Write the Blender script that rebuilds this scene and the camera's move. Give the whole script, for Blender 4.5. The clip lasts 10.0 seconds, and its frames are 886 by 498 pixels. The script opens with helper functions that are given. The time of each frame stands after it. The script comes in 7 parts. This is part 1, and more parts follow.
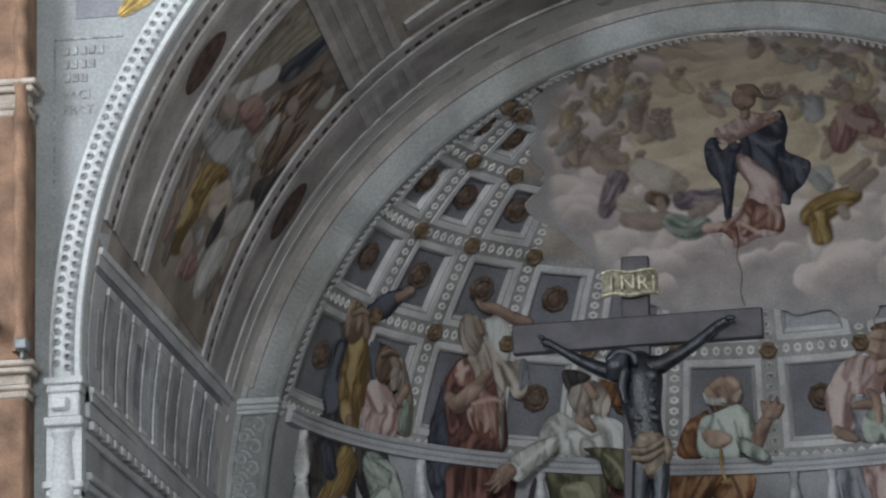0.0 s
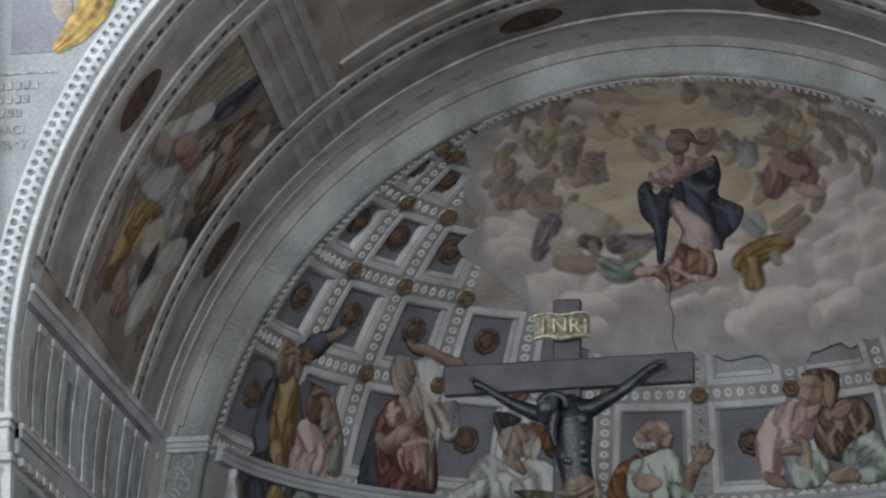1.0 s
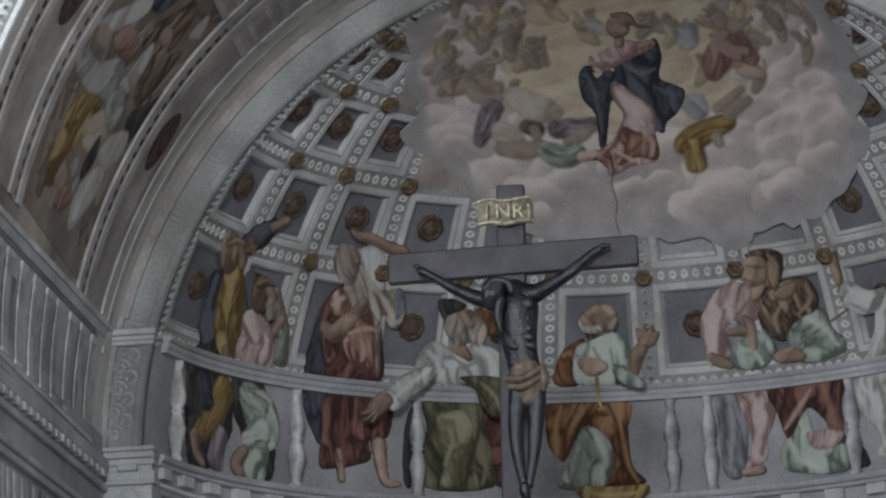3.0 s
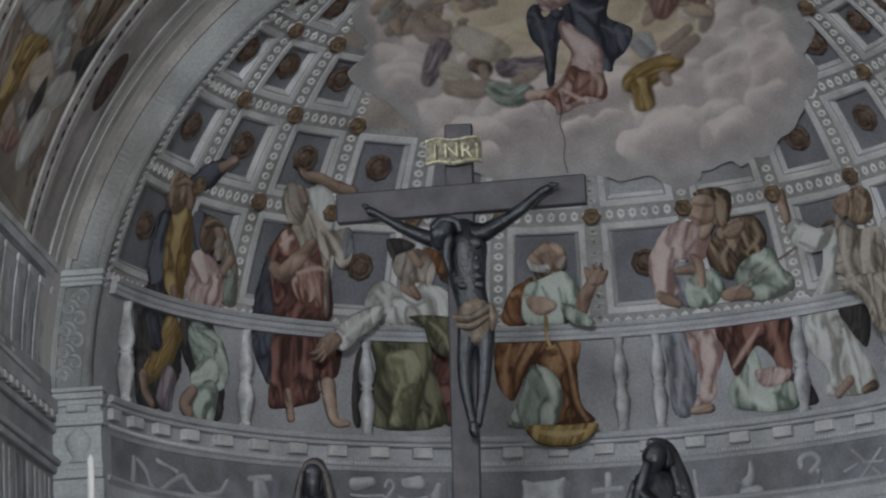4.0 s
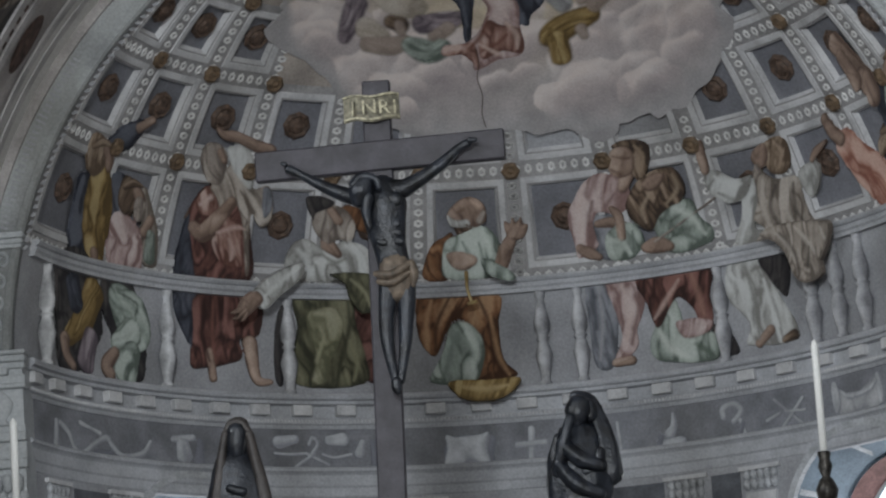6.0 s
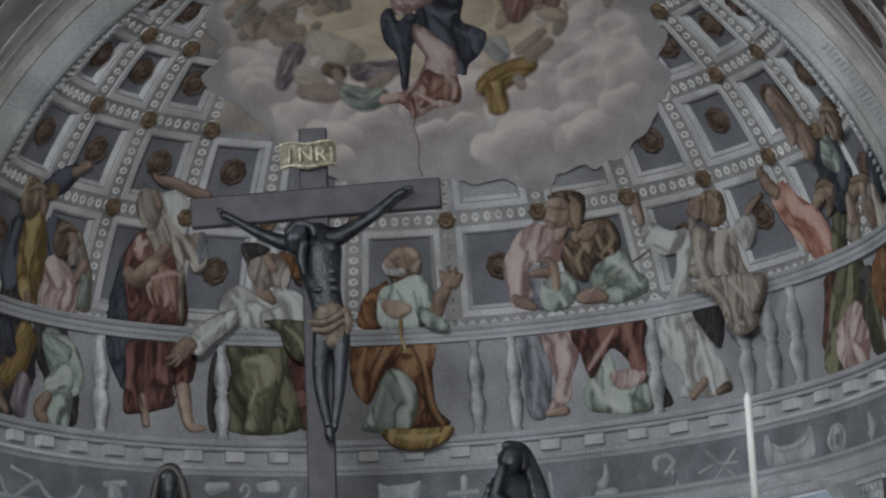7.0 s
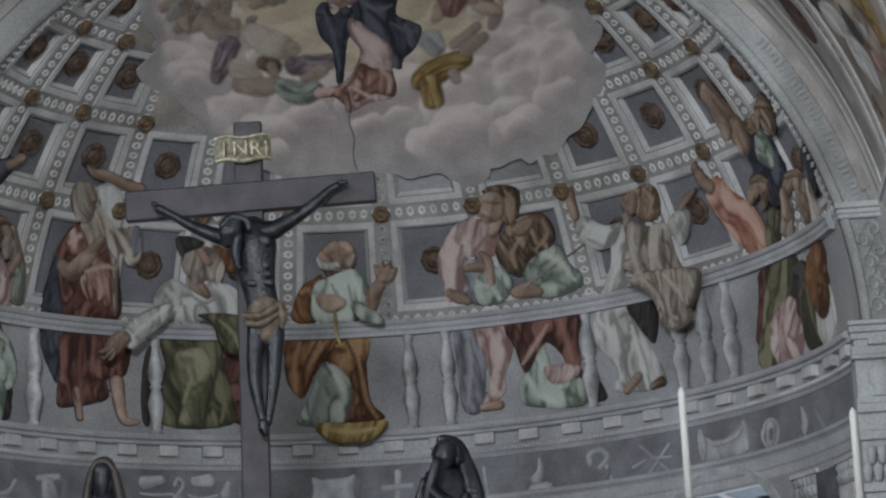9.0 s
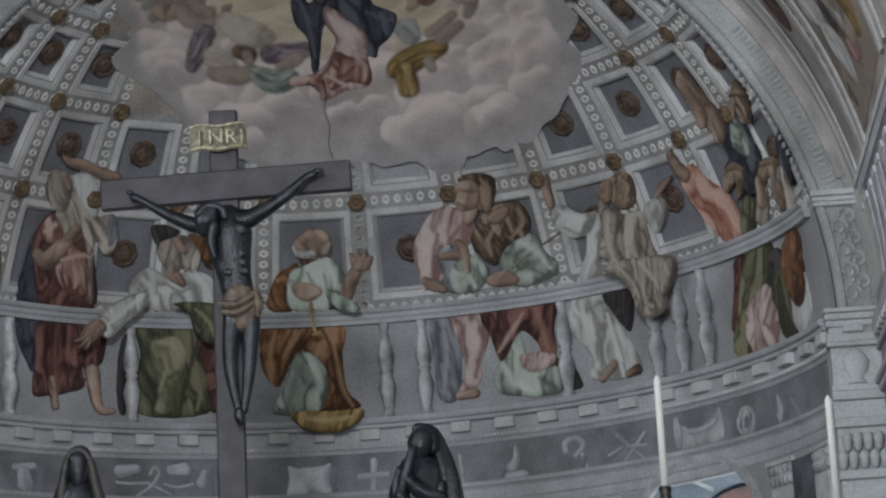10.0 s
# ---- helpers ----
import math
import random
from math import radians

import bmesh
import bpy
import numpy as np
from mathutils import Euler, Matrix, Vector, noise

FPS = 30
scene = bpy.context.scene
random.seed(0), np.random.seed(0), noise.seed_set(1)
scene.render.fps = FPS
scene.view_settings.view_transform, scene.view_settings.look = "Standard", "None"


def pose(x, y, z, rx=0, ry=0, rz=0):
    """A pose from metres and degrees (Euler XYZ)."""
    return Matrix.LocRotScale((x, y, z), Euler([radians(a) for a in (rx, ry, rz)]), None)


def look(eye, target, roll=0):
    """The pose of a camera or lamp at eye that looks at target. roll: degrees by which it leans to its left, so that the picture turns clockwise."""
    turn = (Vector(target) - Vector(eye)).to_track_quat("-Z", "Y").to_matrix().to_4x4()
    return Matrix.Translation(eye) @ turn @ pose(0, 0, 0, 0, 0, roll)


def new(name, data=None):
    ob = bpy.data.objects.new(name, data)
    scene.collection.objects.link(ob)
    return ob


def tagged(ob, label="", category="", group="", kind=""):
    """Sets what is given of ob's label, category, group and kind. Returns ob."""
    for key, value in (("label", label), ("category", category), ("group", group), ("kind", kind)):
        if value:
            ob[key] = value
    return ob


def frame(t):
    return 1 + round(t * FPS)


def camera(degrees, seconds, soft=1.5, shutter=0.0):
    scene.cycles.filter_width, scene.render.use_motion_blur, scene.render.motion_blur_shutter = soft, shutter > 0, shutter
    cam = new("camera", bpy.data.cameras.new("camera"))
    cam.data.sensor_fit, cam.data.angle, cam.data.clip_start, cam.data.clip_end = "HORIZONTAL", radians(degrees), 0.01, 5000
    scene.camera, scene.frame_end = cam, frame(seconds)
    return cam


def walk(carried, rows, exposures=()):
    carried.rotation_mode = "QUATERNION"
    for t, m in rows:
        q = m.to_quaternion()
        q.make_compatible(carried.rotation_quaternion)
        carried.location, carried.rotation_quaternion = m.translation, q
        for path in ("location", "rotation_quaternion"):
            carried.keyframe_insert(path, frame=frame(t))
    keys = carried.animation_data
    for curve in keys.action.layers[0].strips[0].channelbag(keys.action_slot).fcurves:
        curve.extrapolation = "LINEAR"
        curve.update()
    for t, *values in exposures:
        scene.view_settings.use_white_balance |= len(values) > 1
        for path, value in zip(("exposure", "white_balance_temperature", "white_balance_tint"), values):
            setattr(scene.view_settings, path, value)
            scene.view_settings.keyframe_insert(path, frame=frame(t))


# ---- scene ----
import collections

cam = camera(14.0, 10.0, soft=2.3)
EYE = (1.752, -31.397, 1.597)
# seconds, tilt, lean, turn of the camera, which stands in the nave and pans
ROWS = [
    (0, 105.043, 1.339, 8.455),
    (0.5, 105.117, 1.067, 7.788),
    (1, 105.670, 0.872, 7.219),
    (1.5, 105.772, 1.070, 7.105),
    (2, 105.225, 1.429, 7.000),
    (2.5, 104.533, 1.853, 6.865),
    (4, 102.873, 2.532, 5.870),
    (4.5, 102.728, 2.817, 5.349),
    (5, 102.412, 3.617, 5.132),
    (5.2, 102.106, 3.796, 5.015),
    (6.3, 102.146, 3.669, 4.638),
    (6.5, 102.508, 3.475, 4.319),
    (7, 102.822, 3.291, 3.676),
    (7.5, 102.852, 3.450, 3.379),
    (8, 102.874, 3.432, 3.126),
    (8.5, 102.856, 3.453, 2.933),
    (9, 102.669, 3.377, 2.630),
    (9.5, 102.517, 3.487, 2.328),
    (10, 102.461, 3.534, 2.268),
]
walk(cam, [(t, pose(*EYE, rx, ry, rz)) for t, rx, ry, rz in ROWS])

# ---- light ----
world = bpy.data.worlds.new("world")
scene.world = world
world.use_nodes = True
_bg = world.node_tree.nodes["Background"]
_sky = world.node_tree.nodes.new("ShaderNodeTexSky")
_sky.sky_type, _sky.sun_disc = "NISHITA", False
_sky.sun_elevation, _sky.sun_rotation = radians(35), radians(120)
world.node_tree.links.new(_sky.outputs[0], _bg.inputs[0])
_bg.inputs[1].default_value = 0.1
scene.view_settings.exposure = -0.36


def area(name, loc, target, sx, sy, watts, colour=(1, 1, 1)):
    data = bpy.data.lights.new(name, "AREA")
    data.shape, data.size, data.size_y, data.energy, data.color = "RECTANGLE", sx, sy, watts, colour
    ob = new(name, data)
    ob.matrix_world = look(loc, target)
    return ob


# added daylight lamps in assumed, unseen nave windows, stronger from the west
COOL = (0.895, 0.955, 1.0)
for wy, watts in ((-10.0, 230), (-17.0, 80), (-24.0, 40)):
    area("added_daylight", (-7.95, wy, 11.0), (0, wy, 10.0), 2.3, 3.9, watts * 3.2, COOL)
    area("added_daylight", (7.95, wy, 11.0), (0, wy, 10.0), 2.3, 3.9, watts * 0.4, COOL)
area("added_daylight", (0, -44.4, 11.0), (0, 0, 9.0), 3.9, 3.9, 7100, COOL)

# ---- materials ----


def mat(name, base, rough=0.85, metal=0.0, vary=0.12, scale=3.0, grain=40.0, bump=0.15, tint=None, island=0.0, stains=0.0):
    """A worn surface: base colour varied at two scales, fine relief."""
    m = bpy.data.materials.new(name)
    m.use_nodes = True
    nt = m.node_tree
    n, l = nt.nodes, nt.links
    b = n["Principled BSDF"]
    b.inputs["Roughness"].default_value, b.inputs["Metallic"].default_value = rough, metal
    tc = n.new("ShaderNodeNewGeometry")
    n1, n2 = n.new("ShaderNodeTexNoise"), n.new("ShaderNodeTexNoise")
    n1.inputs["Scale"].default_value, n1.inputs["Detail"].default_value = scale, 6
    n2.inputs["Scale"].default_value, n2.inputs["Detail"].default_value = grain, 3
    for x in (n1, n2):
        l.new(tc.outputs["Position"], x.inputs["Vector"])
    dark = tuple(c * (1 - 2.4 * vary) for c in base)
    light = tint if tint else tuple(min(1, c * (1 + 1.6 * vary)) for c in base)
    r = n.new("ShaderNodeValToRGB")
    r.color_ramp.elements[0].position, r.color_ramp.elements[1].position = 0.3, 0.7
    r.color_ramp.elements[0].color, r.color_ramp.elements[1].color = (*dark, 1), (*light, 1)
    l.new(n1.outputs[0], r.inputs[0])
    mx = n.new("ShaderNodeMixRGB")
    mx.blend_type, mx.inputs[0].default_value = "OVERLAY", 0.35
    l.new(r.outputs[0], mx.inputs[1])
    l.new(n2.outputs[0], mx.inputs[2])
    out = mx.outputs[0]
    if stains:
        n3 = n.new("ShaderNodeTexNoise")
        n3.inputs["Scale"].default_value, n3.inputs["Detail"].default_value = 0.9, 8
        mp = n.new("ShaderNodeMapping")
        mp.inputs["Scale"].default_value = (1, 1, 0.35)
        l.new(tc.outputs["Position"], mp.inputs[0])
        l.new(mp.outputs[0], n3.inputs["Vector"])
        r3 = n.new("ShaderNodeValToRGB")
        r3.color_ramp.elements[0].position, r3.color_ramp.elements[1].position = 0.42, 0.66
        r3.color_ramp.elements[0].color = (1, 1, 1, 1)
        r3.color_ramp.elements[1].color = (1 - stains, 1 - stains * 1.05, 1 - stains * 1.15, 1)
        l.new(n3.outputs[0], r3.inputs[0])
        m3 = n.new("ShaderNodeMixRGB")
        m3.blend_type, m3.inputs[0].default_value = "MULTIPLY", 1.0
        l.new(out, m3.inputs[1])
        l.new(r3.outputs[0], m3.inputs[2])
        out = m3.outputs[0]
    if island:
        mr = n.new("ShaderNodeMapRange")
        mr.inputs["To Min"].default_value, mr.inputs["To Max"].default_value = 1 - island, 1 + island
        l.new(tc.outputs["Random Per Island"], mr.inputs["Value"])
        hs = n.new("ShaderNodeHueSaturation")
        l.new(mr.outputs[0], hs.inputs["Value"])
        l.new(out, hs.inputs["Color"])
        out = hs.outputs[0]
    l.new(out, b.inputs["Base Color"])
    bp = n.new("ShaderNodeBump")
    bp.inputs["Strength"].default_value, bp.inputs["Distance"].default_value = bump, 0.02
    l.new(n2.outputs[0], bp.inputs["Height"])
    l.new(bp.outputs[0], b.inputs["Normal"])
    return m


def paint_mat(name):
    """Fresco pigment: the painter's colour of each spot, with plaster grain, faint stains and fine relief."""
    m = bpy.data.materials.new(name)
    m.use_nodes = True
    n, l = m.node_tree.nodes, m.node_tree.links
    b = n["Principled BSDF"]
    b.inputs["Roughness"].default_value = 0.9
    at = n.new("ShaderNodeAttribute")
    at.attribute_name = "Pigment"
    g = n.new("ShaderNodeNewGeometry")
    out = at.outputs["Color"]
    for scale, detail, amount in ((46.0, 4, 0.3), (3.1, 7, 0.34)):
        k = n.new("ShaderNodeTexNoise")
        k.inputs["Scale"].default_value, k.inputs["Detail"].default_value = scale, detail
        l.new(g.outputs["Position"], k.inputs["Vector"])
        mx = n.new("ShaderNodeMixRGB")
        mx.blend_type, mx.inputs[0].default_value = "OVERLAY", amount
        l.new(out, mx.inputs[1])
        l.new(k.outputs[0], mx.inputs[2])
        out = mx.outputs[0]
    l.new(out, b.inputs["Base Color"])
    bp = n.new("ShaderNodeBump")
    bp.inputs["Strength"].default_value, bp.inputs["Distance"].default_value = 0.12, 0.006
    l.new(k.outputs[0], bp.inputs["Height"])
    l.new(bp.outputs[0], b.inputs["Normal"])
    return m


Pigment = collections.namedtuple("Pigment", "dark mid light folds")


def cloth(name, c0, c1, c2, folds=7.0):
    """The painter's three tones for one cloth, flesh or hair, and how closely it is folded."""
    return Pigment(c0, c1, c2, folds)


M_PAINT = paint_mat("fresco_pigment")
M_GREY = mat("grey_fresco", (0.4, 0.405, 0.43), vary=0.1, scale=1.6, stains=0.25)
M_FRAME = mat("pale_grey_fresco", (0.62, 0.62, 0.635), vary=0.12, scale=2.5, stains=0.2)
M_BAND = mat("band_fresco", (0.36, 0.352, 0.355), vary=0.12, scale=3, stains=0.2)
M_BEAD = mat("pale_bead_fresco", (0.74, 0.735, 0.73), vary=0.1, scale=6, stains=0.15)
M_PANEL = mat("blue_grey_fresco", (0.22, 0.225, 0.255), vary=0.1, scale=2.2, stains=0.2)
M_STONE = mat("white_stone", (0.5, 0.52, 0.535), vary=0.07, scale=2.5, stains=0.12)
M_NAVE = mat("nave_front_plaster", (0.31, 0.328, 0.338), vary=0.1, scale=1.2, stains=0.2)
M_RING = mat("bluish_stone", (0.405, 0.422, 0.428), vary=0.14, scale=1.5, stains=0.35)
M_CORNICE = mat("cornice_plaster", (0.48, 0.49, 0.52), vary=0.1, scale=2, stains=0.2)
M_BROWN = mat("brown_fresco", (0.4, 0.36, 0.335), vary=0.2, scale=1.4, stains=0.3)
M_RED = mat("red_stone", (0.25, 0.15, 0.1), vary=0.22, scale=4, grain=60, bump=0.4, stains=0.25)
M_CREAM = mat("cream_stone", (0.4, 0.345, 0.3), vary=0.15, scale=4, stains=0.25)
M_WALL = mat("nave_plaster", (0.55, 0.54, 0.52), vary=0.08, scale=0.8)
M_FLOOR = mat("floor_stone", (0.30, 0.26, 0.23), vary=0.15, scale=2, rough=0.4)
M_ROS = mat("bronze_paint", (0.115, 0.075, 0.055), vary=0.25, scale=18, rough=0.7)
M_GOLD = mat("ochre_paint", (0.17, 0.115, 0.07), vary=0.25, scale=14, rough=0.7)
M_WOOD = mat("dark_wood", (0.036, 0.032, 0.041), vary=0.2, scale=6, rough=0.55)
M_CLOUD = mat("faded_sky_fresco", (0.45, 0.4, 0.36), vary=0.15, scale=1.5, stains=0.25)
M_BRONZE = mat("black_bronze", (0.017, 0.02, 0.027), vary=0.35, scale=9, rough=0.32, metal=0.15, bump=0.4)

# balusters of the fresco; the painter's lit left and shaded right put into the colour
M_BAL = mat("shaded_baluster_fresco", (0.6, 0.605, 0.625), vary=0.16, scale=6, stains=0.2)
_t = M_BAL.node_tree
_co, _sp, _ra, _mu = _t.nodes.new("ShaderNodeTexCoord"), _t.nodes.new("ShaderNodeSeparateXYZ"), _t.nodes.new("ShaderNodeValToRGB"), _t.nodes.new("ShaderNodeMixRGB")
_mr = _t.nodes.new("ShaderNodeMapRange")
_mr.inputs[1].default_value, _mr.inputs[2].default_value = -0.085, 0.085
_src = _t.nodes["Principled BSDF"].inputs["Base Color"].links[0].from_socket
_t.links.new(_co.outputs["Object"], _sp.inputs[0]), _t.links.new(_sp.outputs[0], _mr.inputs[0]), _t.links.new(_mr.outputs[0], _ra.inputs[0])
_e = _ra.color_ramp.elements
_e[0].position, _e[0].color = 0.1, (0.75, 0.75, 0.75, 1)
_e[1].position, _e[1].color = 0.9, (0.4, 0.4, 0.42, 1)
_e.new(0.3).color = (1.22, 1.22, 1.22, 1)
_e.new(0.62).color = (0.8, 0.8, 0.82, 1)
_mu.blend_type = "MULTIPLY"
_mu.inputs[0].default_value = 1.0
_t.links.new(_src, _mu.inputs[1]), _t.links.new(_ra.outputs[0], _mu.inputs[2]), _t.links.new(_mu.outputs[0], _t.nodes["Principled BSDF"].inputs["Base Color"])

# ---- helpers ----
R, ZC = 4.3, 7.7                    # radius of the apse, height of its cornice
SY, SZ, RS = -0.542, 7.62, 4.425    # centre and radius of the half dome
CH = 5.47                           # depth of the chancel


def part(name, bm, material, parent=None, label="", smooth=False):
    me = bpy.data.meshes.new(name)
    if smooth:
        for f in bm.faces:
            f.smooth = True
    bm.to_mesh(me)
    bm.free()
    for mm in material if isinstance(material, (list, tuple)) else (material,):
        me.materials.append(mm)
    ob = new(name, me)
    ob.parent = parent
    return tagged(ob, label)


def thing(name, label, category, group="", kind="", loc=(0, 0, 0)):
    ob = new(name)
    ob.empty_display_size = 0.1
    ob.location = loc
    return tagged(ob, label, category, group, kind)


def box(bm, x0, x1, y0, y1, z0, z1, bevel=0.0):
    r = bmesh.ops.create_cube(bm, size=1.0)
    vs = r["verts"]
    for v in vs:
        v.co = Vector((x0 if v.co.x < 0 else x1, y0 if v.co.y < 0 else y1, z0 if v.co.z < 0 else z1))
    if bevel:
        bmesh.ops.bevel(bm, geom=list({e for v in vs for e in v.link_edges}), offset=bevel, segments=1, affect="EDGES")
    return vs


def lathe(bm, prof, segs=12, m=Matrix.Identity(4), lobes=0, depth=0.0):
    """Turned body round z from (radius, height) pairs."""
    rings = []
    for r, z in prof:
        ring = []
        for i in range(segs):
            a = math.tau * i / segs
            k = r * (1 + depth * math.cos(lobes * a)) if lobes else r
            ring.append(bm.verts.new(m @ Vector((k * math.cos(a), k * math.sin(a), z))))
        rings.append(ring)
    for a, b in zip(rings, rings[1:]):
        for i in range(segs):
            j = (i + 1) % segs
            bm.faces.new((a[i], a[j], b[j], b[i]))
    if prof[0][0] > 1e-4:
        bm.faces.new(rings[0][::-1])
    if prof[-1][0] > 1e-4:
        bm.faces.new(rings[-1])


def on_dome(az, el, r=RS):
    """A place on the half dome: degrees from the axis, degrees above the springing."""
    a, e = radians(az), radians(el)
    return Vector((r * math.sin(a) * math.cos(e), SY + r * math.cos(a) * math.cos(e), SZ + r * math.sin(e)))


def on_drum(az, z, r=R):
    a = radians(az)
    return Vector((r * math.sin(a), SY + r * math.cos(a), z))


def az_limit(el, r=RS):
    return math.degrees(math.acos(min(1, -SY / r / max(0.123, math.cos(radians(el)))))) - 0.3


def sweep(bm, prof, place, a0, a1, steps, closed=True):
    """Sweep a profile of (radius, height) pairs along place(angle, radius, height)."""
    rows = []
    for i in range(steps + 1):
        a = a0 + (a1 - a0) * i / steps
        rows.append([bm.verts.new(place(a, r, z)) for r, z in prof])
    n = len(prof)
    for p, q in zip(rows, rows[1:]):
        for k in range(n if closed else n - 1):
            j = (k + 1) % n
            bm.faces.new((p[k], q[k], q[j], p[j]))
    if closed:
        bm.faces.new(rows[0])
        bm.faces.new(rows[-1][::-1])


def fix(bm):
    bmesh.ops.recalc_face_normals(bm, faces=bm.faces)
    return bm


# ---- the large structure ----
bm = bmesh.new()
box(bm, -9, 9, -45, 6, -0.3, 0)
tagged(part("floor", bm, M_FLOOR), "worn reddish stone church floor", "floor", kind="structure")
for side, nm in ((-1, "wall_west"), (1, "wall_east")):
    bm = bmesh.new()
    x0, x1 = sorted((side * 8.0, side * 8.5))
    # wall out of view with three window openings, assumed for the lamps
    ys = [-45, -25.2, -22.8, -18.2, -15.8, -11.2, -8.8, -CH]
    for i in range(7):
        if i % 2:
            box(bm, x0, x1, ys[i], ys[i + 1], 0, 9)
            box(bm, x0, x1, ys[i], ys[i + 1], 13, 16)
        else:
            box(bm, x0, x1, ys[i], ys[i + 1], 0, 16)
    tagged(part(nm, bm, M_WALL), "unseen plain plastered nave wall with added tall windows", "wall", kind="structure")
bm = bmesh.new()
box(bm, -8, -2, -45, -44.5, 0, 16), box(bm, 2, 8, -45, -44.5, 0, 16), box(bm, -2, 2, -45, -44.5, 0, 9), box(bm, -2, 2, -45, -44.5, 13, 16)
tagged(part("wall_south", bm, M_WALL), "unseen plain plastered entrance wall with an added window", "wall", kind="structure")
bm = bmesh.new()
box(bm, -8.5, 8.5, -45, -CH + 0.6, 16, 16.3)
tagged(part("ceiling", bm, M_WALL), "plain plastered nave ceiling", "ceiling", kind="structure")

# wall that carries the chancel arch
CZ, CR = 7.937, 4.684
bm = bmesh.new()
outer = [(-8.5, 0), (-8.5, 16), (8.5, 16), (8.5, 0)]
pts = [(CR + 0.02, 0), (CR + 0.02, ZC)] + [((CR + 0.02) * math.cos(math.pi * i / 48), CZ + (CR + 0.02) * math.sin(math.pi * i / 48)) for i in range(0, 49)] + [(-CR - 0.02, ZC), (-CR - 0.02, 0)]
ring = pts + [(-8.5, 0), (-8.5, 16), (8.5, 16), (8.5, 0)]
f0 = [bm.verts.new((x, -CH, z)) for x, z in ring]
f = bm.faces.new(f0)
ex = bmesh.ops.extrude_face_region(bm, geom=[f])
bmesh.ops.translate(bm, verts=[v for v in ex["geom"] if isinstance(v, bmesh.types.BMVert)], vec=(0, 0.5, 0))
tagged(part("wall_north", fix(bm), M_NAVE), "grey plaster wall round the chancel arch", "wall", kind="structure")


def vault(t, k, out=0.0):
    """The barrel vault of the chancel: t along its depth, k the angle from the left springing."""
    r = 4.786 + (4.684 - 4.786) * t + out
    z = SZ + (CZ - SZ) * t
    a = radians(k)
    return Vector((-r * math.cos(a), -CH * t, z + r * math.sin(a)))


bm = bmesh.new()
g = [[bm.verts.new(vault(i / 10, k * 3 - 3)) for k in range(63)] for i in range(11)]
g2 = [[bm.verts.new(vault(i / 10, k * 3 - 3, 0.3)) for k in range(63)] for i in range(11)]
for i in range(10):
    for k in range(62):
        bm.faces.new((g[i][k], g[i + 1][k], g[i + 1][k + 1], g[i][k + 1]))
        bm.faces.new((g2[i][k], g2[i][k + 1], g2[i + 1][k + 1], g2[i + 1][k]))
tagged(part("chancel_vault", bm, M_BROWN, smooth=True), "frescoed barrel vault of the chancel", "vault", kind="structure")
for side, nm in ((-1, "chancel_wall_west"), (1, "chancel_wall_east")):
    bm = bmesh.new()
    x0, x1 = sorted((side * 4.73, side * 5.1))
    box(bm, x0, x1, -CH + 0.5, 0.4, 0, 7.85)
    tagged(part(nm, bm, M_GREY), "grey painted side wall of the chancel", "wall", kind="structure")

# apse drum below the cornice
bm = bmesh.new()
for rr in (4.40, 4.9):
    gr = [[bm.verts.new(on_drum(-81 + a, z * 0.1, rr)) for z in range(78)] for a in range(163)]
    for a in range(162):
        for z in range(77):
            if any(math.hypot((a + 0.5 - 81 - c) * radians(4.4), z * 0.1 + 0.05 - 5.98) < 0.89 for c in (45.8, -45.8)):
                continue
            bm.faces.new((gr[a][z], gr[a + 1][z], gr[a + 1][z + 1], gr[a][z + 1]))
bmesh.ops.delete(bm, geom=[v for v in bm.verts if not v.link_faces], context="VERTS")
tagged(part("apse_wall", bm, M_GREY, smooth=False), "curved grey plaster wall of the apse", "wall", kind="structure")

# stone ring round the mouth of the apse
def ring_place(a, r, y):
    return Vector((-r * math.cos(radians(a)), y, SZ + r * math.sin(radians(a))))


bm = bmesh.new()
prof = [(4.39, 0.3), (4.39, -0.03), (4.41, -0.06), (4.46, -0.06), (4.47, -0.03), (4.69, -0.03), (4.70, -0.06), (4.76, -0.06), (4.80, -0.03), (4.95, 0.0), (4.95, 0.3)]
sweep(bm, prof, ring_place, 0, 180, 96)
tagged(part("apse_arch", fix(bm), M_RING), "pale bluish stone arch round the apse", "arch", kind="structure")
for side in (-1, 1):
    bm = bmesh.new()
    x0, x1 = sorted((side * 4.29, side * 4.74))
    box(bm, x0, x1, -0.06, 0.4, 0, 7.62)
    tagged(part("apse_pier", bm, M_STONE), "pale stone pier at the mouth of the apse", "pier", kind="structure")

# half dome
AZ = [-82, -66.4, -53.1, -39.8, -26.5, -13.2, 0.4, 14.2, 28.4, 42.0, 55.8, 69.7, 82]
EL = [-2, 15.3, 29.4, 41.35, 52.0, 60.4, 68.0, 76.0, 82.6]


def dp(az, el, r):
    k = az_limit(el, r)
    return on_dome(max(-k, min(k, az)), el, r)


def is_coffer(i, j):
    c = abs((AZ[i] + AZ[i + 1]) / 2)
    return j in (1, 2) or (j == 3 and c > 40) or (j == 4 and c > 52) or (j == 5 and c > 70)


def cloud_floor(az):
    """Height at which the painted clouds end, in degrees above the springing."""
    return float(np.interp(az, (-70, -65, -54, -45, -40, -31, -24, -16, 0, 15, 30, 37, 43, 45, 50, 60, 70), (69, 66, 57, 52.2, 47, 43, 37.8, 34.8, 34.2, 33.6, 34, 37.6, 41.5, 46, 51, 59, 67)))


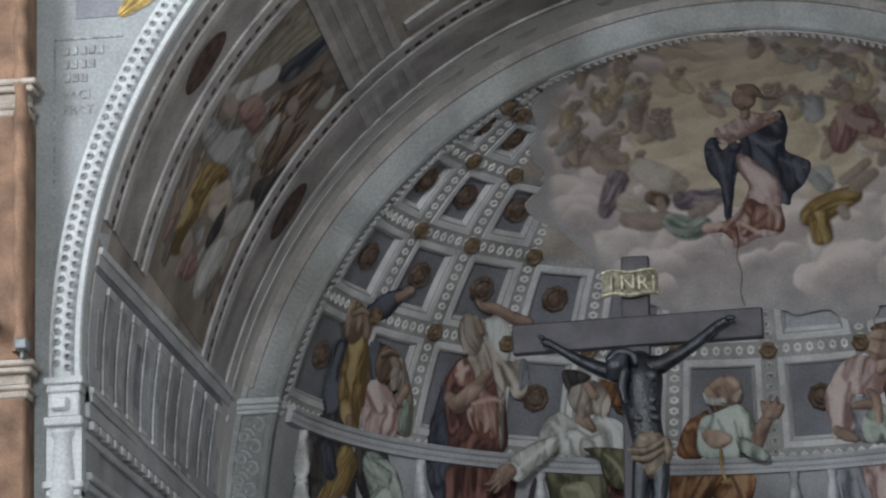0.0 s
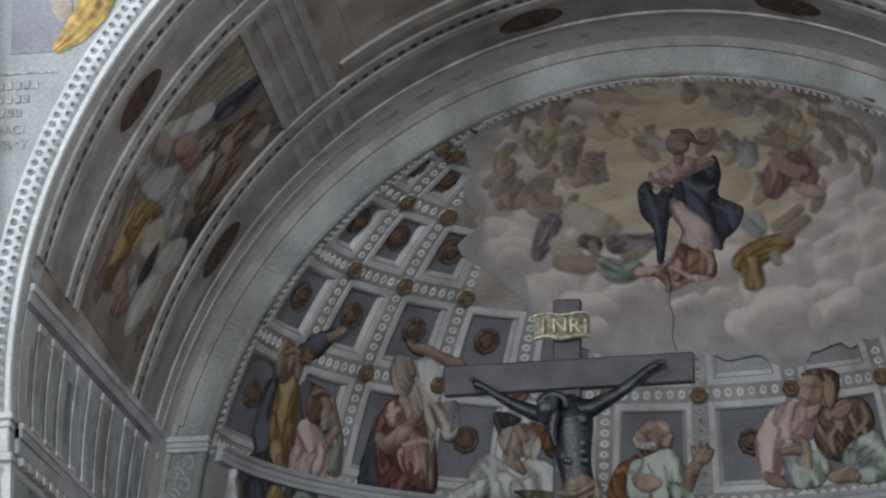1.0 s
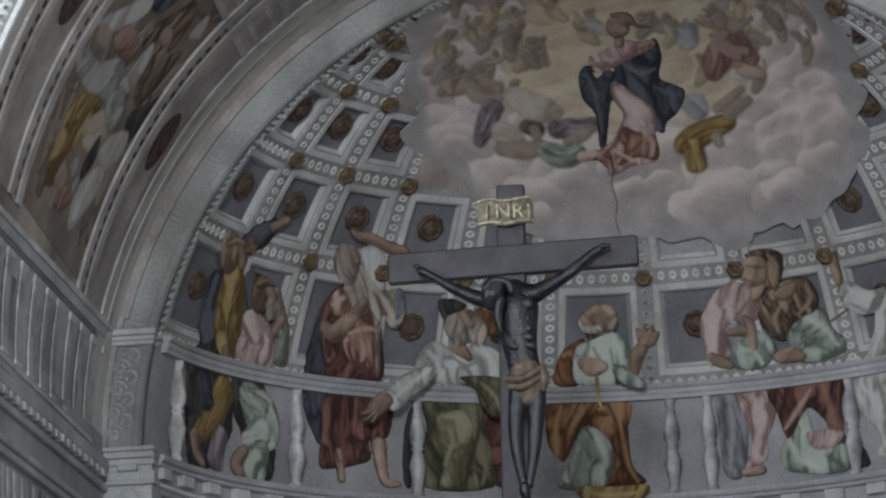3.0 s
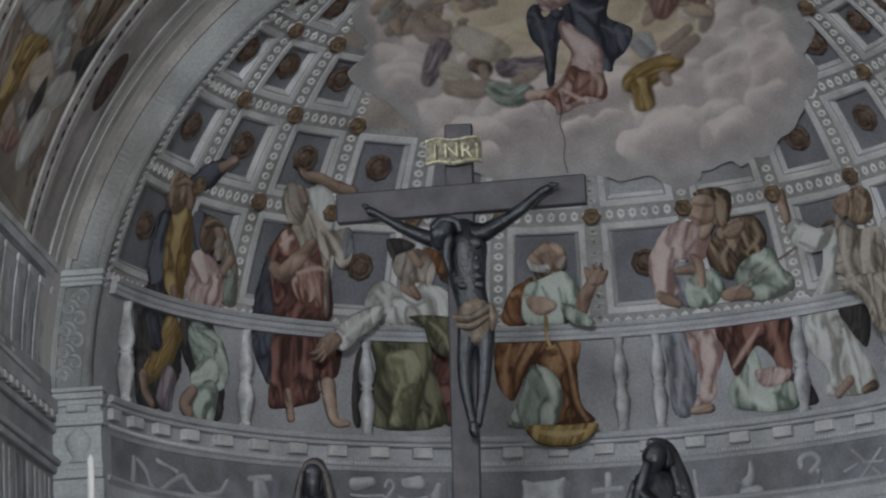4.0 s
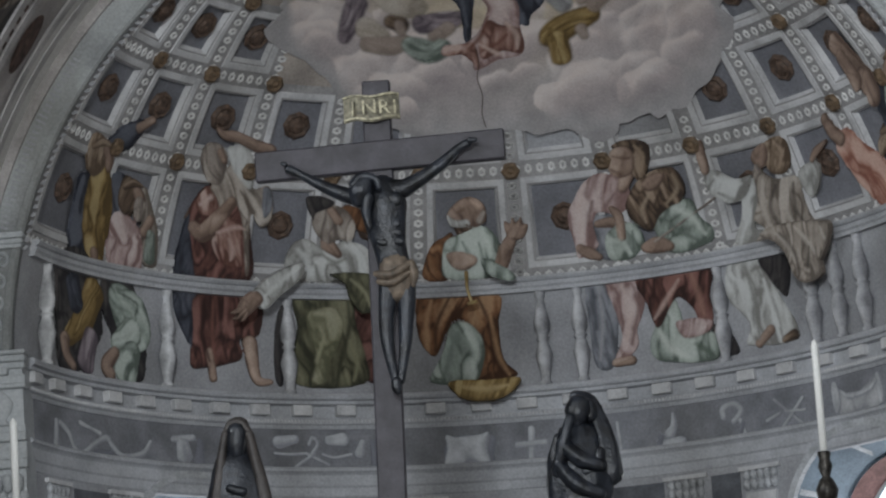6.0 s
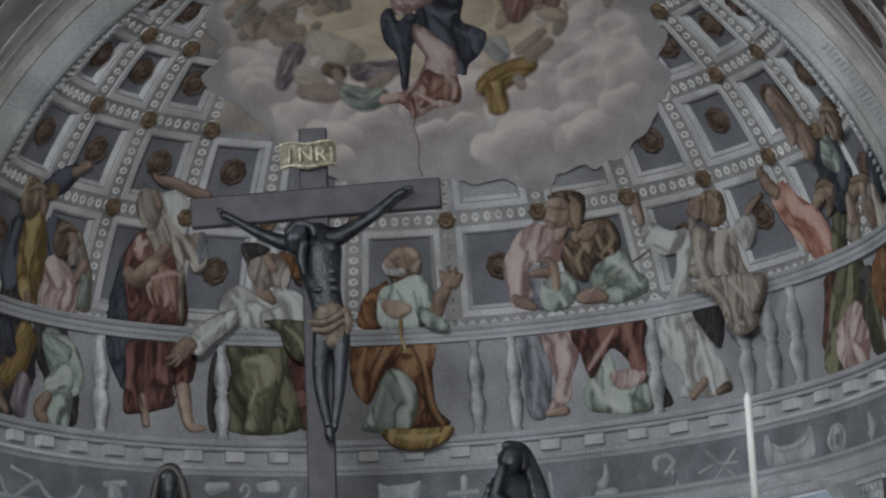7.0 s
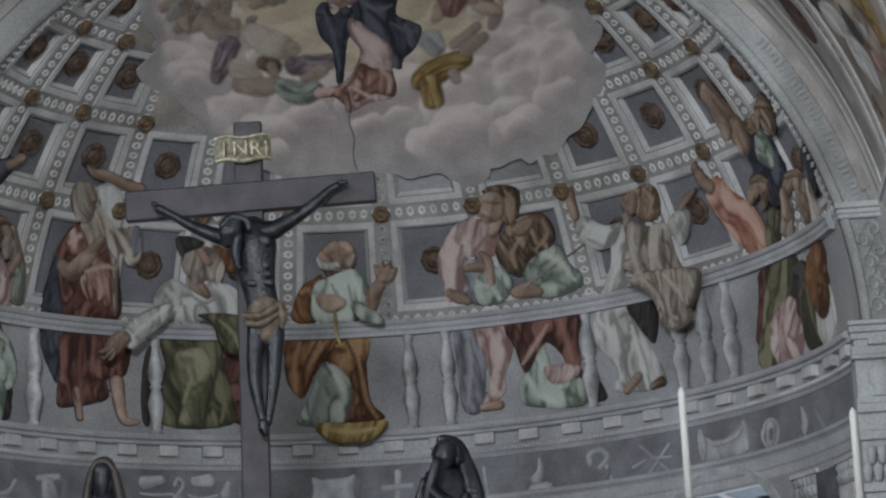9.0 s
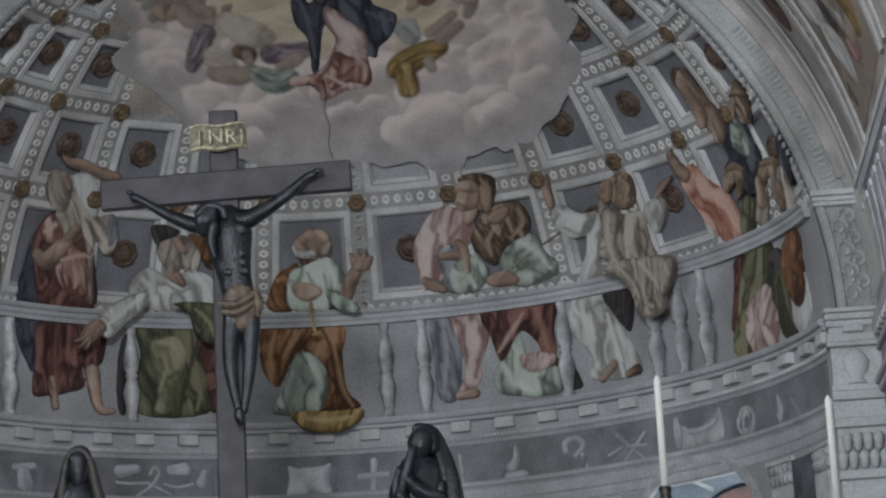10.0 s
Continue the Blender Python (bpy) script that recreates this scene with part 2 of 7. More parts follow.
half_dome = thing("half_dome", "frescoed half dome with painted coffers and clouds", "half dome", kind="structure")
bm = bmesh.new()
for i in range(12):
    for j in range(8):
        if is_coffer(i, j):
            continue
        N = 5
        gr = [[bm.verts.new(dp(AZ[i] + (AZ[i + 1] - AZ[i]) * u / N, EL[j] + (EL[j + 1] - EL[j]) * v / N, RS)) for v in range(N + 1)] for u in range(N + 1)]
        for u in range(N):
            for v in range(N):
                q = (gr[u][v], gr[u][v + 1], gr[u + 1][v + 1], gr[u + 1][v])
                if (q[0].co - q[3].co).length + (q[1].co - q[2].co).length > 1e-3:
                    bm.faces.new(q)
bmesh.ops.remove_doubles(bm, verts=bm.verts, dist=1e-4)
for f in bm.faces:
    zc = f.calc_center_median().z
    f.material_index = 2 if zc > SZ + RS * 0.5 else 1 if zc < 8.78 else 0
part("plaster", bm, (M_PANEL, M_GREY, M_CLOUD), half_dome, smooth=True)
# closing shell behind the coffers
bm = bmesh.new()
gr = [[bm.verts.new(on_dome(-92 + 184 * u / 40, -2 + 92 * v / 20, RS + 0.35)) for v in range(21)] for u in range(41)]
for u in range(40):
    for v in range(20):
        bm.faces.new((gr[u][v], gr[u][v + 1], gr[u + 1][v + 1], gr[u + 1][v]))
part("shell", bm, M_WALL, half_dome)

beads = bmesh.new()


def bead(c, n, along, w, h):
    along = (along - n * along.dot(n)).normalized()
    s = n.cross(along).normalized()
    top = [beads.verts.new(c + along * (h * math.cos(a)) + s * (w * math.sin(a)) - n * 0.004) for a in [math.tau * k / 6 for k in range(6)]]
    mid = [beads.verts.new(c + along * (0.68 * h * math.cos(a)) + s * (0.68 * w * math.sin(a)) + n * 0.012) for a in [math.tau * k / 6 for k in range(6)]]
    for k in range(6):
        q = (k + 1) % 6
        beads.faces.new((top[k], top[q], mid[q], mid[k]))
    pit = [beads.verts.new(c + along * (0.3 * h * math.cos(a)) + s * (0.3 * w * math.sin(a)) + n * 0.003) for a in [math.tau * k / 6 for k in range(6)]]
    for k in range(6):
        beads.faces.new((mid[k], mid[(k + 1) % 6], pit[(k + 1) % 6], pit[k]))
    beads.faces.new(pit).material_index = 1


def dome_n(p):
    return (Vector((0, SY, SZ)) - p).normalized()


rosette_prof = [(0.135, 0.0), (0.14, 0.02), (0.11, 0.045), (0.085, 0.03), (0.06, 0.055), (0.03, 0.06), (0.0, 0.075)]
bm = bmesh.new()
lathe(bm, rosette_prof, 24, lobes=8, depth=0.05)
ros_mesh = bpy.data.meshes.new("rosette")
bm.to_mesh(ros_mesh), bm.free()
ros_mesh.materials.append(M_ROS)
bm = bmesh.new()
lathe(bm, [(0.085, 0.0), (0.09, 0.03), (0.06, 0.05), (0.035, 0.04), (0.0, 0.06)], 14, lobes=6, depth=0.08)
boss_mesh = bpy.data.meshes.new("boss")
bm.to_mesh(boss_mesh), bm.free()
boss_mesh.materials.append(M_GOLD)


def face_in(p):
    """The pose of an ornament at p that faces the dome's centre."""
    return Matrix.Translation(p) @ dome_n(p).to_track_quat("Z", "Y").to_matrix().to_4x4()


for i in range(12):
    for j in range(1, 6):
        if not is_coffer(i, j):
            continue
        a0, a1, e0, e1 = AZ[i], AZ[i + 1], EL[j], EL[j + 1]
        em = radians((e0 + e1) / 2)
        a0, a1 = max(a0, -az_limit((e0 + e1) / 2)), min(a1, az_limit((e0 + e1) / 2))
        kx, ky = math.degrees(1 / (RS * math.cos(em))), math.degrees(1 / RS)
        bm = bmesh.new()
        loops = []
        # outline insets and depths: band, fillet, reveal, panel
        for inset, r in ((0, 0), (0.085, 0), (0.088, -0.012), (0.145, -0.012), (0.15, -0.003), (0.165, -0.003), (0.19, 0.05)):
            b0, b1, c0, c1 = a0 + inset * kx, a1 - inset * kx, e0 + inset * ky, e1 - inset * ky
            loop = []
            for (p, q), (s, t) in (((b0, c0), (b1, c0)), ((b1, c0), (b1, c1)), ((b1, c1), (b0, c1)), ((b0, c1), (b0, c0))):
                for u in range(4):
                    loop.append(bm.verts.new(dp(p + (s - p) * u / 4, q + (t - q) * u / 4, RS + r)))
            loops.append(loop)
        for d, (p, q) in enumerate(zip(loops, loops[1:])):
            for k in range(16):
                z = (k + 1) % 16
                f = bm.faces.new((p[k], p[z], q[z], q[k]))
                f.material_index = (0, 1, 1, 1, 0, 1)[d]
        mid = bm.verts.new(dp((a0 + a1) / 2, (e0 + e1) / 2, RS + 0.05))
        for k in range(16):
            f = bm.faces.new((loops[-1][k], loops[-1][(k + 1) % 16], mid))
            f.material_index = 2
        bmesh.ops.recalc_face_normals(bm, faces=bm.faces)
        bare = (e0 + e1) / 2 > cloud_floor((a0 + a1) / 2) + 0.5
        cof = part("coffer", bm, (M_BAND, M_FRAME, M_GREY if bare else M_PANEL), half_dome)
        if not bare:
            ob = new("rosette", ros_mesh)
            ob.parent = cof
            ob.matrix_basis = face_in(dp((a0 + a1) / 2, (e0 + e1) / 2 + 0.3, RS + 0.048))
        # beads along the lower and one upright rib
        nb = max(3, round((a1 - a0) / kx / 0.105))
        for k in range(nb):
            p = dp(a0 + (a1 - a0) * (k + 0.5) / nb, e0, RS)
            if e0 > cloud_floor(a0 + (a1 - a0) * (k + 0.5) / nb):
                continue
            bead(p, dome_n(p), Vector((0, 0, 1)), 0.046, 0.06)
        nb = max(3, round((e1 - e0) / ky / 0.105))
        side = a0 if (a0 + a1) > 0 else a1
        if j > 0:
            for k in range(nb):
                if e0 + (e1 - e0) * (k + 0.5) / nb > cloud_floor(side):
                    continue
                p = dp(side, e0 + (e1 - e0) * (k + 0.5) / nb, RS)
                bead(p, dome_n(p), Vector((0, 0, 1)), 0.06, 0.046)
        for aa in (a0, a1):
            if abs(aa) < 76 and j > 1 and e0 < cloud_floor(aa) - 0.8 and not any(abs(o.get("at", 0) - (aa + 1000 * j)) < 0.01 for o in half_dome.children if o.name.startswith("boss")):
                ob = new("boss", boss_mesh)
                ob.parent = half_dome
                ob["at"] = aa + 1000 * j
                ob.matrix_basis = face_in(dp(aa, e0, RS - 0.01))
tagged(part("beading", beads, (M_BEAD, M_BAND), half_dome), kind="stuff")

# cornice, frieze and mouldings of the apse
DR = lambda a, r, z: on_drum(a, z, r)
cornice = thing("apse_cornice", "grey moulded cornice with dentil blocks round the apse", "cornice", kind="structure")
bm = bmesh.new()
sweep(bm, [(4.5, 7.70), (4.30, 7.70), (4.28, 7.67), (4.29, 7.645), (4.325, 7.63), (4.325, 7.60), (4.385, 7.585), (4.385, 7.465), (4.355, 7.455), (4.35, 7.41), (4.37, 7.395), (4.385, 7.36), (4.5, 7.36)], DR, -80, 80, 80)
part("moulding", fix(bm), M_CORNICE, cornice)
bm = bmesh.new()
sweep(bm, [(4.5, 6.985), (4.365, 6.985), (4.335, 6.965), (4.335, 6.94), (4.36, 6.92), (4.375, 6.90), (4.375, 6.80), (4.39, 6.78), (4.39, 6.70), (4.41, 6.68), (4.5, 6.68)], DR, -80, 80, 80)
part("moulding", fix(bm), M_CORNICE, cornice)
M_FRIEZE = mat("frieze_fresco", (0.25, 0.257, 0.285), vary=0.14, scale=3, stains=0.3)
bm = bmesh.new()
sweep(bm, [(4.42, 7.362), (4.396, 7.362), (4.396, 6.983), (4.42, 6.983)], DR, -80, 80, 80)
part("frieze", fix(bm), M_FRIEZE, cornice)
bm = bmesh.new()
for k in range(330):
    c = on_drum(-79 + k * 0.48, 7.432, 4.352)
    n_ = (Vector((0, SY, c.z)) - c).normalized()
    s_ = n_.cross(Vector((0, 0, 1)))
    v = [bm.verts.new(c + s_ * (0.011 * i) + Vector((0, 0, 0.016 * j)) + n_ * d) for i, j, d in ((-1, -1, 0), (1, -1, 0), (1, 1, 0), (-1, 1, 0), (0, 0, 0.016))]
    for i in range(4):
        bm.faces.new((v[i], v[(i + 1) % 4], v[4]))
tagged(part("bead_row", fix(bm), M_FRAME, cornice), kind="stuff")
bm = bmesh.new()
box(bm, -0.1, 0.1, -0.035, 0.1, -0.055, 0.05, 0.008)
den_mesh = bpy.data.meshes.new("dentil")
bm.to_mesh(den_mesh), bm.free()
den_mesh.materials.append(M_FRAME)
for k in range(27):
    a = -78 + 6.0 * k
    ob = new("dentil", den_mesh)
    ob.parent = cornice
    ob.matrix_basis = Matrix.Translation(on_drum(a, 7.54, 4.345)) @ pose(0, 0, 0, 0, 0, -a)

# painted balustrade
balustrade = thing("balustrade", "grey balustrade with a moulded rail round the apse", "balustrade")
bm = bmesh.new()
sweep(bm, [(4.42, 8.785), (4.20, 8.785), (4.185, 8.765), (4.20, 8.74), (4.225, 8.73), (4.22, 8.69), (4.24, 8.67), (4.24, 8.635), (4.42, 8.635)], DR, -80, 80, 80)
part("rail", fix(bm), M_CORNICE, balustrade)
bm = bmesh.new()
lathe(bm, [(0.062, 0.0), (0.062, 0.03), (0.04, 0.05), (0.088, 0.3), (0.06, 0.4), (0.045, 0.44), (0.07, 0.465), (0.045, 0.49), (0.075, 0.54), (0.082, 0.62), (0.035, 0.85), (0.05, 0.885), (0.055, 0.94)], 12)
for f in bm.faces:
    f.smooth = True
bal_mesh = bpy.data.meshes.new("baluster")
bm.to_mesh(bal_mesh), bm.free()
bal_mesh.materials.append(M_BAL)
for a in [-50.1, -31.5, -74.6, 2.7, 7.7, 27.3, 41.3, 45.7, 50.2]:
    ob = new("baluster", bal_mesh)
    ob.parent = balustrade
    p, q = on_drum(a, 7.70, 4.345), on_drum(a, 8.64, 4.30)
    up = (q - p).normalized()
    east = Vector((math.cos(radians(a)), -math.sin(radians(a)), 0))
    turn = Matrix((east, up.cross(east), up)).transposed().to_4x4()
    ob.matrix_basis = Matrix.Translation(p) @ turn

# ---- paint ----
C_NAVY = cloth("navy_paint", (0.02, 0.022, 0.032), (0.055, 0.06, 0.08), (0.12, 0.13, 0.16))
C_DARK = cloth("dark_paint", (0.02, 0.018, 0.02), (0.05, 0.045, 0.045), (0.09, 0.08, 0.075))
C_DARKB = cloth("umber_paint", (0.11, 0.095, 0.085), (0.18, 0.155, 0.135), (0.25, 0.22, 0.19), folds=3)
C_OCHRE = cloth("ochre_cloth_paint", (0.11, 0.07, 0.022), (0.27, 0.18, 0.068), (0.46, 0.35, 0.17))
C_SKIN = cloth("flesh_paint", (0.12, 0.078, 0.06), (0.33, 0.235, 0.185), (0.55, 0.43, 0.355), folds=3.2)
C_SKINP = cloth("pale_flesh_paint", (0.25, 0.2, 0.17), (0.35, 0.28, 0.24), (0.46, 0.385, 0.335), folds=2.2)
C_HAIR = cloth("umber_hair_paint", (0.05, 0.033, 0.024), (0.16, 0.11, 0.075), (0.36, 0.27, 0.2), folds=12)
C_HAIRL = cloth("tawny_hair_paint", (0.11, 0.075, 0.05), (0.26, 0.19, 0.135), (0.42, 0.33, 0.25), folds=9)
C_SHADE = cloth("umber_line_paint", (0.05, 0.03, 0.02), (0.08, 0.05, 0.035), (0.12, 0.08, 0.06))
C_GREYB = cloth("grey_beard_paint", (0.14, 0.115, 0.1), (0.32, 0.275, 0.24), (0.52, 0.47, 0.42), folds=9)
C_GREEN = cloth("pale_green_paint", (0.11, 0.135, 0.115), (0.31, 0.355, 0.315), (0.52, 0.57, 0.525))
C_PURP = cloth("purple_paint", (0.10, 0.08, 0.095), (0.22, 0.18, 0.2), (0.36, 0.31, 0.33))
C_PINK = cloth("pink_paint", (0.24, 0.15, 0.14), (0.46, 0.345, 0.33), (0.62, 0.52, 0.5))
C_ROSE = cloth("rose_paint", (0.13, 0.06, 0.045), (0.34, 0.2, 0.165), (0.56, 0.42, 0.37))
C_RED = cloth("red_paint", (0.04, 0.018, 0.015), (0.125, 0.055, 0.045), (0.26, 0.13, 0.11))
C_DRED = cloth("dull_red_paint", (0.15, 0.08, 0.075), (0.27, 0.16, 0.14), (0.4, 0.28, 0.25))
C_SALMON = cloth("salmon_paint", (0.25, 0.1, 0.07), (0.48, 0.27, 0.21), (0.62, 0.42, 0.35))
C_WHITE = cloth("white_cloth_paint", (0.25, 0.245, 0.23), (0.46, 0.46, 0.445), (0.66, 0.67, 0.66))
C_BEIGE = cloth("beige_cloth_paint", (0.15, 0.125, 0.105), (0.38, 0.33, 0.285), (0.56, 0.51, 0.46))
C_BEIGED = cloth("dark_beige_paint", (0.08, 0.07, 0.06), (0.24, 0.205, 0.18), (0.46, 0.41, 0.37))
C_OLIVE = cloth("olive_paint", (0.04, 0.04, 0.024), (0.115, 0.112, 0.068), (0.24, 0.23, 0.15))
C_OLIVEL = cloth("light_olive_paint", (0.12, 0.118, 0.07), (0.22, 0.215, 0.135), (0.36, 0.345, 0.24))
C_OLIVP = cloth("dusk_olive_paint", (0.2, 0.185, 0.14), (0.28, 0.26, 0.205), (0.36, 0.33, 0.27))
C_ORANGE = cloth("orange_paint", (0.06, 0.026, 0.012), (0.2, 0.095, 0.045), (0.38, 0.23, 0.13))
C_SLATE = cloth("slate_paint", (0.1, 0.105, 0.12), (0.22, 0.23, 0.26), (0.36, 0.37, 0.4))
C_SLATEP = cloth("pale_slate_paint", (0.2, 0.2, 0.205), (0.31, 0.31, 0.315), (0.43, 0.43, 0.43))
C_CREAM = cloth("cream_paint", (0.3, 0.26, 0.21), (0.46, 0.4, 0.34), (0.58, 0.53, 0.47), folds=2.5)
C_PALE = cloth("pale_paint", (0.36, 0.35, 0.34), (0.5, 0.49, 0.48), (0.6, 0.6, 0.6))
C_GOLD = cloth("gold_paint", (0.2, 0.13, 0.05), (0.4, 0.3, 0.14), (0.6, 0.5, 0.3))
C_SLAB = cloth("slab_grey_paint", (0.15, 0.155, 0.18), (0.2, 0.205, 0.235), (0.27, 0.275, 0.3), folds=2)
C_MIDG = cloth("mid_grey_paint", (0.26, 0.265, 0.28), (0.4, 0.405, 0.42), (0.52, 0.525, 0.54), folds=3)
C_LITE = cloth("light_grey_paint", (0.26, 0.265, 0.29), (0.46, 0.47, 0.49), (0.64, 0.65, 0.67), folds=4)


def on_dome_h(az, el, h):
    return dp(az, el, RS - h)


def on_drum_h(az, z, h):
    return on_drum(az, z, 4.40 - h)


def on_vault_h(t, k, h):
    return vault(t, k, -h)


LATTICE = np.random.default_rng(7).random((256, 256))


def grain(x, y, octaves=3):
    """Soft noise between 0 and 1."""
    out, amp, total = 0.0, 1.0, 0.0
    for o in range(octaves):
        i, j = np.floor(x).astype(int), np.floor(y).astype(int)
        u, v = x - i, y - j
        u, v = u * u * (3 - 2 * u), v * v * (3 - 2 * v)
        g = lambda p, q: LATTICE[(i + p) % 256, (j + q) % 256]
        out = out + amp * ((g(0, 0) * (1 - u) + g(1, 0) * u) * (1 - v) + (g(0, 1) * (1 - u) + g(1, 1) * u) * v)
        total += amp
        amp *= 0.5
        x, y = x * 2.03 + 17.3, y * 2.03 + 5.1
    return out / total


def ease(lo, hi, x):
    t = np.clip((x - lo) / (hi - lo), 0, 1)
    return t * t * (3 - 2 * t)


def to_flat(place, u, v):
    """Metres along the painted surface, sideways and up."""
    u, v = np.asarray(u, float), np.asarray(v, float)
    if place is on_dome_h:
        return u * np.cos(np.radians(v)) * RS * radians(1), v * RS * radians(1)
    if place is on_drum_h:
        return u * 4.4 * radians(1), v
    return u * CH, v * 4.73 * radians(1)


def to_wall(place, x, y, h):
    """Places in the room for metres along the painted surface, h in front of it."""
    if place is on_dome_h:
        e = y / (RS * radians(1))
        a = x / (np.cos(np.radians(e)) * RS * radians(1))
        r = RS - h
        lim = np.degrees(np.arccos(np.minimum(1, -SY / r / np.maximum(0.123, np.cos(np.radians(e)))))) - 0.3
        a, e = np.radians(np.clip(a, -lim, lim)), np.radians(e)
        return np.stack([r * np.sin(a) * np.cos(e), SY + r * np.cos(a) * np.cos(e), SZ + r * np.sin(e)], -1)
    if place is on_drum_h:
        a = x / 4.4
        return np.stack([(4.4 - h) * np.sin(a), SY + (4.4 - h) * np.cos(a), y], -1)
    t, a = x / CH, y / 4.73
    r = 4.786 - 0.102 * t - h
    return np.stack([-r * np.cos(a), -CH * t, SZ + (CZ - SZ) * t + r * np.sin(a)], -1)


class Fresco:
    """Pigment brushed on a curved wall: strokes with modelled tones, laid over one another."""

    count = 0

    def __init__(self, place, step=0.0105):
        self.place, self.step, self.strokes = place, step, []

    def stroke(self, pigment, lift, *pts):
        self.strokes.append((pigment, lift > 0.15, lift, pts, "stroke"))

    def fill(self, pigment, lift, *pts):
        """A shape inside a rounded outline."""
        self.strokes.append((pigment, lift > 0.15, lift, [(u, v, 0.0) for u, v in pts], "fill"))

    def touch(self, colour, lift, *pts):
        """A soft fold or light, laid only where there is paint already."""
        self.strokes.append((colour, lift > 0.15, lift, pts, "touch"))

    def board(self, x0, x1, y0, y1):
        """An empty board: colour and how far inside the painted outline each spot lies."""
        self.X, self.Y = np.meshgrid(np.arange(x0, x1, self.step), np.arange(y0, y1, self.step))
        self.col = np.zeros(self.X.shape + (3,))
        self.sd = np.full(self.X.shape, -0.05)

    def lay(self, colour, alpha, inside, sl):
        c, s = self.col[sl], self.sd[sl]
        bare = s <= -0.03
        c[:] = np.where(bare[..., None], colour, c + (colour - c) * alpha[..., None])
        np.maximum(s, np.clip(inside, -0.05, 1), out=s)

    def window(self, x0, x1, y0, y1):
        i0, i1 = np.searchsorted(self.Y[:, 0], (y0, y1))
        j0, j1 = np.searchsorted(self.X[0], (x0, x1))
        return slice(max(0, i0 - 1), i1 + 1), slice(max(0, j0 - 1), j1 + 1)

    def brush(self, pigment, pts, seed, soft=0.007, contour=0.12):
        pts = list(pts)
        if len(pts) == 1:
            pts.append((pts[0][0], pts[0][1] + 0.5, pts[0][2]))
        fine = []
        for i in range(len(pts) - 1):
            p0, p1, p2, p3 = pts[max(0, i - 1)], pts[i], pts[i + 1], pts[min(len(pts) - 1, i + 2)]
            for s in range(5):
                t = s / 5
                fine.append(tuple(0.5 * (2 * b + (c - a) * t + (2 * a - 5 * b + 4 * c - d) * t * t + (3 * b - a - 3 * c + d) * t ** 3) for a, b, c, d in zip(p0, p1, p2, p3)))
        fine.append(pts[-1])
        F = np.array(fine)
        px, py = to_flat(self.place, F[:, 0], F[:, 1])
        w = np.maximum(F[:, 2], 0.004)
        m = w.max() * 1.3 + 0.06
        sl = self.window(px.min() - m, px.max() + m, py.min() - m, py.max() + m)
        X, Y = self.X[sl], self.Y[sl]
        if X.size == 0:
            return
        best = np.full(X.shape, 1e9)
        lat, run, nx, ny, wid = (np.zeros(X.shape) for _ in range(5))
        arc = 0.0
        for i in range(len(px) - 1):
            dx, dy = px[i + 1] - px[i], py[i + 1] - py[i]
            ln = math.hypot(dx, dy) + 1e-6
            dx, dy = dx / ln, dy / ln
            s = (X - px[i]) * dx + (Y - py[i]) * dy
            t = np.clip(s / ln, 0, 1)
            ww = w[i] + (w[i + 1] - w[i]) * t
            la = -(X - px[i]) * dy + (Y - py[i]) * dx
            over = s - t * ln
            blunt = np.where(ww < 0.06, ww, 0.06 + (ww - 0.06) * 0.25)
            end = (i == 0) & (over < 0) | (i == len(px) - 2) & (over > 0)
            over = np.where(end, over * ww / blunt, over)
            q = np.hypot(la, over) / ww
            k = q < best
            best[k] = q[k]
            lat[k], run[k], wid[k] = la[k], (arc + s)[k], ww[k]
            nx[k] = ((over * dx - la * dy) / ww)[k]
            ny[k] = ((over * dy + la * dx) / ww)[k]
            arc += ln
        if isinstance(pigment, tuple) and not isinstance(pigment, Pigment):
            soft_edge = 0.85 * ease(1.15, 0.0, best / 1.25) * np.clip(self.sd[sl] / 0.02, 0, 1)
            c = self.col[sl]
            c += (np.array(pigment) - c) * (soft_edge * (0.75 + 0.9 * (grain(X * 9 + seed, Y * 9) - 0.25)).clip(0, 1))[..., None]
            return
        q = best * (1 + 0.16 * (grain(X * 6 + seed, Y * 6) - 0.5) + 0.1 * (grain(X * 19, Y * 19 + seed) - 0.5))
        inside = (1 - q) * wid
        nz = np.sqrt(np.clip(1 - best * best, 0, 1))
        self.model(pigment, seed, soft, contour, sl, inside, nx, ny, nz, lat, run, float(w.mean()))

    def area(self, pigment, pts, seed, soft=0.007, contour=0.07):
        px, py = to_flat(self.place, [p[0] for p in pts], [p[1] for p in pts])
        P = np.stack([px, py], 1)
        n_ = len(P)
        ring = np.concatenate([[0.5 * (2 * P[i] + (P[(i + 1) % n_] - P[i - 1]) * t + (2 * P[i - 1] - 5 * P[i] + 4 * P[(i + 1) % n_] - P[(i + 2) % n_]) * t * t + (3 * P[i] - P[i - 1] - 3 * P[(i + 1) % n_] + P[(i + 2) % n_]) * t ** 3) for t in (0, 0.25, 0.5, 0.75)] for i in range(n_)])
        sl = self.window(px.min() - 0.1, px.max() + 0.1, py.min() - 0.1, py.max() + 0.1)
        X, Y = self.X[sl], self.Y[sl]
        if X.size == 0:
            return
        best, nx, ny = np.full(X.shape, 1e9), np.zeros(X.shape), np.zeros(X.shape)
        odd = np.zeros(X.shape, bool)
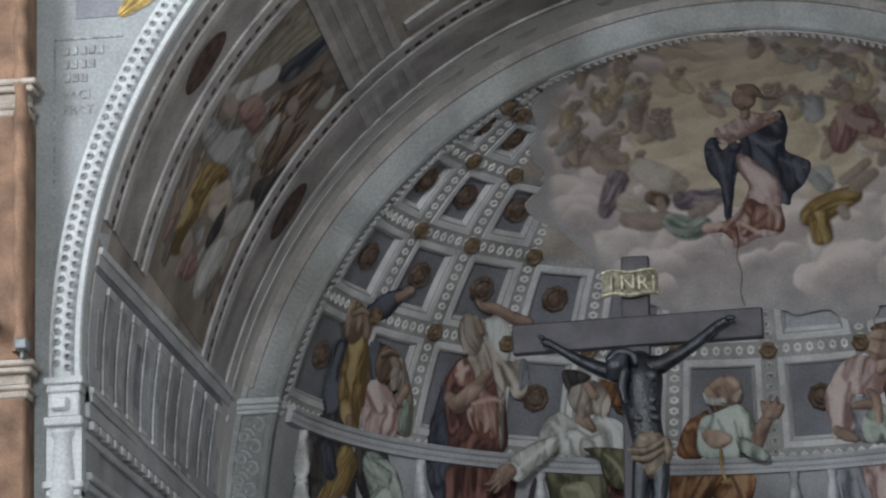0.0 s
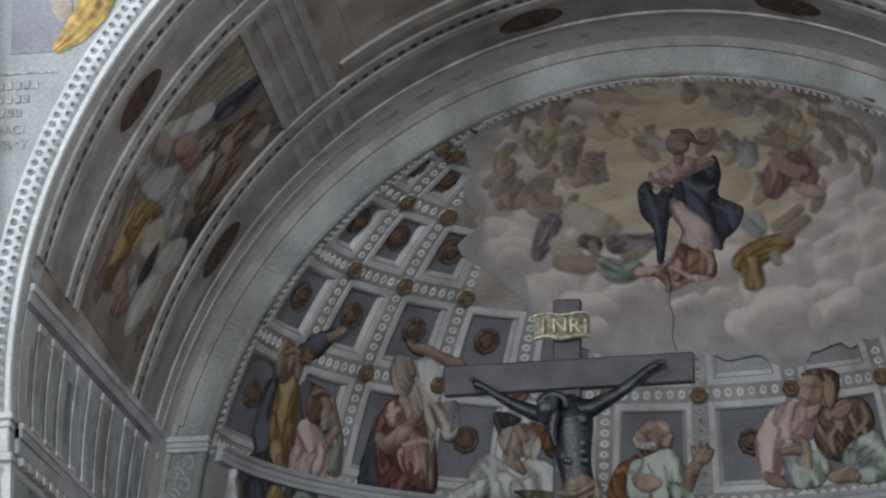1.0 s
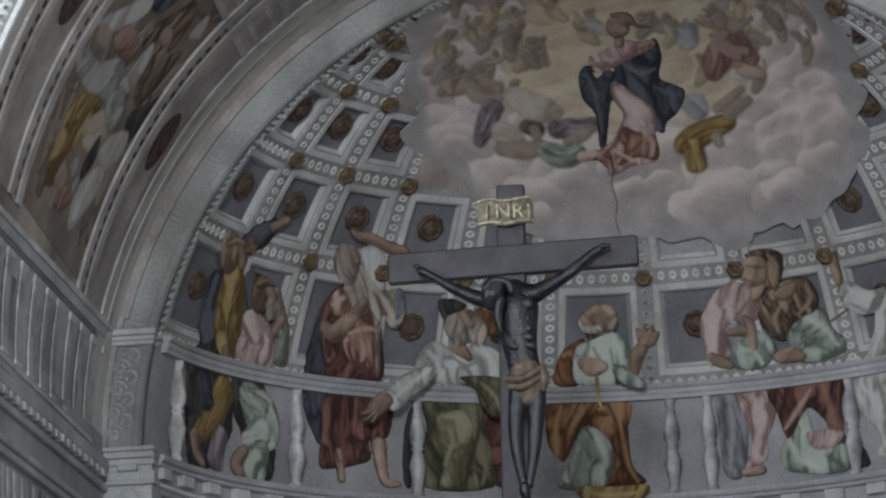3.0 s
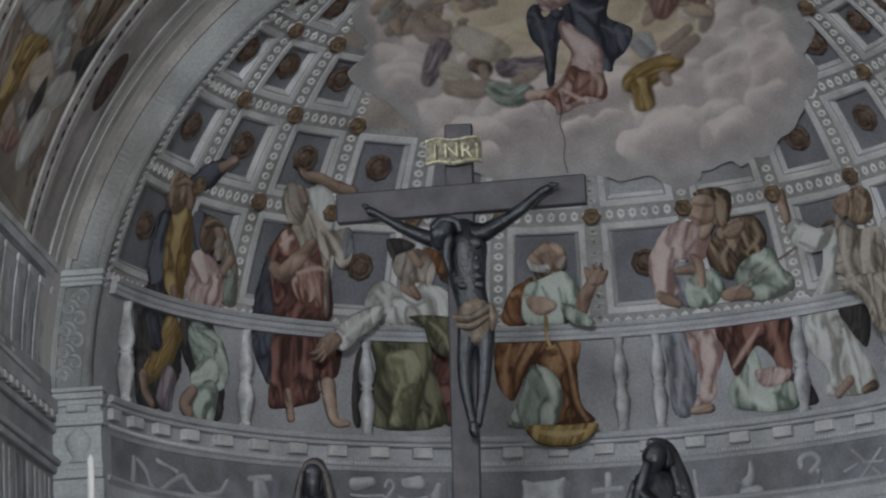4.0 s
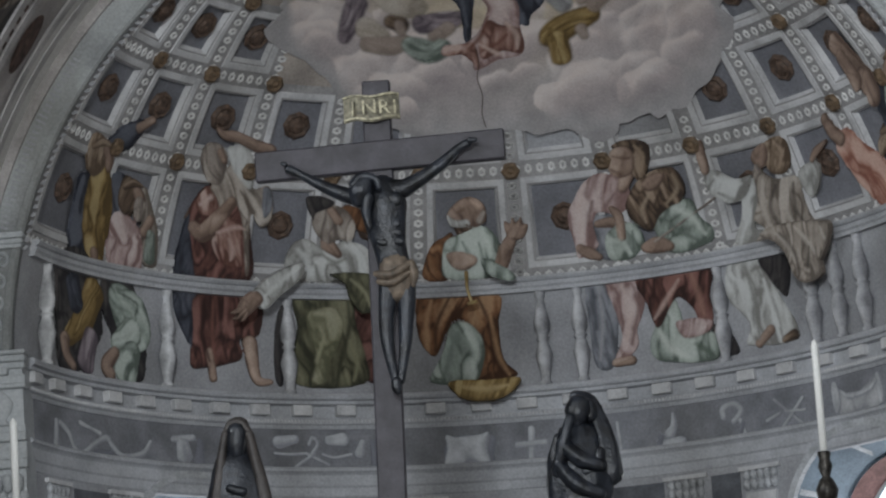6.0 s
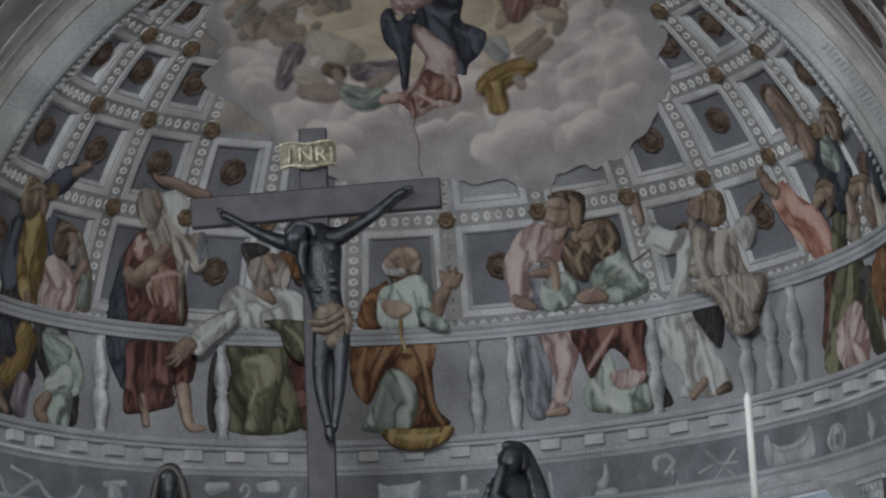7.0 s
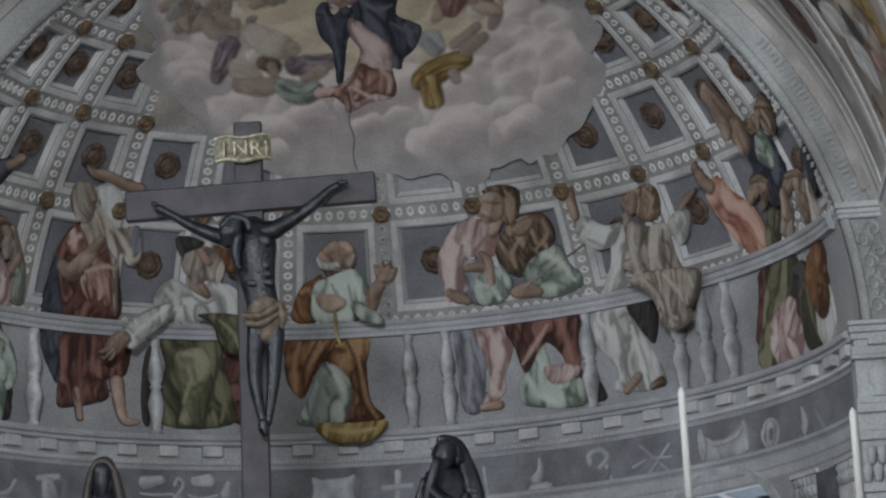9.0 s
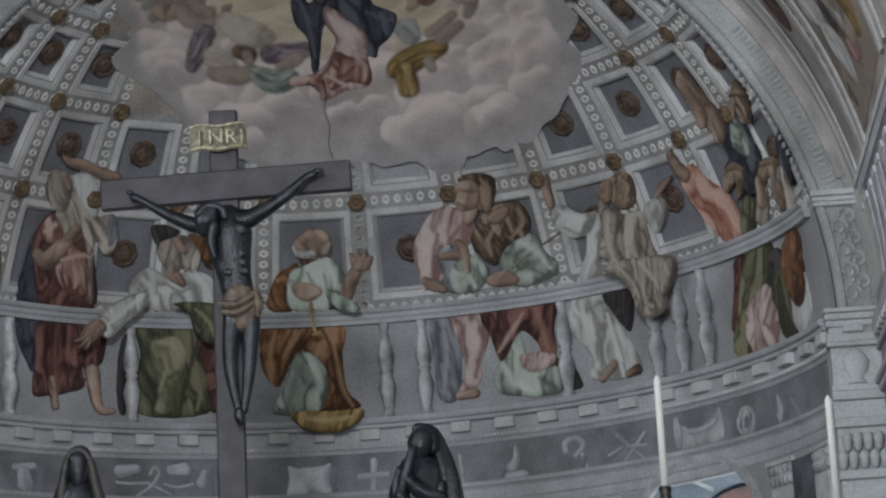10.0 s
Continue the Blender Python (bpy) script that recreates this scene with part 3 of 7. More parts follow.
        for (ax, ay), (bx, by) in zip(ring, np.roll(ring, -1, 0)):
            dx, dy = bx - ax, by - ay
            t = np.clip(((X - ax) * dx + (Y - ay) * dy) / (dx * dx + dy * dy + 1e-12), 0, 1)
            ex, ey = X - ax - t * dx, Y - ay - t * dy
            d = np.hypot(ex, ey)
            k = d < best
            best[k], nx[k], ny[k] = d[k], ex[k], ey[k]
            odd ^= ((ay > Y) != (by > Y)) & (X < (bx - ax) * (Y - ay) / (by - ay + 1e-12) + ax)
        inside = np.where(odd, best, -best) + 0.012 * (grain(X * 14 + seed, Y * 14) - 0.5)
        size = min(np.ptp(px), np.ptp(py))
        band = min(0.11, 0.3 * size)
        k = np.clip(1 - best / band, 0, 1) * np.where(odd, -1, 1) / np.maximum(best, 1e-5)
        nx, ny = nx * k, ny * k
        nz = np.sqrt(np.clip(1 - nx * nx - ny * ny, 0, 1))
        lean = math.sin(seed) * 0.35
        self.model(pigment, seed, soft, contour, sl, inside, nx, ny, nz, X + lean * Y, Y - lean * X, 0.4 * size)

    def model(self, pigment, seed, soft, contour, sl, inside, nx, ny, nz, lat, run, mean):
        """Lay one shape with the painter's modelling: a lit side, folds with sharp creases, a soft dark edge."""
        X, Y = self.X[sl], self.Y[sl]
        flip = 1 if self.place is on_vault_h else -1
        lam = nx * 0.36 * flip + ny * 0.36 + nz * 0.6
        kf = pigment.folds / 7.0
        wide = max(0.045, min(0.1, mean * 0.7))
        wx, wy = 1.7 * (grain(X * 3 + seed, Y * 3, 2) - 0.5), 1.7 * (grain(X * 3, Y * 3 + seed + 40, 2) - 0.5)
        n1 = grain(lat / wide * 0.8 * kf + wx + seed * 3, run * 2.4 + wy + seed, 2)
        n2 = grain(lat / wide * 1.9 * kf + 2 * wx - seed, run * 5.0 + 2 * wy + seed * 2, 2)
        crease = 1 - np.clip(np.abs(n1 - 0.47) / 0.1, 0, 1)
        ridge = ease(0.5, 0.75, n1)
        fine = n2 - 0.5
        amp = min(1.0, 0.35 + 4 * mean) * (0.32 + 0.68 * min(1.0, kf))
        tone = 0.08 + 0.5 * lam + amp * (0.5 * ridge - 0.32 * crease + 0.5 * fine + 0.3 * (grain(lat * 34 + seed, run * 11 + 3 * wy, 2) - 0.5)) + 0.34 * (grain(X * 5 + seed, Y * 5, 4) - 0.5)
        tone = tone - contour * ease(0.03, 0.0, inside)
        stops = (0.06, 0.4, 0.8)
        colour = np.stack([np.interp(tone, stops, (pigment.dark[c], pigment.mid[c], pigment.light[c])) for c in range(3)], -1)
        away = 0.5 - 0.5 * (nx * 0.7 * flip + ny * 0.7)
        rim = 0.26 * np.clip(1 + inside / 0.032, 0, 1) ** 2 * np.clip(away, 0.1, 1) * min(1.0, mean / 0.07)
        self.col[sl] *= (1 - rim)[..., None]
        self.lay(colour, ease(-soft, soft, inside), inside, sl)

    def mesh(self, name, h, depth):
        """Meshes of the painted spots, one for each unbroken area, with a thin edge back to the wall."""
        sd, step = self.sd, self.step
        gy, gx = np.gradient(sd, step)
        g2 = np.maximum(gx * gx + gy * gy, 0.25)
        shift = np.where(sd < 0, np.clip(-sd, 0, 1.4 * step), 0)
        X, Y = self.X + shift * gx / g2, self.Y + shift * gy / g2
        ins = sd > 0
        cell = ins[:-1, :-1] | ins[1:, :-1] | ins[:-1, 1:] | ins[1:, 1:]
        mark = np.zeros(cell.shape, int)
        H, W = cell.shape
        areas = 0
        for i, j in zip(*np.nonzero(cell)):
            if mark[i, j]:
                continue
            areas += 1
            mark[i, j] = areas
            todo = [(i, j)]
            while todo:
                p, q = todo.pop()
                for a, b in ((p + 1, q), (p - 1, q), (p, q + 1), (p, q - 1)):
                    if 0 <= a < H and 0 <= b < W and cell[a, b] and not mark[a, b]:
                        mark[a, b] = areas
                        todo.append((a, b))
        out = []
        top, low = to_wall(self.place, X, Y, h), to_wall(self.place, X, Y, h - depth)
        idx = np.arange(X.size).reshape(X.shape)
        for n_ in range(1, areas + 1):
            own = mark == n_
            if own.sum() < 25:
                continue
            ci, cj = np.nonzero(own)
            quads = np.stack([idx[ci, cj], idx[ci, cj + 1], idx[ci + 1, cj + 1], idx[ci + 1, cj]], 1)
            if self.place is on_vault_h:
                quads = quads[:, ::-1]
            pad = np.pad(own, 1)
            edges = []
            for di, dj, p, q in ((-1, 0, 0, 1), (0, 1, 1, 2), (1, 0, 2, 3), (0, -1, 3, 0)):
                k = ~pad[ci + 1 + di, cj + 1 + dj]
                e = np.stack([idx[ci, cj], idx[ci, cj + 1], idx[ci + 1, cj + 1], idx[ci + 1, cj]], 1)[k]
                edges.append(e[:, (p, q)])
            edges = np.concatenate(edges)
            used, inv = np.unique(quads, return_inverse=True)
            quads = inv.reshape(quads.shape)
            eu, einv = np.unique(edges, return_inverse=True)
            einv = einv.reshape(edges.shape)
            n0, n1 = len(used), len(eu)
            skirt = np.stack([n0 + einv[:, 1], n0 + einv[:, 0], n0 + n1 + einv[:, 0], n0 + n1 + einv[:, 1]], 1)
            co = np.concatenate([top.reshape(-1, 3)[used], top.reshape(-1, 3)[eu], low.reshape(-1, 3)[eu]])
            ids = np.concatenate([used, eu, eu])
            me = bpy.data.meshes.new(name)
            me.from_pydata(co.tolist(), [], quads.tolist() + skirt.tolist())
            at = me.attributes.new("Pigment", "FLOAT_COLOR", "POINT")
            rgba = np.ones((len(ids), 4), np.float32)
            rgba[:, :3] = np.clip(self.col.reshape(-1, 3)[ids], 0.004, 0.9)
            at.data.foreach_set("color", rgba.ravel())
            me.polygons.foreach_set("use_smooth", [True] * len(quads) + [False] * len(skirt))
            me.materials.append(M_PAINT)
            out.append(me)
        return out

    def done(self, name, label, category, parent=None, soft=0.007):
        Fresco.count += 1
        meshes = []
        for over in (False, True):
            mine = [(n_, s) for n_, s in enumerate(self.strokes) if s[1] == over]
            if not mine:
                continue
            P = [(*to_flat(self.place, u, v), w) for _, s in mine for u, v, w in s[3]]
            m = 0.16
            self.board(min(x - w for x, y, w in P) - m, max(x + w for x, y, w in P) + m, min(y - w for x, y, w in P) - m, max(y + w for x, y, w in P) + m)
            for n_, (pigment, _, lift, pts, how) in mine:
                (self.area if how == "fill" else self.brush)(pigment, pts, n_ * 7.31 + Fresco.count, soft)
            if over:
                h, d = max(s[2] for _, s in mine) + 0.02, 0.06
            else:
                h = (0.018 if self.place is on_dome_h else 0.008) + 0.0006 * (Fresco.count % 12)
                d = h + 0.004
            meshes += self.mesh(name, h, d)
        if len(meshes) == 1:
            ob = new(name, meshes[0])
            ob.parent = parent
            return tagged(ob, label, category)
        top = thing(name, label, category)
        for me in meshes:
            ob = new("painted_area", me)
            ob.parent = top
        return top


# golden sky and billowing clouds of the upper dome
rng = random.Random(5)


LAV = Pigment((0.3, 0.26, 0.27), (0.5, 0.44, 0.435), (0.79, 0.705, 0.67), 0)
GILD = Pigment((0.33, 0.27, 0.2), (0.52, 0.435, 0.325), (0.68, 0.59, 0.45), 0)
DUSK = Pigment((0.2, 0.165, 0.15), (0.33, 0.275, 0.24), (0.46, 0.385, 0.33), 0)


class Sky(Fresco):
    """Clouds painted puff over puff, each light along its upper side and lost in the next below."""

    def puff(self, az, el, r, pigment, squash=0.8, soft=0.03, strength=1.0):
        cx, cy = to_flat(self.place, az, el)
        m = r * 1.4 + 0.06
        sl = self.window(cx - m, cx + m, cy - m, cy + m)
        X, Y = self.X[sl], self.Y[sl]
        if X.size == 0:
            return
        nx, ny = (X - cx) / r, (Y - cy) / (r * squash)
        ang = np.arctan2(ny, nx)
        ph = rng.random() * 9
        q = np.hypot(nx, ny) * (1 + 0.1 * np.sin(3 * ang + ph) + 0.07 * np.sin(5 * ang + 2 * ph) + 0.35 * (grain(X * 5 + ph, Y * 5, 3) - 0.5))
        inside = (1 - q) * r
        tone = 0.36 + 0.48 * ny - 0.24 * nx + 0.5 * (grain(X * 3.3 + ph, Y * 3.3, 4) - 0.5) + 0.12 * ease(0.5, 0.95, q)
        fade = np.clip(0.62 + 0.75 * ny - 0.25 * nx, 0.0, 1)
        colour = np.stack([np.interp(tone, (0.05, 0.42, 0.85), (pigment.dark[c], pigment.mid[c], pigment.light[c])) for c in range(3)], -1)
        self.lay(colour, ease(-soft, soft, inside) * fade * strength, np.minimum(inside, 0.3), sl)


sky = Sky(on_dome_h, 0.014)
sky.board(-4.6, 4.6, 29.5 * RS * radians(1), 82.5 * RS * radians(1))
gx, gy = to_flat(on_dome_h, 0.5, 63)
warm = 1 - ease(0.55, 1.75, np.hypot((sky.X - gx) * 0.8, sky.Y - gy) + 0.5 * (grain(sky.X * 2, sky.Y * 2) - 0.5))
mottle = grain(sky.X * 3.0, sky.Y * 3.0, 5)[..., None]
ground = np.array((0.46, 0.425, 0.42)) * (1 - warm[..., None]) + np.array((0.57, 0.475, 0.35)) * warm[..., None]
sky.col[:] = ground * (0.75 + 0.5 * mottle)
# the painted sky fills the crown of the dome
el_ = sky.Y / (RS * radians(1))
az_ = sky.X / (RS * radians(1) * np.maximum(0.1, np.cos(np.radians(el_))))
floor_ = np.vectorize(cloud_floor)(az_) + 0.4 + 2.2 * (grain(sky.X * 2.6, sky.Y * 2.6, 3) - 0.5)
sky.sd = np.clip((el_ - floor_) * RS * radians(1), -0.05, 0.3)
for size, number in (((0.45, 0.75), 60), ((0.28, 0.48), 130), ((0.14, 0.28), 150)):
    spots = []
    for _ in range(number * 3):
        az, el = rng.uniform(-76, 76), rng.uniform(32, 80)
        edge = el - cloud_floor(az)
        if edge < 1.2 + 12 * size[0] * 0.7 or abs(az) > az_limit(el) - 4 or len(spots) >= number:
            continue
        spots.append((el, az))
    for el, az in sorted(spots, reverse=True):
        x, y = to_flat(on_dome_h, az, el)
        d = math.hypot((x - gx) * 0.8, y - gy) + rng.uniform(-0.25, 0.25)
        tint = GILD if d < 1.15 else LAV
        if d > 1.15 and el > 60 and rng.random() < 0.45:
            tint = DUSK
        if el > 70 and abs(az) > 25 and rng.random() < 0.6:
            tint = DUSK
        sky.puff(az, el, rng.uniform(*size), tint, rng.uniform(0.65, 0.95), rng.uniform(0.012, 0.04), 0.55 if d < 0.9 else 0.85)
# faint winged heads and limbs that crowd the golden light
CHERUB = (Pigment((0.26, 0.19, 0.15), (0.42, 0.33, 0.26), (0.56, 0.46, 0.37), 2), Pigment((0.2, 0.16, 0.14), (0.31, 0.26, 0.22), (0.42, 0.36, 0.3), 2), Pigment((0.27, 0.26, 0.24), (0.38, 0.37, 0.34), (0.5, 0.48, 0.44), 4), Pigment((0.3, 0.25, 0.16), (0.43, 0.36, 0.24), (0.55, 0.48, 0.34), 4))
for n_ in range(64):
    turn, far = rng.uniform(-0.7, math.pi + 0.7), rng.uniform(0.45, 1.75)
    x, y = gx + 1.25 * far * math.cos(turn), gy + 0.8 * far * math.sin(turn)
    el = y / (RS * radians(1))
    if not 49 < el < 80 or abs(x) < 0.14:
        continue
    k = 1 / (RS * radians(1) * math.cos(radians(el)))
    e1 = 1 / (RS * radians(1))
    lean = rng.uniform(-1, 1)
    p = lambda u, v, w: ((x + u) * k, el + v * e1, w)
    body = CHERUB[rng.choice((0, 1, 1, 2, 3))]
    sky.brush(body, (p(-0.12 * lean, -0.14, 0.05), p(0, -0.03, 0.085), p(0.05 * lean, 0.06, 0.06)), n_ * 3.7, 0.03, 0.1)
    sky.brush(CHERUB[0], (p(0.05 * lean, 0.13, 0.05), p(0.06 * lean, 0.15, 0.045)), n_ * 5.1, 0.02, 0.1)
    sky.brush(CHERUB[rng.choice((0, 0, 1))], (p(0.04 * lean, 0.04, 0.03), p(0.16 * lean, 0.08, 0.03), p(0.22 * lean, 0.17, 0.02)), n_ * 2.3, 0.02, 0.1)
    sky.brush(CHERUB[1], (p(0.07 * lean, 0.17, 0.04), p(0.03 * lean, 0.2, 0.03)), n_ * 1.9, 0.02, 0.1)
# larger cloud children round the centre
CHILDREN = Fresco(on_dome_h)
CHILDREN.stroke(C_SKINP, 0.06, (-38, 58.2, 0.073), (-33.9, 55.5, 0.093), (-28.8, 55.8, 0.074))
CHILDREN.stroke(C_SKINP, 0.06, (-32.5, 57.4, 0.099), (-29.5, 57, 0.066))
CHILDREN.stroke(C_PURP, 0.06, (-28.7, 54.1, 0.114), (-28.9, 50.7, 0.098), (-29.1, 48.5, 0.065))
CHILDREN.stroke(C_CREAM, 0.05, (-24.5, 55.9, 0.127), (-19.7, 54.3, 0.179), (-15.5, 53.3, 0.117))
CHILDREN.stroke(C_CREAM, 0.05, (-25.2, 50.2, 0.139), (-21.8, 48.7, 0.124))
CHILDREN.stroke(C_SKINP, 0.07, (-24.4, 47.7, 0.086), (-19.4, 47.6, 0.107), (-16.8, 48.4, 0.073))
CHILDREN.stroke(C_HAIR, 0.08, (-20.4, 51.2, 0.083), (-18.1, 50.7, 0.1))
CHILDREN.stroke(C_SKINP, 0.09, (-18.5, 50.8, 0.051), (-17.9, 49.7, 0.051))
CHILDREN.stroke(C_GREEN, 0.06, (-16, 47.8, 0.098), (-12.4, 46.7, 0.138), (-9.7, 47.3, 0.107))
CHILDREN.stroke(C_PURP, 0.05, (-14.3, 50.8, 0.11), (-10, 51, 0.129), (-6.4, 51.8, 0.073))
CHILDREN.stroke(C_SKINP, 0.06, (-9.9, 49.4, 0.075), (-8.5, 50.2, 0.075))
CHILDREN.stroke(C_SKINP, 0.06, (-11.6, 48.9, 0.052), (-10.6, 49.4, 0.052))
CHILDREN.stroke(C_OCHRE, 0.06, (20.3, 49.9, 0.098), (15.5, 49, 0.145), (11.4, 47.8, 0.142), (9.8, 46.8, 0.062))
CHILDREN.stroke(C_OCHRE, 0.06, (11.9, 47.2, 0.106), (11.6, 44, 0.106))
CHILDREN.stroke(C_SKINP, 0.07, (16.8, 47.9, 0.064), (17, 46.8, 0.048))
CHILDREN.stroke(C_DRED, 0.06, (29.9, 63.4, 0.101), (25, 60, 0.16), (21.7, 57.2, 0.088))
CHILDREN.stroke(C_DRED, 0.06, (31.2, 61.8, 0.175), (33.4, 58.4, 0.078))
CHILDREN.stroke(C_SKINP, 0.07, (35.8, 64.1, 0.062), (42.6, 64.8, 0.037))
CHILDREN.stroke(C_SKINP, 0.07, (33.7, 66.7, 0.077), (32.7, 65.3, 0.077))
CHILDREN.stroke(C_SKINP, 0.06, (19.2, 52.1, 0.061), (25.6, 54.2, 0.055))
CHILDREN.stroke(C_SKINP, 0.06, (21.1, 51.2, 0.094), (25.9, 52.4, 0.063))
CHILDREN.stroke(C_SLATEP, 0.05, (21, 65.8, 0.133), (19.6, 63.1, 0.104))
CHILDREN.stroke(C_SLATEP, 0.05, (14.5, 53.6, 0.129), (15.2, 51.8, 0.097))
for n_, (pigment, _, _, pts, _) in enumerate(CHILDREN.strokes):
    sky.brush(pigment, pts, n_ * 4.9 + 1, 0.022, 0.1)
# the clouds thin out over the grey plaster at their lower edge
haze = ease(3.6, 0.0, el_ - floor_ + 2.5 * (grain(sky.X * 4, sky.Y * 4, 3) - 0.5))
sky.col += (np.array((0.4, 0.388, 0.395)) * (0.85 + 0.3 * mottle) - sky.col) * (0.9 * haze)[..., None]
# the pale ray that falls from the crown
ray = ease(0.16, 0.03, np.abs(sky.X - gx + 0.02)) * ease(69.5, 73, el_) * 0.6
sky.col += (np.array((0.66, 0.58, 0.45)) - sky.col) * ray[..., None]
for me in sky.mesh("painted_sky", 0.0145, 0.02):
    tagged(new("painted_sky", me), "lavender and golden painted clouds on the half dome", "painted clouds", kind="structure")


# one crowded scene, painted on both sides of the vault
CROWD = Fresco(on_vault_h)
CROWD.fill(C_OLIVP, 0, (0.709, 37.4), (0.681, 44.9), (0.659, 49.6), (0.553, 49.3), (0.537, 45.1), (0.585, 39.8))
CROWD.fill(C_DARKB, 0, (0.659, 49.6), (0.479, 51.3), (0.323, 50.4), (0.311, 45.8), (0.451, 43.9), (0.509, 48.8))
CROWD.fill(C_NAVY, 0, (0.591, 40.0), (0.569, 44.4), (0.547, 47.3), (0.535, 48.6), (0.501, 46.1), (0.525, 40.9))
CROWD.fill(C_HAIR, 0, (0.529, 38.0), (0.487, 41.6), (0.451, 44.6), (0.399, 43.0), (0.427, 39.1), (0.453, 36.5))
CROWD.fill(C_HAIR, 0, (0.403, 33.8), (0.389, 38.4), (0.347, 40.8), (0.337, 36.7), (0.367, 33.0))
CROWD.fill(C_DARKB, 0, (0.319, 25.0), (0.309, 30.1), (0.238, 27.4), (0.289, 18.9), (0.331, 19.1))
CROWD.fill(C_PALE, 0, (0.725, 34.0), (0.663, 37.5), (0.609, 40.7), (0.573, 39.3), (0.615, 36.5), (0.671, 33.9))
CROWD.fill(C_DRED, 0, (0.631, 34.5), (0.601, 37.0), (0.527, 36.9), (0.505, 34.8), (0.569, 34.0))
CROWD.fill(C_SLATEP, 0, (0.713, 29.1), (0.711, 31.4), (0.633, 31.8), (0.549, 34.1), (0.467, 32.8), (0.527, 29.5), (0.643, 28.7))
CROWD.fill(C_PALE, 0, (0.489, 32.7), (0.487, 36.4), (0.471, 38.3), (0.437, 36.4), (0.439, 32.9))
CROWD.fill(C_SKINP, 0, (0.697, 32.7), (0.693, 34.5), (0.637, 34.4), (0.643, 32.8))
CROWD.fill(C_PALE, 0, (0.367, 42.0), (0.371, 44.0), (0.361, 45.3), (0.323, 43.3))
CROWD.fill(C_SKINP, 0, (0.469, 39.1), (0.469, 40.7), (0.421, 40.5), (0.427, 39.1))
CROWD.fill(C_SLATEP, 0, (0.511, 30.0), (0.471, 32.7), (0.413, 30.9), (0.423, 28.4))
CROWD.fill(C_OCHRE, 0, (0.651, 26.4), (0.607, 28.7), (0.525, 29.7), (0.539, 26.1), (0.583, 21.5), (0.585, 19.0), (0.639, 18.4), (0.643, 22.3))
CROWD.fill(C_CREAM, 0, (0.553, 26.3), (0.495, 29.4), (0.431, 27.2), (0.495, 24.5))
CROWD.fill(C_DARK, 0, (0.479, 23.9), (0.459, 27.4), (0.429, 25.0), (0.463, 22.2))
CROWD.fill(C_DARK, 0, (0.385, 31.5), (0.325, 34.8), (0.295, 36.8), (0.289, 33.3), (0.331, 29.4))
CROWD.fill(C_PALE, 0, (0.423, 25.7), (0.409, 28.5), (0.341, 30.5), (0.319, 28.1), (0.369, 25.4))
CROWD.fill(C_PALE, 0, (0.455, 21.9), (0.379, 25.8), (0.353, 22.7), (0.417, 17.8), (0.449, 18.1))
CROWD.fill(C_DRED, 0, (0.557, 17.7), (0.519, 20.6), (0.467, 20.2), (0.503, 17.9))
CROWD.fill(C_SKINP, 0, (0.589, 19.5), (0.569, 21.9), (0.525, 20.9), (0.545, 19.1))
CROWD.fill(C_CREAM, 0, (0.475, 33.7), (0.471, 35.3), (0.435, 34.8), (0.431, 33.4))
CROWD.fill(C_SLATEP, 0, (0.535, 22.1), (0.517, 23.6), (0.493, 22.7), (0.505, 21.4))

# crowded scenes on the chancel vault
for side in (0, 1):
    fg = Fresco(on_vault_h, 0.012)
    x0, x1 = 0.305 * CH, 0.735 * CH
    y0, y1 = 14.5 * 4.73 * radians(1), 47 * 4.73 * radians(1)
    fg.board(x0 - 0.1, x1 + 0.1, y0 - 0.1, y1 + 0.1)
    fg.sd = np.clip(np.minimum(np.minimum(fg.X - x0, x1 - fg.X), np.minimum(fg.Y - y0, y1 - fg.Y)), -0.05, 0.3)
    m0 = grain(fg.X * 2.1 + 9 * side, fg.Y * 2.1, 5)[..., None]
    m1 = grain(fg.X * 1.1, fg.Y * 1.1 + 4 * side, 3)[..., None]
    fg.col[:] = np.array((0.17, 0.125, 0.1)) * (0.55 + 0.9 * m0) * (1 - m1) + np.array((0.3, 0.27, 0.235)) * (0.55 + 0.9 * m0) * m1
    vr = random.Random(11 + side)
    # small half-seen shapes of the crowd behind
    for n_ in range(70):
        t, k = vr.uniform(0.33, 0.7), vr.uniform(17, 40)
        a, b = vr.uniform(-0.02, 0.02), vr.uniform(1.0, 3.0)
        fg.brush(vr.choice((C_HAIR, C_HAIR, C_SKINP, C_SLATEP, C_DRED, C_DARKB, C_DARKB, C_BEIGED)), ((t, k, vr.uniform(0.03, 0.07)), (t + a, k + b, vr.uniform(0.04, 0.09)), (t + 2 * a, k + 1.7 * b, 0.03)), n_ * 3.3 + side, 0.02)
    for n_, (pigment, _, _, pts, _) in enumerate(CROWD.strokes):
        fg.area(pigment, pts, n_ * 7.31 + side, 0.02, 0.05)
    for me in fg.mesh("vault_fresco", 0.006, 0.012):
        if side:
            for v in me.vertices:
                v.co.x = -v.co.x
            me.flip_normals()
        tagged(new("vault_fresco", me), "crowded fresco scene on the chancel vault in ochre and grey", "fresco", "vault frescoes")

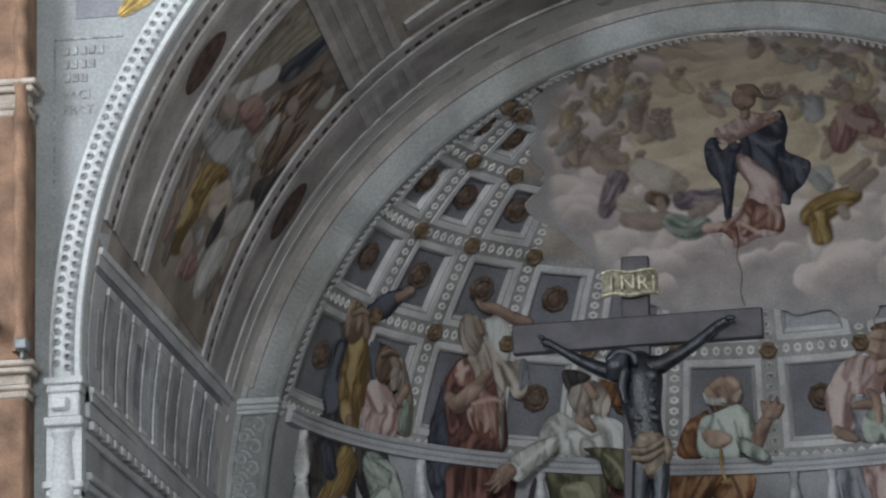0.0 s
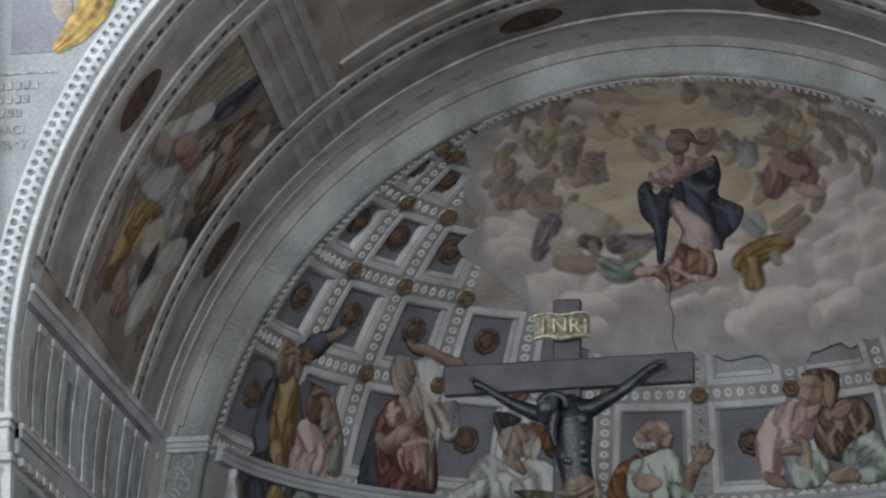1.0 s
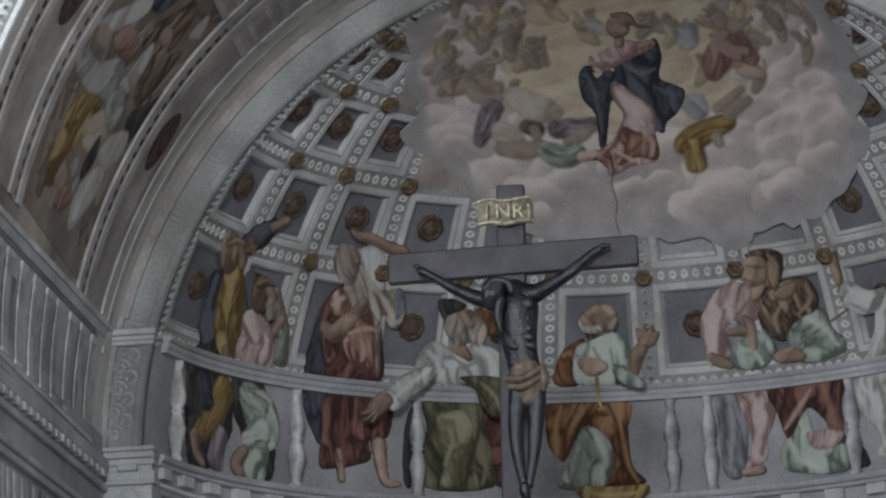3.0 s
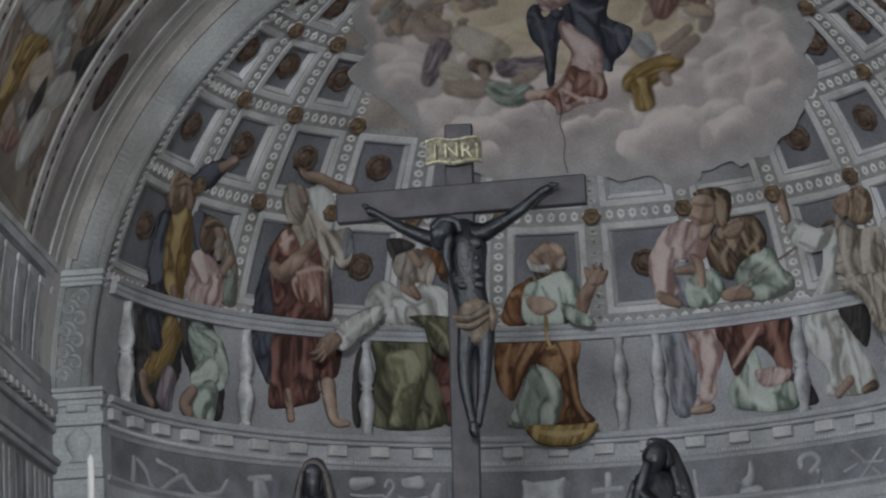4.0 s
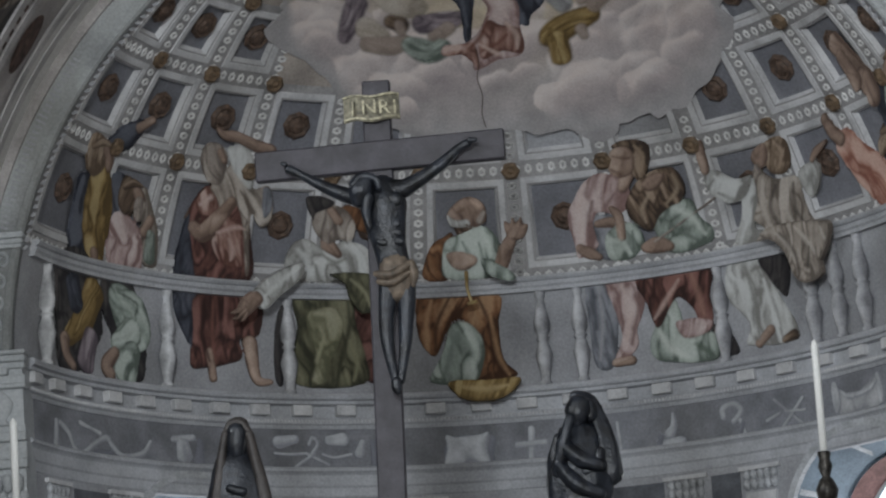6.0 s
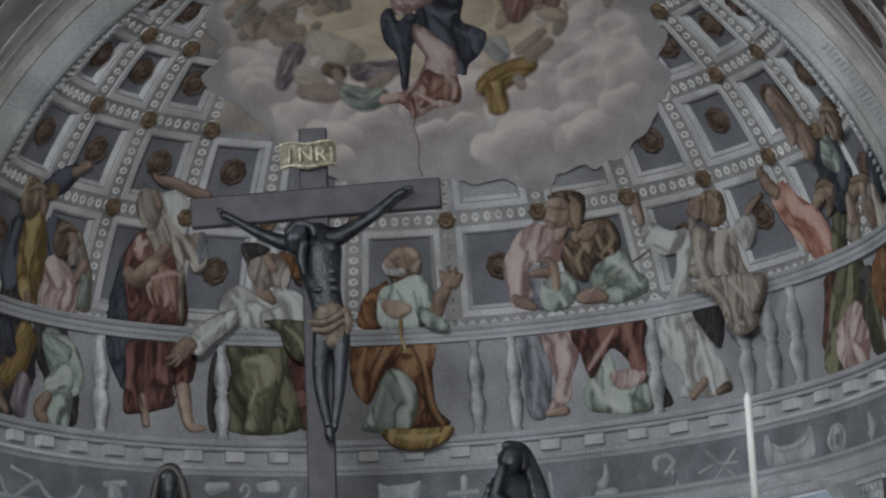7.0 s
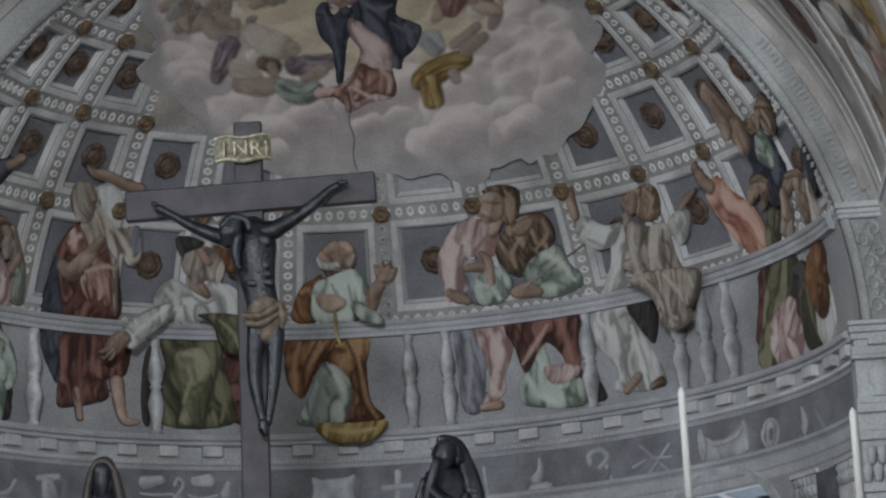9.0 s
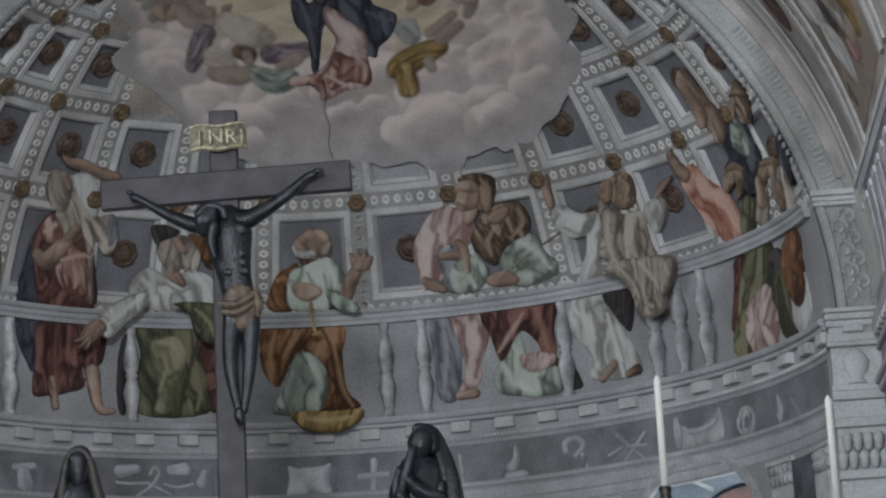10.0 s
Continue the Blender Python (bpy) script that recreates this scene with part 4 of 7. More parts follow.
# ---- painted figures ----
fg = Fresco(on_dome_h)
fg.stroke(C_NAVY, 0, (-69.9, 23.8, 0.143), (-68.8, 20, 0.182), (-68.8, 16.6, 0.149))
fg.stroke(C_NAVY, 0, (-62.9, 25.5, 0.126), (-62, 22.1, 0.142), (-61.5, 19.2, 0.144))
fg.stroke(C_NAVY, 0, (-67.6, 29.6, 0.062), (-65.1, 30.8, 0.11), (-62.8, 32.7, 0.066))
fg.stroke(C_OCHRE, 0, (-67.4, 26, 0.146), (-66.1, 22.4, 0.227), (-65.5, 18.6, 0.193), (-64, 15.6, 0.109))
fg.stroke(C_SKIN, 0, (-63.1, 32.4, 0.048), (-60.5, 33.9, 0.031))
fg.stroke(C_HAIRL, 0, (-69.8, 28.4, 0.17), (-70.1, 27.1, 0.147), (-69.7, 26.1, 0.063))
fg.stroke(C_SKIN, 0, (-68.1, 28.6, 0.069), (-66.9, 27.8, 0.076), (-66.5, 26.9, 0.059))
fg.stroke(C_HAIRL, 0, (-71.7, 28.6, 0.029), (-69.8, 29.5, 0.04), (-67.4, 29.4, 0.016))
fg.stroke(C_SKIN, 0, (-64.6, 16.2, 0.067), (-63.8, 14.9, 0.047))
fg.done("painted_figure", "tall fresco shape in yellow robe and dark blue cloak", "fresco figure")
fg = Fresco(on_dome_h)
fg.stroke(C_DARK, 0, (-67.3, 12.4, 0.356), (-66.3, 7.7, 0.371), (-68.1, 2.7, 0.162))
fg.stroke(C_DARK, 0, (-59.1, 12.1, 0.275), (-56.2, 7.6, 0.237), (-55.3, 2.8, 0.163))
fg.stroke(C_OCHRE, 0, (-63.4, 11.8, 0.155), (-64.8, 8.4, 0.148), (-67.8, 5.6, 0.1))
fg.stroke(C_NAVY, 0, (-68.2, 12.3, 0.114), (-66.7, 9.6, 0.114))
fg.stroke(C_SKIN, 0, (-68.8, 5.2, 0.082), (-68.3, 3.4, 0.064), (-66.8, 2.1, 0.052))
fg.stroke(C_GREEN, 0, (-59, 11.7, 0.129), (-56.1, 9.6, 0.229), (-54.8, 7.3, 0.188))
fg.stroke(C_GREEN, 0, (-55.5, 7.7, 0.142), (-57.9, 5.7, 0.121))
fg.stroke(C_GREEN, 0, (-55.4, 5.3, 0.116), (-56.7, 2.4, 0.162))
fg.stroke(C_SKIN, 0, (-58.5, 4.7, 0.063), (-60, 3, 0.078), (-59.2, 1.9, 0.064))
fg.stroke(C_PURP, 0, (-63.2, 6.2, 0.107), (-64.3, 2.7, 0.134))
fg.done("painted_figure", "dark niche with yellow and green drapery behind the balusters", "fresco figure")
fg = Fresco(on_dome_h)
fg.stroke(C_BEIGE, 0, (-57.8, 24.7, 0.09), (-54.7, 20.6, 0.096), (-53.9, 16.7, 0.103))
fg.stroke(C_PINK, 0, (-60.8, 20.3, 0.132), (-58.9, 18.6, 0.236), (-58.7, 16.6, 0.25))
fg.stroke(C_HAIR, 0, (-60.2, 24.7, 0.143), (-60.6, 23.4, 0.124), (-60.5, 22.4, 0.057))
fg.stroke(C_SKIN, 0, (-58.8, 24.7, 0.072), (-57.9, 23.9, 0.078), (-57.7, 23, 0.057))
fg.stroke(C_GREYB, 0, (-57.6, 23.3, 0.077), (-57.5, 22.4, 0.082), (-57.4, 21.3, 0.02))
fg.stroke(C_HAIR, 0, (-61.7, 25, 0.029), (-60, 25.7, 0.041), (-58.1, 25.5, 0.016))
fg.stroke(C_SKIN, 0, (-55, 21.6, 0.051), (-55.6, 20, 0.061))
fg.stroke(C_GREEN, 0, (-54.4, 19.7, 0.057), (-54, 17, 0.078))
fg.done("painted_figure", "kneeling fresco shape in pale pink robe", "fresco figure")
fg = Fresco(on_dome_h)
fg.fill(C_NAVY, 0, (-48.5, 22.8), (-49.0, 19.8), (-49.4, 16.3), (-48.7, 11.6), (-47.2, 8.8), (-45.4, 7.0), (-45.0, 12.9), (-45.8, 17.7), (-46.5, 21.5))
fg.fill(C_RED, 0, (-48.3, 23.2), (-47.4, 25.7), (-45.8, 27.0), (-42.0, 26.4), (-39.3, 24.7), (-37.7, 20.8), (-37.3, 15.4), (-44.9, 14.8), (-47.1, 19.5))
fg.fill(C_RED, 0, (-45.2, 13.3), (-36.0, 14.0), (-35.4, 8.7), (-38.2, 8.0), (-37.9, 5.7), (-40.2, 4.7), (-43.4, 4.1), (-45.6, 4.3), (-45.4, 8.9))
fg.fill(C_ROSE, 0, (-47.7, 25.1), (-45.7, 26.8), (-41.1, 23.0), (-38.6, 22.2), (-38.0, 17.8), (-39.4, 17.1), (-42.0, 17.6), (-43.9, 20.1), (-42.5, 21.9), (-44.6, 23.1), (-46.7, 23.4))
fg.fill(C_BEIGE, 0, (-45.8, 27.1), (-43.1, 30.0), (-40.2, 29.4), (-38.5, 27.2), (-36.2, 27.7), (-35.0, 25.5), (-35.2, 22.9), (-36.6, 22.4), (-38.1, 24.0), (-38.0, 20.8), (-37.5, 16.6), (-38.1, 16.6), (-39.2, 22.2), (-41.0, 25.0), (-42.7, 23.4), (-44.3, 25.5))
fg.fill(C_WHITE, 0, (-44.3, 32.1), (-41.9, 32.4), (-39.7, 31.2), (-38.8, 27.2), (-41.2, 28.1), (-43.0, 29.8))
fg.fill(C_SLATE, 0, (-37.0, 27.3), (-35.6, 27.1), (-35.1, 24.7), (-36.2, 23.6))
fg.stroke(C_SKIN, 0, (-47.2, 21.5, 0.075), (-45.5, 20.9, 0.090), (-43.6, 22.8, 0.075), (-41.6, 25.2, 0.056))
fg.stroke(C_SKIN, 0, (-46.8, 34.1, 0.033), (-45.7, 33.7, 0.048), (-43.1, 33.6, 0.060), (-40.1, 32.9, 0.067), (-36.8, 32.5, 0.049))
fg.fill(C_GREYB, 0, (-48.9, 30.8), (-48.1, 32.3), (-46.0, 32.5), (-44.2, 31.2), (-43.9, 29.3), (-44.1, 27.5), (-45.9, 27.3), (-47.4, 28.4))
fg.stroke(C_SKIN, 0, (-45.5, 31.4, 0.045), (-44.6, 30.5, 0.041))
fg.stroke(C_SKIN, 0, (-42.7, 6.0, 0.053), (-42.2, 2.9, 0.041))
fg.stroke(C_SKIN, 0, (-36.8, 7.6, 0.083), (-36.3, 4.7, 0.064), (-35.6, 2.8, 0.049), (-33.8, 2.7, 0.026))
fg.touch((0.04, 0.016, 0.014), 0, (-43.9, 12.7, 0.015), (-43.9, 8.6, 0.026), (-42.8, 5.0, 0.019))
fg.touch((0.04, 0.016, 0.014), 0, (-41.1, 12.9, 0.015), (-41.2, 9.3, 0.030), (-40.2, 5.4, 0.019))
fg.touch((0.05, 0.02, 0.016), 0, (-38.7, 13.1, 0.015), (-38.0, 9.0, 0.023))
fg.touch((0.2, 0.09, 0.07), 0, (-42.6, 12.6, 0.019), (-42.3, 7.2, 0.030), (-41.8, 4.8, 0.015))
fg.touch((0.22, 0.1, 0.08), 0, (-37.1, 13.0, 0.023), (-36.5, 8.8, 0.030))
fg.touch((0.6, 0.44, 0.39), 0, (-41.1, 20.5, 0.023), (-40.3, 19.0, 0.045), (-40.5, 17.9, 0.015))
fg.touch((0.6, 0.44, 0.39), 0, (-43.2, 21.2, 0.019), (-40.3, 22.1, 0.030), (-38.8, 21.9, 0.011))
fg.touch((0.6, 0.46, 0.42), 0, (-46.9, 24.5, 0.022), (-45.3, 25.6, 0.034))
fg.touch((0.1, 0.035, 0.03), 0, (-43.2, 19.9, 0.019), (-41.7, 17.5, 0.026))
fg.touch((0.1, 0.035, 0.03), 0, (-39.2, 20.7, 0.015), (-38.4, 17.5, 0.023))
fg.touch((0.13, 0.1, 0.08), 0, (-40.6, 26.8, 0.015), (-38.7, 24.7, 0.023), (-38.1, 20.8, 0.015))
fg.touch((0.5, 0.45, 0.4), 0, (-42.0, 28.7, 0.022), (-39.4, 26.7, 0.030), (-36.7, 24.3, 0.023))
fg.done("painted_figure", "standing fresco shape in red robe with white beard", "fresco figure")
fg = Fresco(on_dome_h)
fg.fill(C_RED, 0, (-22.9, 12.0), (-20.0, 13.2), (-18.7, 13.0), (-19.0, 3.5), (-20.9, 3.4), (-21.0, 7.0))
fg.fill(C_DARK, 0, (-32.7, 11.7), (-31.5, 12.7), (-31.9, 7.8), (-32.1, 2.5), (-33.1, 3.2), (-33.2, 7.8))
fg.fill(C_OLIVE, 0, (-30.4, 13.8), (-22.9, 14.0), (-21.9, 10.0), (-20.7, 6.0), (-21.0, 2.6), (-29.8, 2.3), (-30.6, 5.9), (-29.9, 9.8))
fg.fill(C_OLIVEL, 0, (-28.7, 11.3), (-26.9, 12.3), (-24.7, 12.2), (-23.7, 10.5), (-24.1, 8.0), (-25.4, 5.5), (-26.1, 2.8), (-28.3, 2.9), (-27.3, 6.0), (-28.3, 8.9))
fg.fill(C_WHITE, 0, (-31.1, 20.4), (-29.1, 21.1), (-26.8, 20.2), (-23.5, 20.8), (-20.7, 20.2), (-19.2, 18.0), (-19.4, 16.0), (-30.0, 15.8), (-32.2, 17.7))
fg.stroke(C_SKIN, 0, (-26.2, 20.6, 0.084), (-24.6, 19.3, 0.046))
fg.fill(C_ORANGE, 0, (-24.4, 25.2), (-22.2, 25.5), (-20.6, 23.5), (-20.7, 22.1), (-22.5, 22.8))
fg.fill(C_GREYB, 0, (-28.5, 24.4), (-26.7, 25.6), (-24.0, 25.1), (-22.3, 23.0), (-22.7, 21.0), (-24.6, 21.1), (-26.0, 20.6), (-27.5, 21.5), (-28.5, 22.7))
fg.stroke(C_SKIN, 0, (-25.9, 24.8, 0.049), (-24.8, 23.6, 0.050))
fg.fill(C_DARK, 0, (-29.9, 26.2), (-28.4, 26.8), (-25.6, 26.1), (-26.2, 25.3), (-28.3, 24.5), (-28.6, 23.6))
fg.fill(C_WHITE, 0.235, (-30.9, 18.3), (-31.4, 16.1), (-34.0, 14.0), (-36.5, 11.9), (-38.2, 13.4), (-37.7, 14.8), (-35.0, 16.9))
fg.fill(C_OLIVE, 0.235, (-26.6, 16.9), (-20.9, 17.0), (-19.8, 15.7), (-19.8, 12.3), (-21.9, 11.7), (-23.6, 13.5), (-24.3, 15.5))
fg.fill(C_SKIN, 0.235, (-40.4, 11.7), (-39.6, 13.4), (-38.0, 14.3), (-36.8, 13.1), (-37.9, 11.9), (-39.0, 11.0))
fg.touch((0.62, 0.63, 0.62), 0, (-30.4, 19.7, 0.030), (-28.9, 18.3, 0.053), (-29.0, 16.5, 0.023))
fg.touch((0.62, 0.63, 0.62), 0, (-23.5, 20.4, 0.023), (-21.7, 19.2, 0.046), (-20.7, 17.0, 0.023))
fg.touch((0.24, 0.24, 0.22), 0, (-27.0, 19.3, 0.015), (-25.0, 18.2, 0.027), (-23.4, 18.7, 0.015))
fg.touch((0.24, 0.24, 0.22), 0, (-27.7, 17.8, 0.015), (-27.3, 16.1, 0.027))
fg.touch((0.66, 0.67, 0.65), 0.235, (-31.7, 17.7, 0.019), (-34.2, 15.8, 0.038), (-36.7, 13.6, 0.019))
fg.touch((0.25, 0.25, 0.23), 0.235, (-31.4, 16.1, 0.019), (-33.8, 14.3, 0.026), (-36.2, 12.2, 0.015))
fg.touch((0.035, 0.035, 0.02), 0, (-29.2, 7.9, 0.019), (-27.9, 5.0, 0.034), (-28.4, 2.7, 0.019))
fg.touch((0.035, 0.035, 0.02), 0, (-23.1, 13.5, 0.019), (-22.8, 10.0, 0.034), (-23.9, 6.0, 0.027), (-24.7, 3.0, 0.019))
fg.touch((0.4, 0.38, 0.27), 0, (-27.6, 11.6, 0.023), (-25.8, 11.5, 0.050), (-24.7, 10.0, 0.023))
fg.touch((0.34, 0.33, 0.22), 0, (-26.3, 8.5, 0.019), (-27.3, 5.5, 0.030))
fg.touch((0.28, 0.27, 0.17), 0, (-22.8, 8.0, 0.023), (-21.8, 5.5, 0.034), (-22.4, 3.0, 0.019))
fg.touch((0.5, 0.45, 0.4), 0, (-24.8, 22.9, 0.015), (-24.1, 21.7, 0.031))
fg.touch((0.27, 0.26, 0.17), 0.235, (-23.7, 16.2, 0.019), (-21.7, 14.6, 0.030), (-20.8, 12.5, 0.015))
fg.stroke(C_SKIN, 0.25, (-39.7, 12, 0.02), (-40.7, 11.4, 0.017), (-41.4, 11.1, 0.008))
fg.stroke(C_SKIN, 0.25, (-39.5, 11.6, 0.021), (-40.4, 10.8, 0.017), (-41, 10.3, 0.009))
fg.stroke(C_SKIN, 0.25, (-39.2, 11.3, 0.02), (-39.7, 10.5, 0.016), (-40.1, 10.2, 0.009))
fg.stroke(C_SKIN, 0.25, (-39, 12.7, 0.017), (-39.6, 13, 0.013), (-40.1, 13.1, 0.007))
fg.done("painted_figure", "seated fresco shape with white shirt and olive robe", "fresco figure")
fg = Fresco(on_dome_h)
fg.fill(C_ORANGE, 0, (-12.8, 13.9), (-3.0, 13.6), (-3.0, 9.5), (-2.6, 5.0), (-0.9, 2.9), (-3.0, 2.4), (-6.5, 2.4), (-5.1, 4.6), (-5.2, 7.6), (-7.0, 10.1), (-9.2, 10.2), (-10.5, 7.4), (-11.6, 5.8), (-13.3, 7.7), (-13.8, 10.9))
fg.fill(C_GREEN, 0, (-9.2, 9.8), (-7.4, 10.1), (-5.7, 8.7), (-5.0, 6.4), (-5.6, 3.6), (-7.0, 2.3), (-12.3, 2.5), (-10.9, 5.4), (-10.0, 7.8))
fg.fill(C_ORANGE, 0, (-9.8, 21.1), (-8.4, 21.4), (-9.2, 15.8), (-12.6, 15.9), (-12.3, 18.4), (-11.3, 20.3))
fg.fill(C_GREEN, 0, (-9.4, 20.7), (-7.2, 21.5), (-4.5, 22.4), (-2.6, 21.1), (-1.9, 19.0), (-2.5, 17.4), (-3.7, 15.7), (-9.5, 15.8), (-10.0, 18.3))
fg.stroke(C_SKIN, 0, (-2.1, 16.9, 0.069), (-1.3, 18.9, 0.073), (-0.3, 20.6, 0.058))
fg.fill(C_SKIN, 0, (-1.0, 20.9), (-1.2, 22.8), (-0.4, 22.4), (0.0, 23.2), (0.5, 22.5), (1.2, 23.2), (1.4, 22.3), (2.1, 22.0), (1.4, 20.5), (0.1, 20.2))
fg.fill(C_SKIN, 0, (-9.4, 19.0), (-7.3, 19.2), (-5.4, 18.4), (-5.5, 17.4), (-7.4, 16.7), (-8.9, 17.5))
fg.fill(C_SKIN, 0, (-8.9, 24.5), (-7.3, 25.9), (-5.4, 26.2), (-3.7, 24.9), (-3.8, 22.9), (-5.5, 22.3), (-8.0, 22.7), (-9.1, 23.6))
fg.fill(C_WHITE, 0, (-9.2, 24.1), (-8.0, 23.4), (-6.3, 23.3), (-6.0, 22.6), (-7.2, 22.3), (-8.7, 22.6))
fg.stroke(C_GREYB, 0, (-4.6, 23.1, 0.035), (-4.0, 24.1, 0.027))
fg.fill(C_GREEN, 0.235, (-4.8, 18.5), (-2.5, 17.6), (-0.2, 16.0), (-0.5, 15.2), (-2.4, 15.6), (-4.3, 16.7))
fg.fill(C_OCHRE, 0.235, (-10.2, 2.0), (-5.1, 2.0), (-0.5, 2.0), (-1.9, 0.1), (-4.2, -0.8), (-7.3, -0.7), (-9.1, 0.1))
fg.touch((0.05, 0.02, 0.01), 0, (-9.3, 13.3, 0.015), (-11.1, 9.9, 0.031), (-11.4, 6.4, 0.019))
fg.touch((0.05, 0.02, 0.01), 0, (-5.6, 13.4, 0.015), (-4.2, 9.6, 0.031), (-3.9, 4.6, 0.023))
fg.touch((0.06, 0.025, 0.012), 0, (-7.3, 13.2, 0.015), (-9.1, 10.4, 0.027))
fg.touch((0.42, 0.25, 0.14), 0, (-11.7, 13.1, 0.019), (-12.5, 9.9, 0.035), (-12.2, 7.9, 0.015))
fg.touch((0.4, 0.24, 0.13), 0, (-4.0, 10.6, 0.019), (-3.2, 5.5, 0.035), (-2.0, 2.9, 0.019))
fg.touch((0.42, 0.25, 0.14), 0, (-8.0, 13.3, 0.015), (-10.1, 10.6, 0.023))
fg.touch((0.36, 0.2, 0.1), 0, (-6.4, 13.2, 0.015), (-5.1, 9.6, 0.027))
fg.touch((0.6, 0.66, 0.6), 0, (-7.2, 8.7, 0.031), (-6.2, 6.4, 0.058), (-6.7, 4.2, 0.031))
fg.touch((0.2, 0.24, 0.21), 0, (-9.0, 7.8, 0.019), (-9.9, 4.8, 0.035), (-10.7, 2.9, 0.019))
fg.touch((0.58, 0.63, 0.58), 0, (-4.5, 21.7, 0.023), (-3.5, 20.1, 0.046), (-3.5, 18.3, 0.023))
fg.touch((0.2, 0.24, 0.21), 0, (-7.2, 20.5, 0.015), (-6.5, 19.1, 0.027))
fg.touch((0.2, 0.24, 0.21), 0, (-4.9, 20.2, 0.015), (-4.3, 17.6, 0.031))
fg.touch((0.16, 0.1, 0.07), 0, (-7.7, 24.4, 0.012), (-6.8, 24.7, 0.023))
fg.touch((0.55, 0.4, 0.31), 0, (-5.7, 25.8, 0.019), (-4.6, 25.0, 0.035))
fg.touch((0.16, 0.1, 0.07), 0, (-2.0, 20.0, 0.019), (-2.3, 17.5, 0.035))
fg.touch((0.5, 0.38, 0.2), 0.235, (-8.3, 1.2, 0.023), (-5.2, 0.7, 0.046), (-2.3, 1.1, 0.019))
fg.stroke(C_GOLD, 0.25, (-7, 16.7, 0.02), (-7, 14.6, 0.015), (-6.4, 12.5, 0.015))
fg.stroke(C_GOLD, 0.25, (-6.9, 12.5, 0.017), (-5.9, 12.7, 0.02))
fg.done("painted_figure", "seated fresco shape in orange cloak and pale green robe", "fresco figure")
fg = Fresco(on_dome_h)
fg.fill(C_SLATE, 0, (9.1, 14.2), (12.0, 13.9), (12.7, 9.0), (11.8, 3.0), (9.4, 2.9), (8.9, 7.9))
fg.fill(C_SLATE, 0, (11.1, 21.6), (13.0, 22.3), (15.8, 20.6), (16.4, 16.6), (11.6, 16.6), (11.3, 19.5))
fg.fill(C_PINK, 0, (11.8, 14.1), (16.7, 13.5), (16.6, 10.1), (15.2, 7.2), (15.2, 5.2), (13.6, 3.7), (11.9, 3.5), (13.1, 6.4), (12.6, 9.6))
fg.fill(C_PINK, 0, (8.8, 24.5), (10.9, 26.9), (13.8, 27.7), (16.8, 25.8), (17.1, 23.5), (15.0, 22.1), (12.3, 22.7), (11.2, 21.5), (11.3, 19.5), (11.3, 18.2), (8.6, 17.1), (8.2, 19.3), (7.7, 22.5))
fg.stroke(C_SKIN, 0, (17.2, 26.8, 0.078), (16.4, 25.5, 0.055))
fg.stroke(C_SKIN, 0, (8.9, 18.3, 0.047), (10.0, 17.6, 0.059), (11.4, 16.9, 0.035))
fg.stroke(C_SKIN, 0, (11.8, 21.2, 0.039), (13.8, 21.2, 0.059), (15.7, 20.5, 0.035))
fg.fill(C_HAIR, 0, (15.9, 31.0), (18.3, 31.6), (21.4, 30.8), (21.4, 28.8), (20.3, 26.7), (18.9, 26.0), (18.2, 27.4), (18.7, 29.5), (17.5, 30.4))
fg.fill(C_SKIN, 0, (14.8, 29.1), (16.2, 30.7), (18.4, 30.6), (19.0, 29.2), (18.3, 27.3), (16.5, 26.7), (15.1, 27.4))
fg.stroke(C_SKIN, 0, (12.0, 3.1, 0.043), (14.1, 3.2, 0.047))
fg.touch((0.14, 0.085, 0.06), 0, (15.8, 29.7, 0.012), (17.7, 29.2, 0.023), (18.4, 29.2, 0.012))
fg.touch((0.12, 0.07, 0.05), 0, (15.2, 28.0, 0.016), (16.4, 27.2, 0.031))
fg.touch((0.66, 0.55, 0.52), 0, (10.8, 26.4, 0.031), (9.6, 23.9, 0.055), (9.4, 19.7, 0.028))
fg.touch((0.22, 0.14, 0.13), 0, (11.6, 24.2, 0.020), (10.7, 21.7, 0.035), (10.5, 18.6, 0.020))
fg.touch((0.24, 0.155, 0.145), 0, (15.0, 24.9, 0.016), (13.2, 23.2, 0.035))
fg.touch((0.64, 0.53, 0.5), 0, (13.8, 12.8, 0.028), (14.5, 9.4, 0.055), (13.7, 5.8, 0.024))
fg.touch((0.22, 0.14, 0.13), 0, (16.3, 12.8, 0.020), (15.6, 9.2, 0.031), (14.3, 5.3, 0.020))
fg.touch((0.36, 0.36, 0.38), 0, (10.6, 13.4, 0.020), (10.7, 8.7, 0.031), (9.9, 3.7, 0.020))
fg.touch((0.08, 0.085, 0.1), 0, (9.9, 12.9, 0.016), (9.8, 7.8, 0.028))
fg.touch((0.36, 0.27, 0.19), 0, (19.5, 30.7, 0.016), (20.4, 29.2, 0.031), (19.8, 27.5, 0.016))
fg.done("painted_figure", "fresco shape in pink tunic leaning on the rail", "fresco figure")
fg = Fresco(on_dome_h)
fg.fill(C_DARK, 0, (25.3, 6.0), (27.3, 5.7), (28.9, 2.3), (26.1, 2.4))
fg.fill(C_GREEN, 0, (18.1, 7.7), (20.6, 10.2), (21.4, 7.5), (21.0, 5.8), (22.4, 4.8), (25.3, 5.4), (26.2, 3.7), (25.5, 1.8), (20.5, 2.1), (17.3, 3.0), (16.7, 5.0))
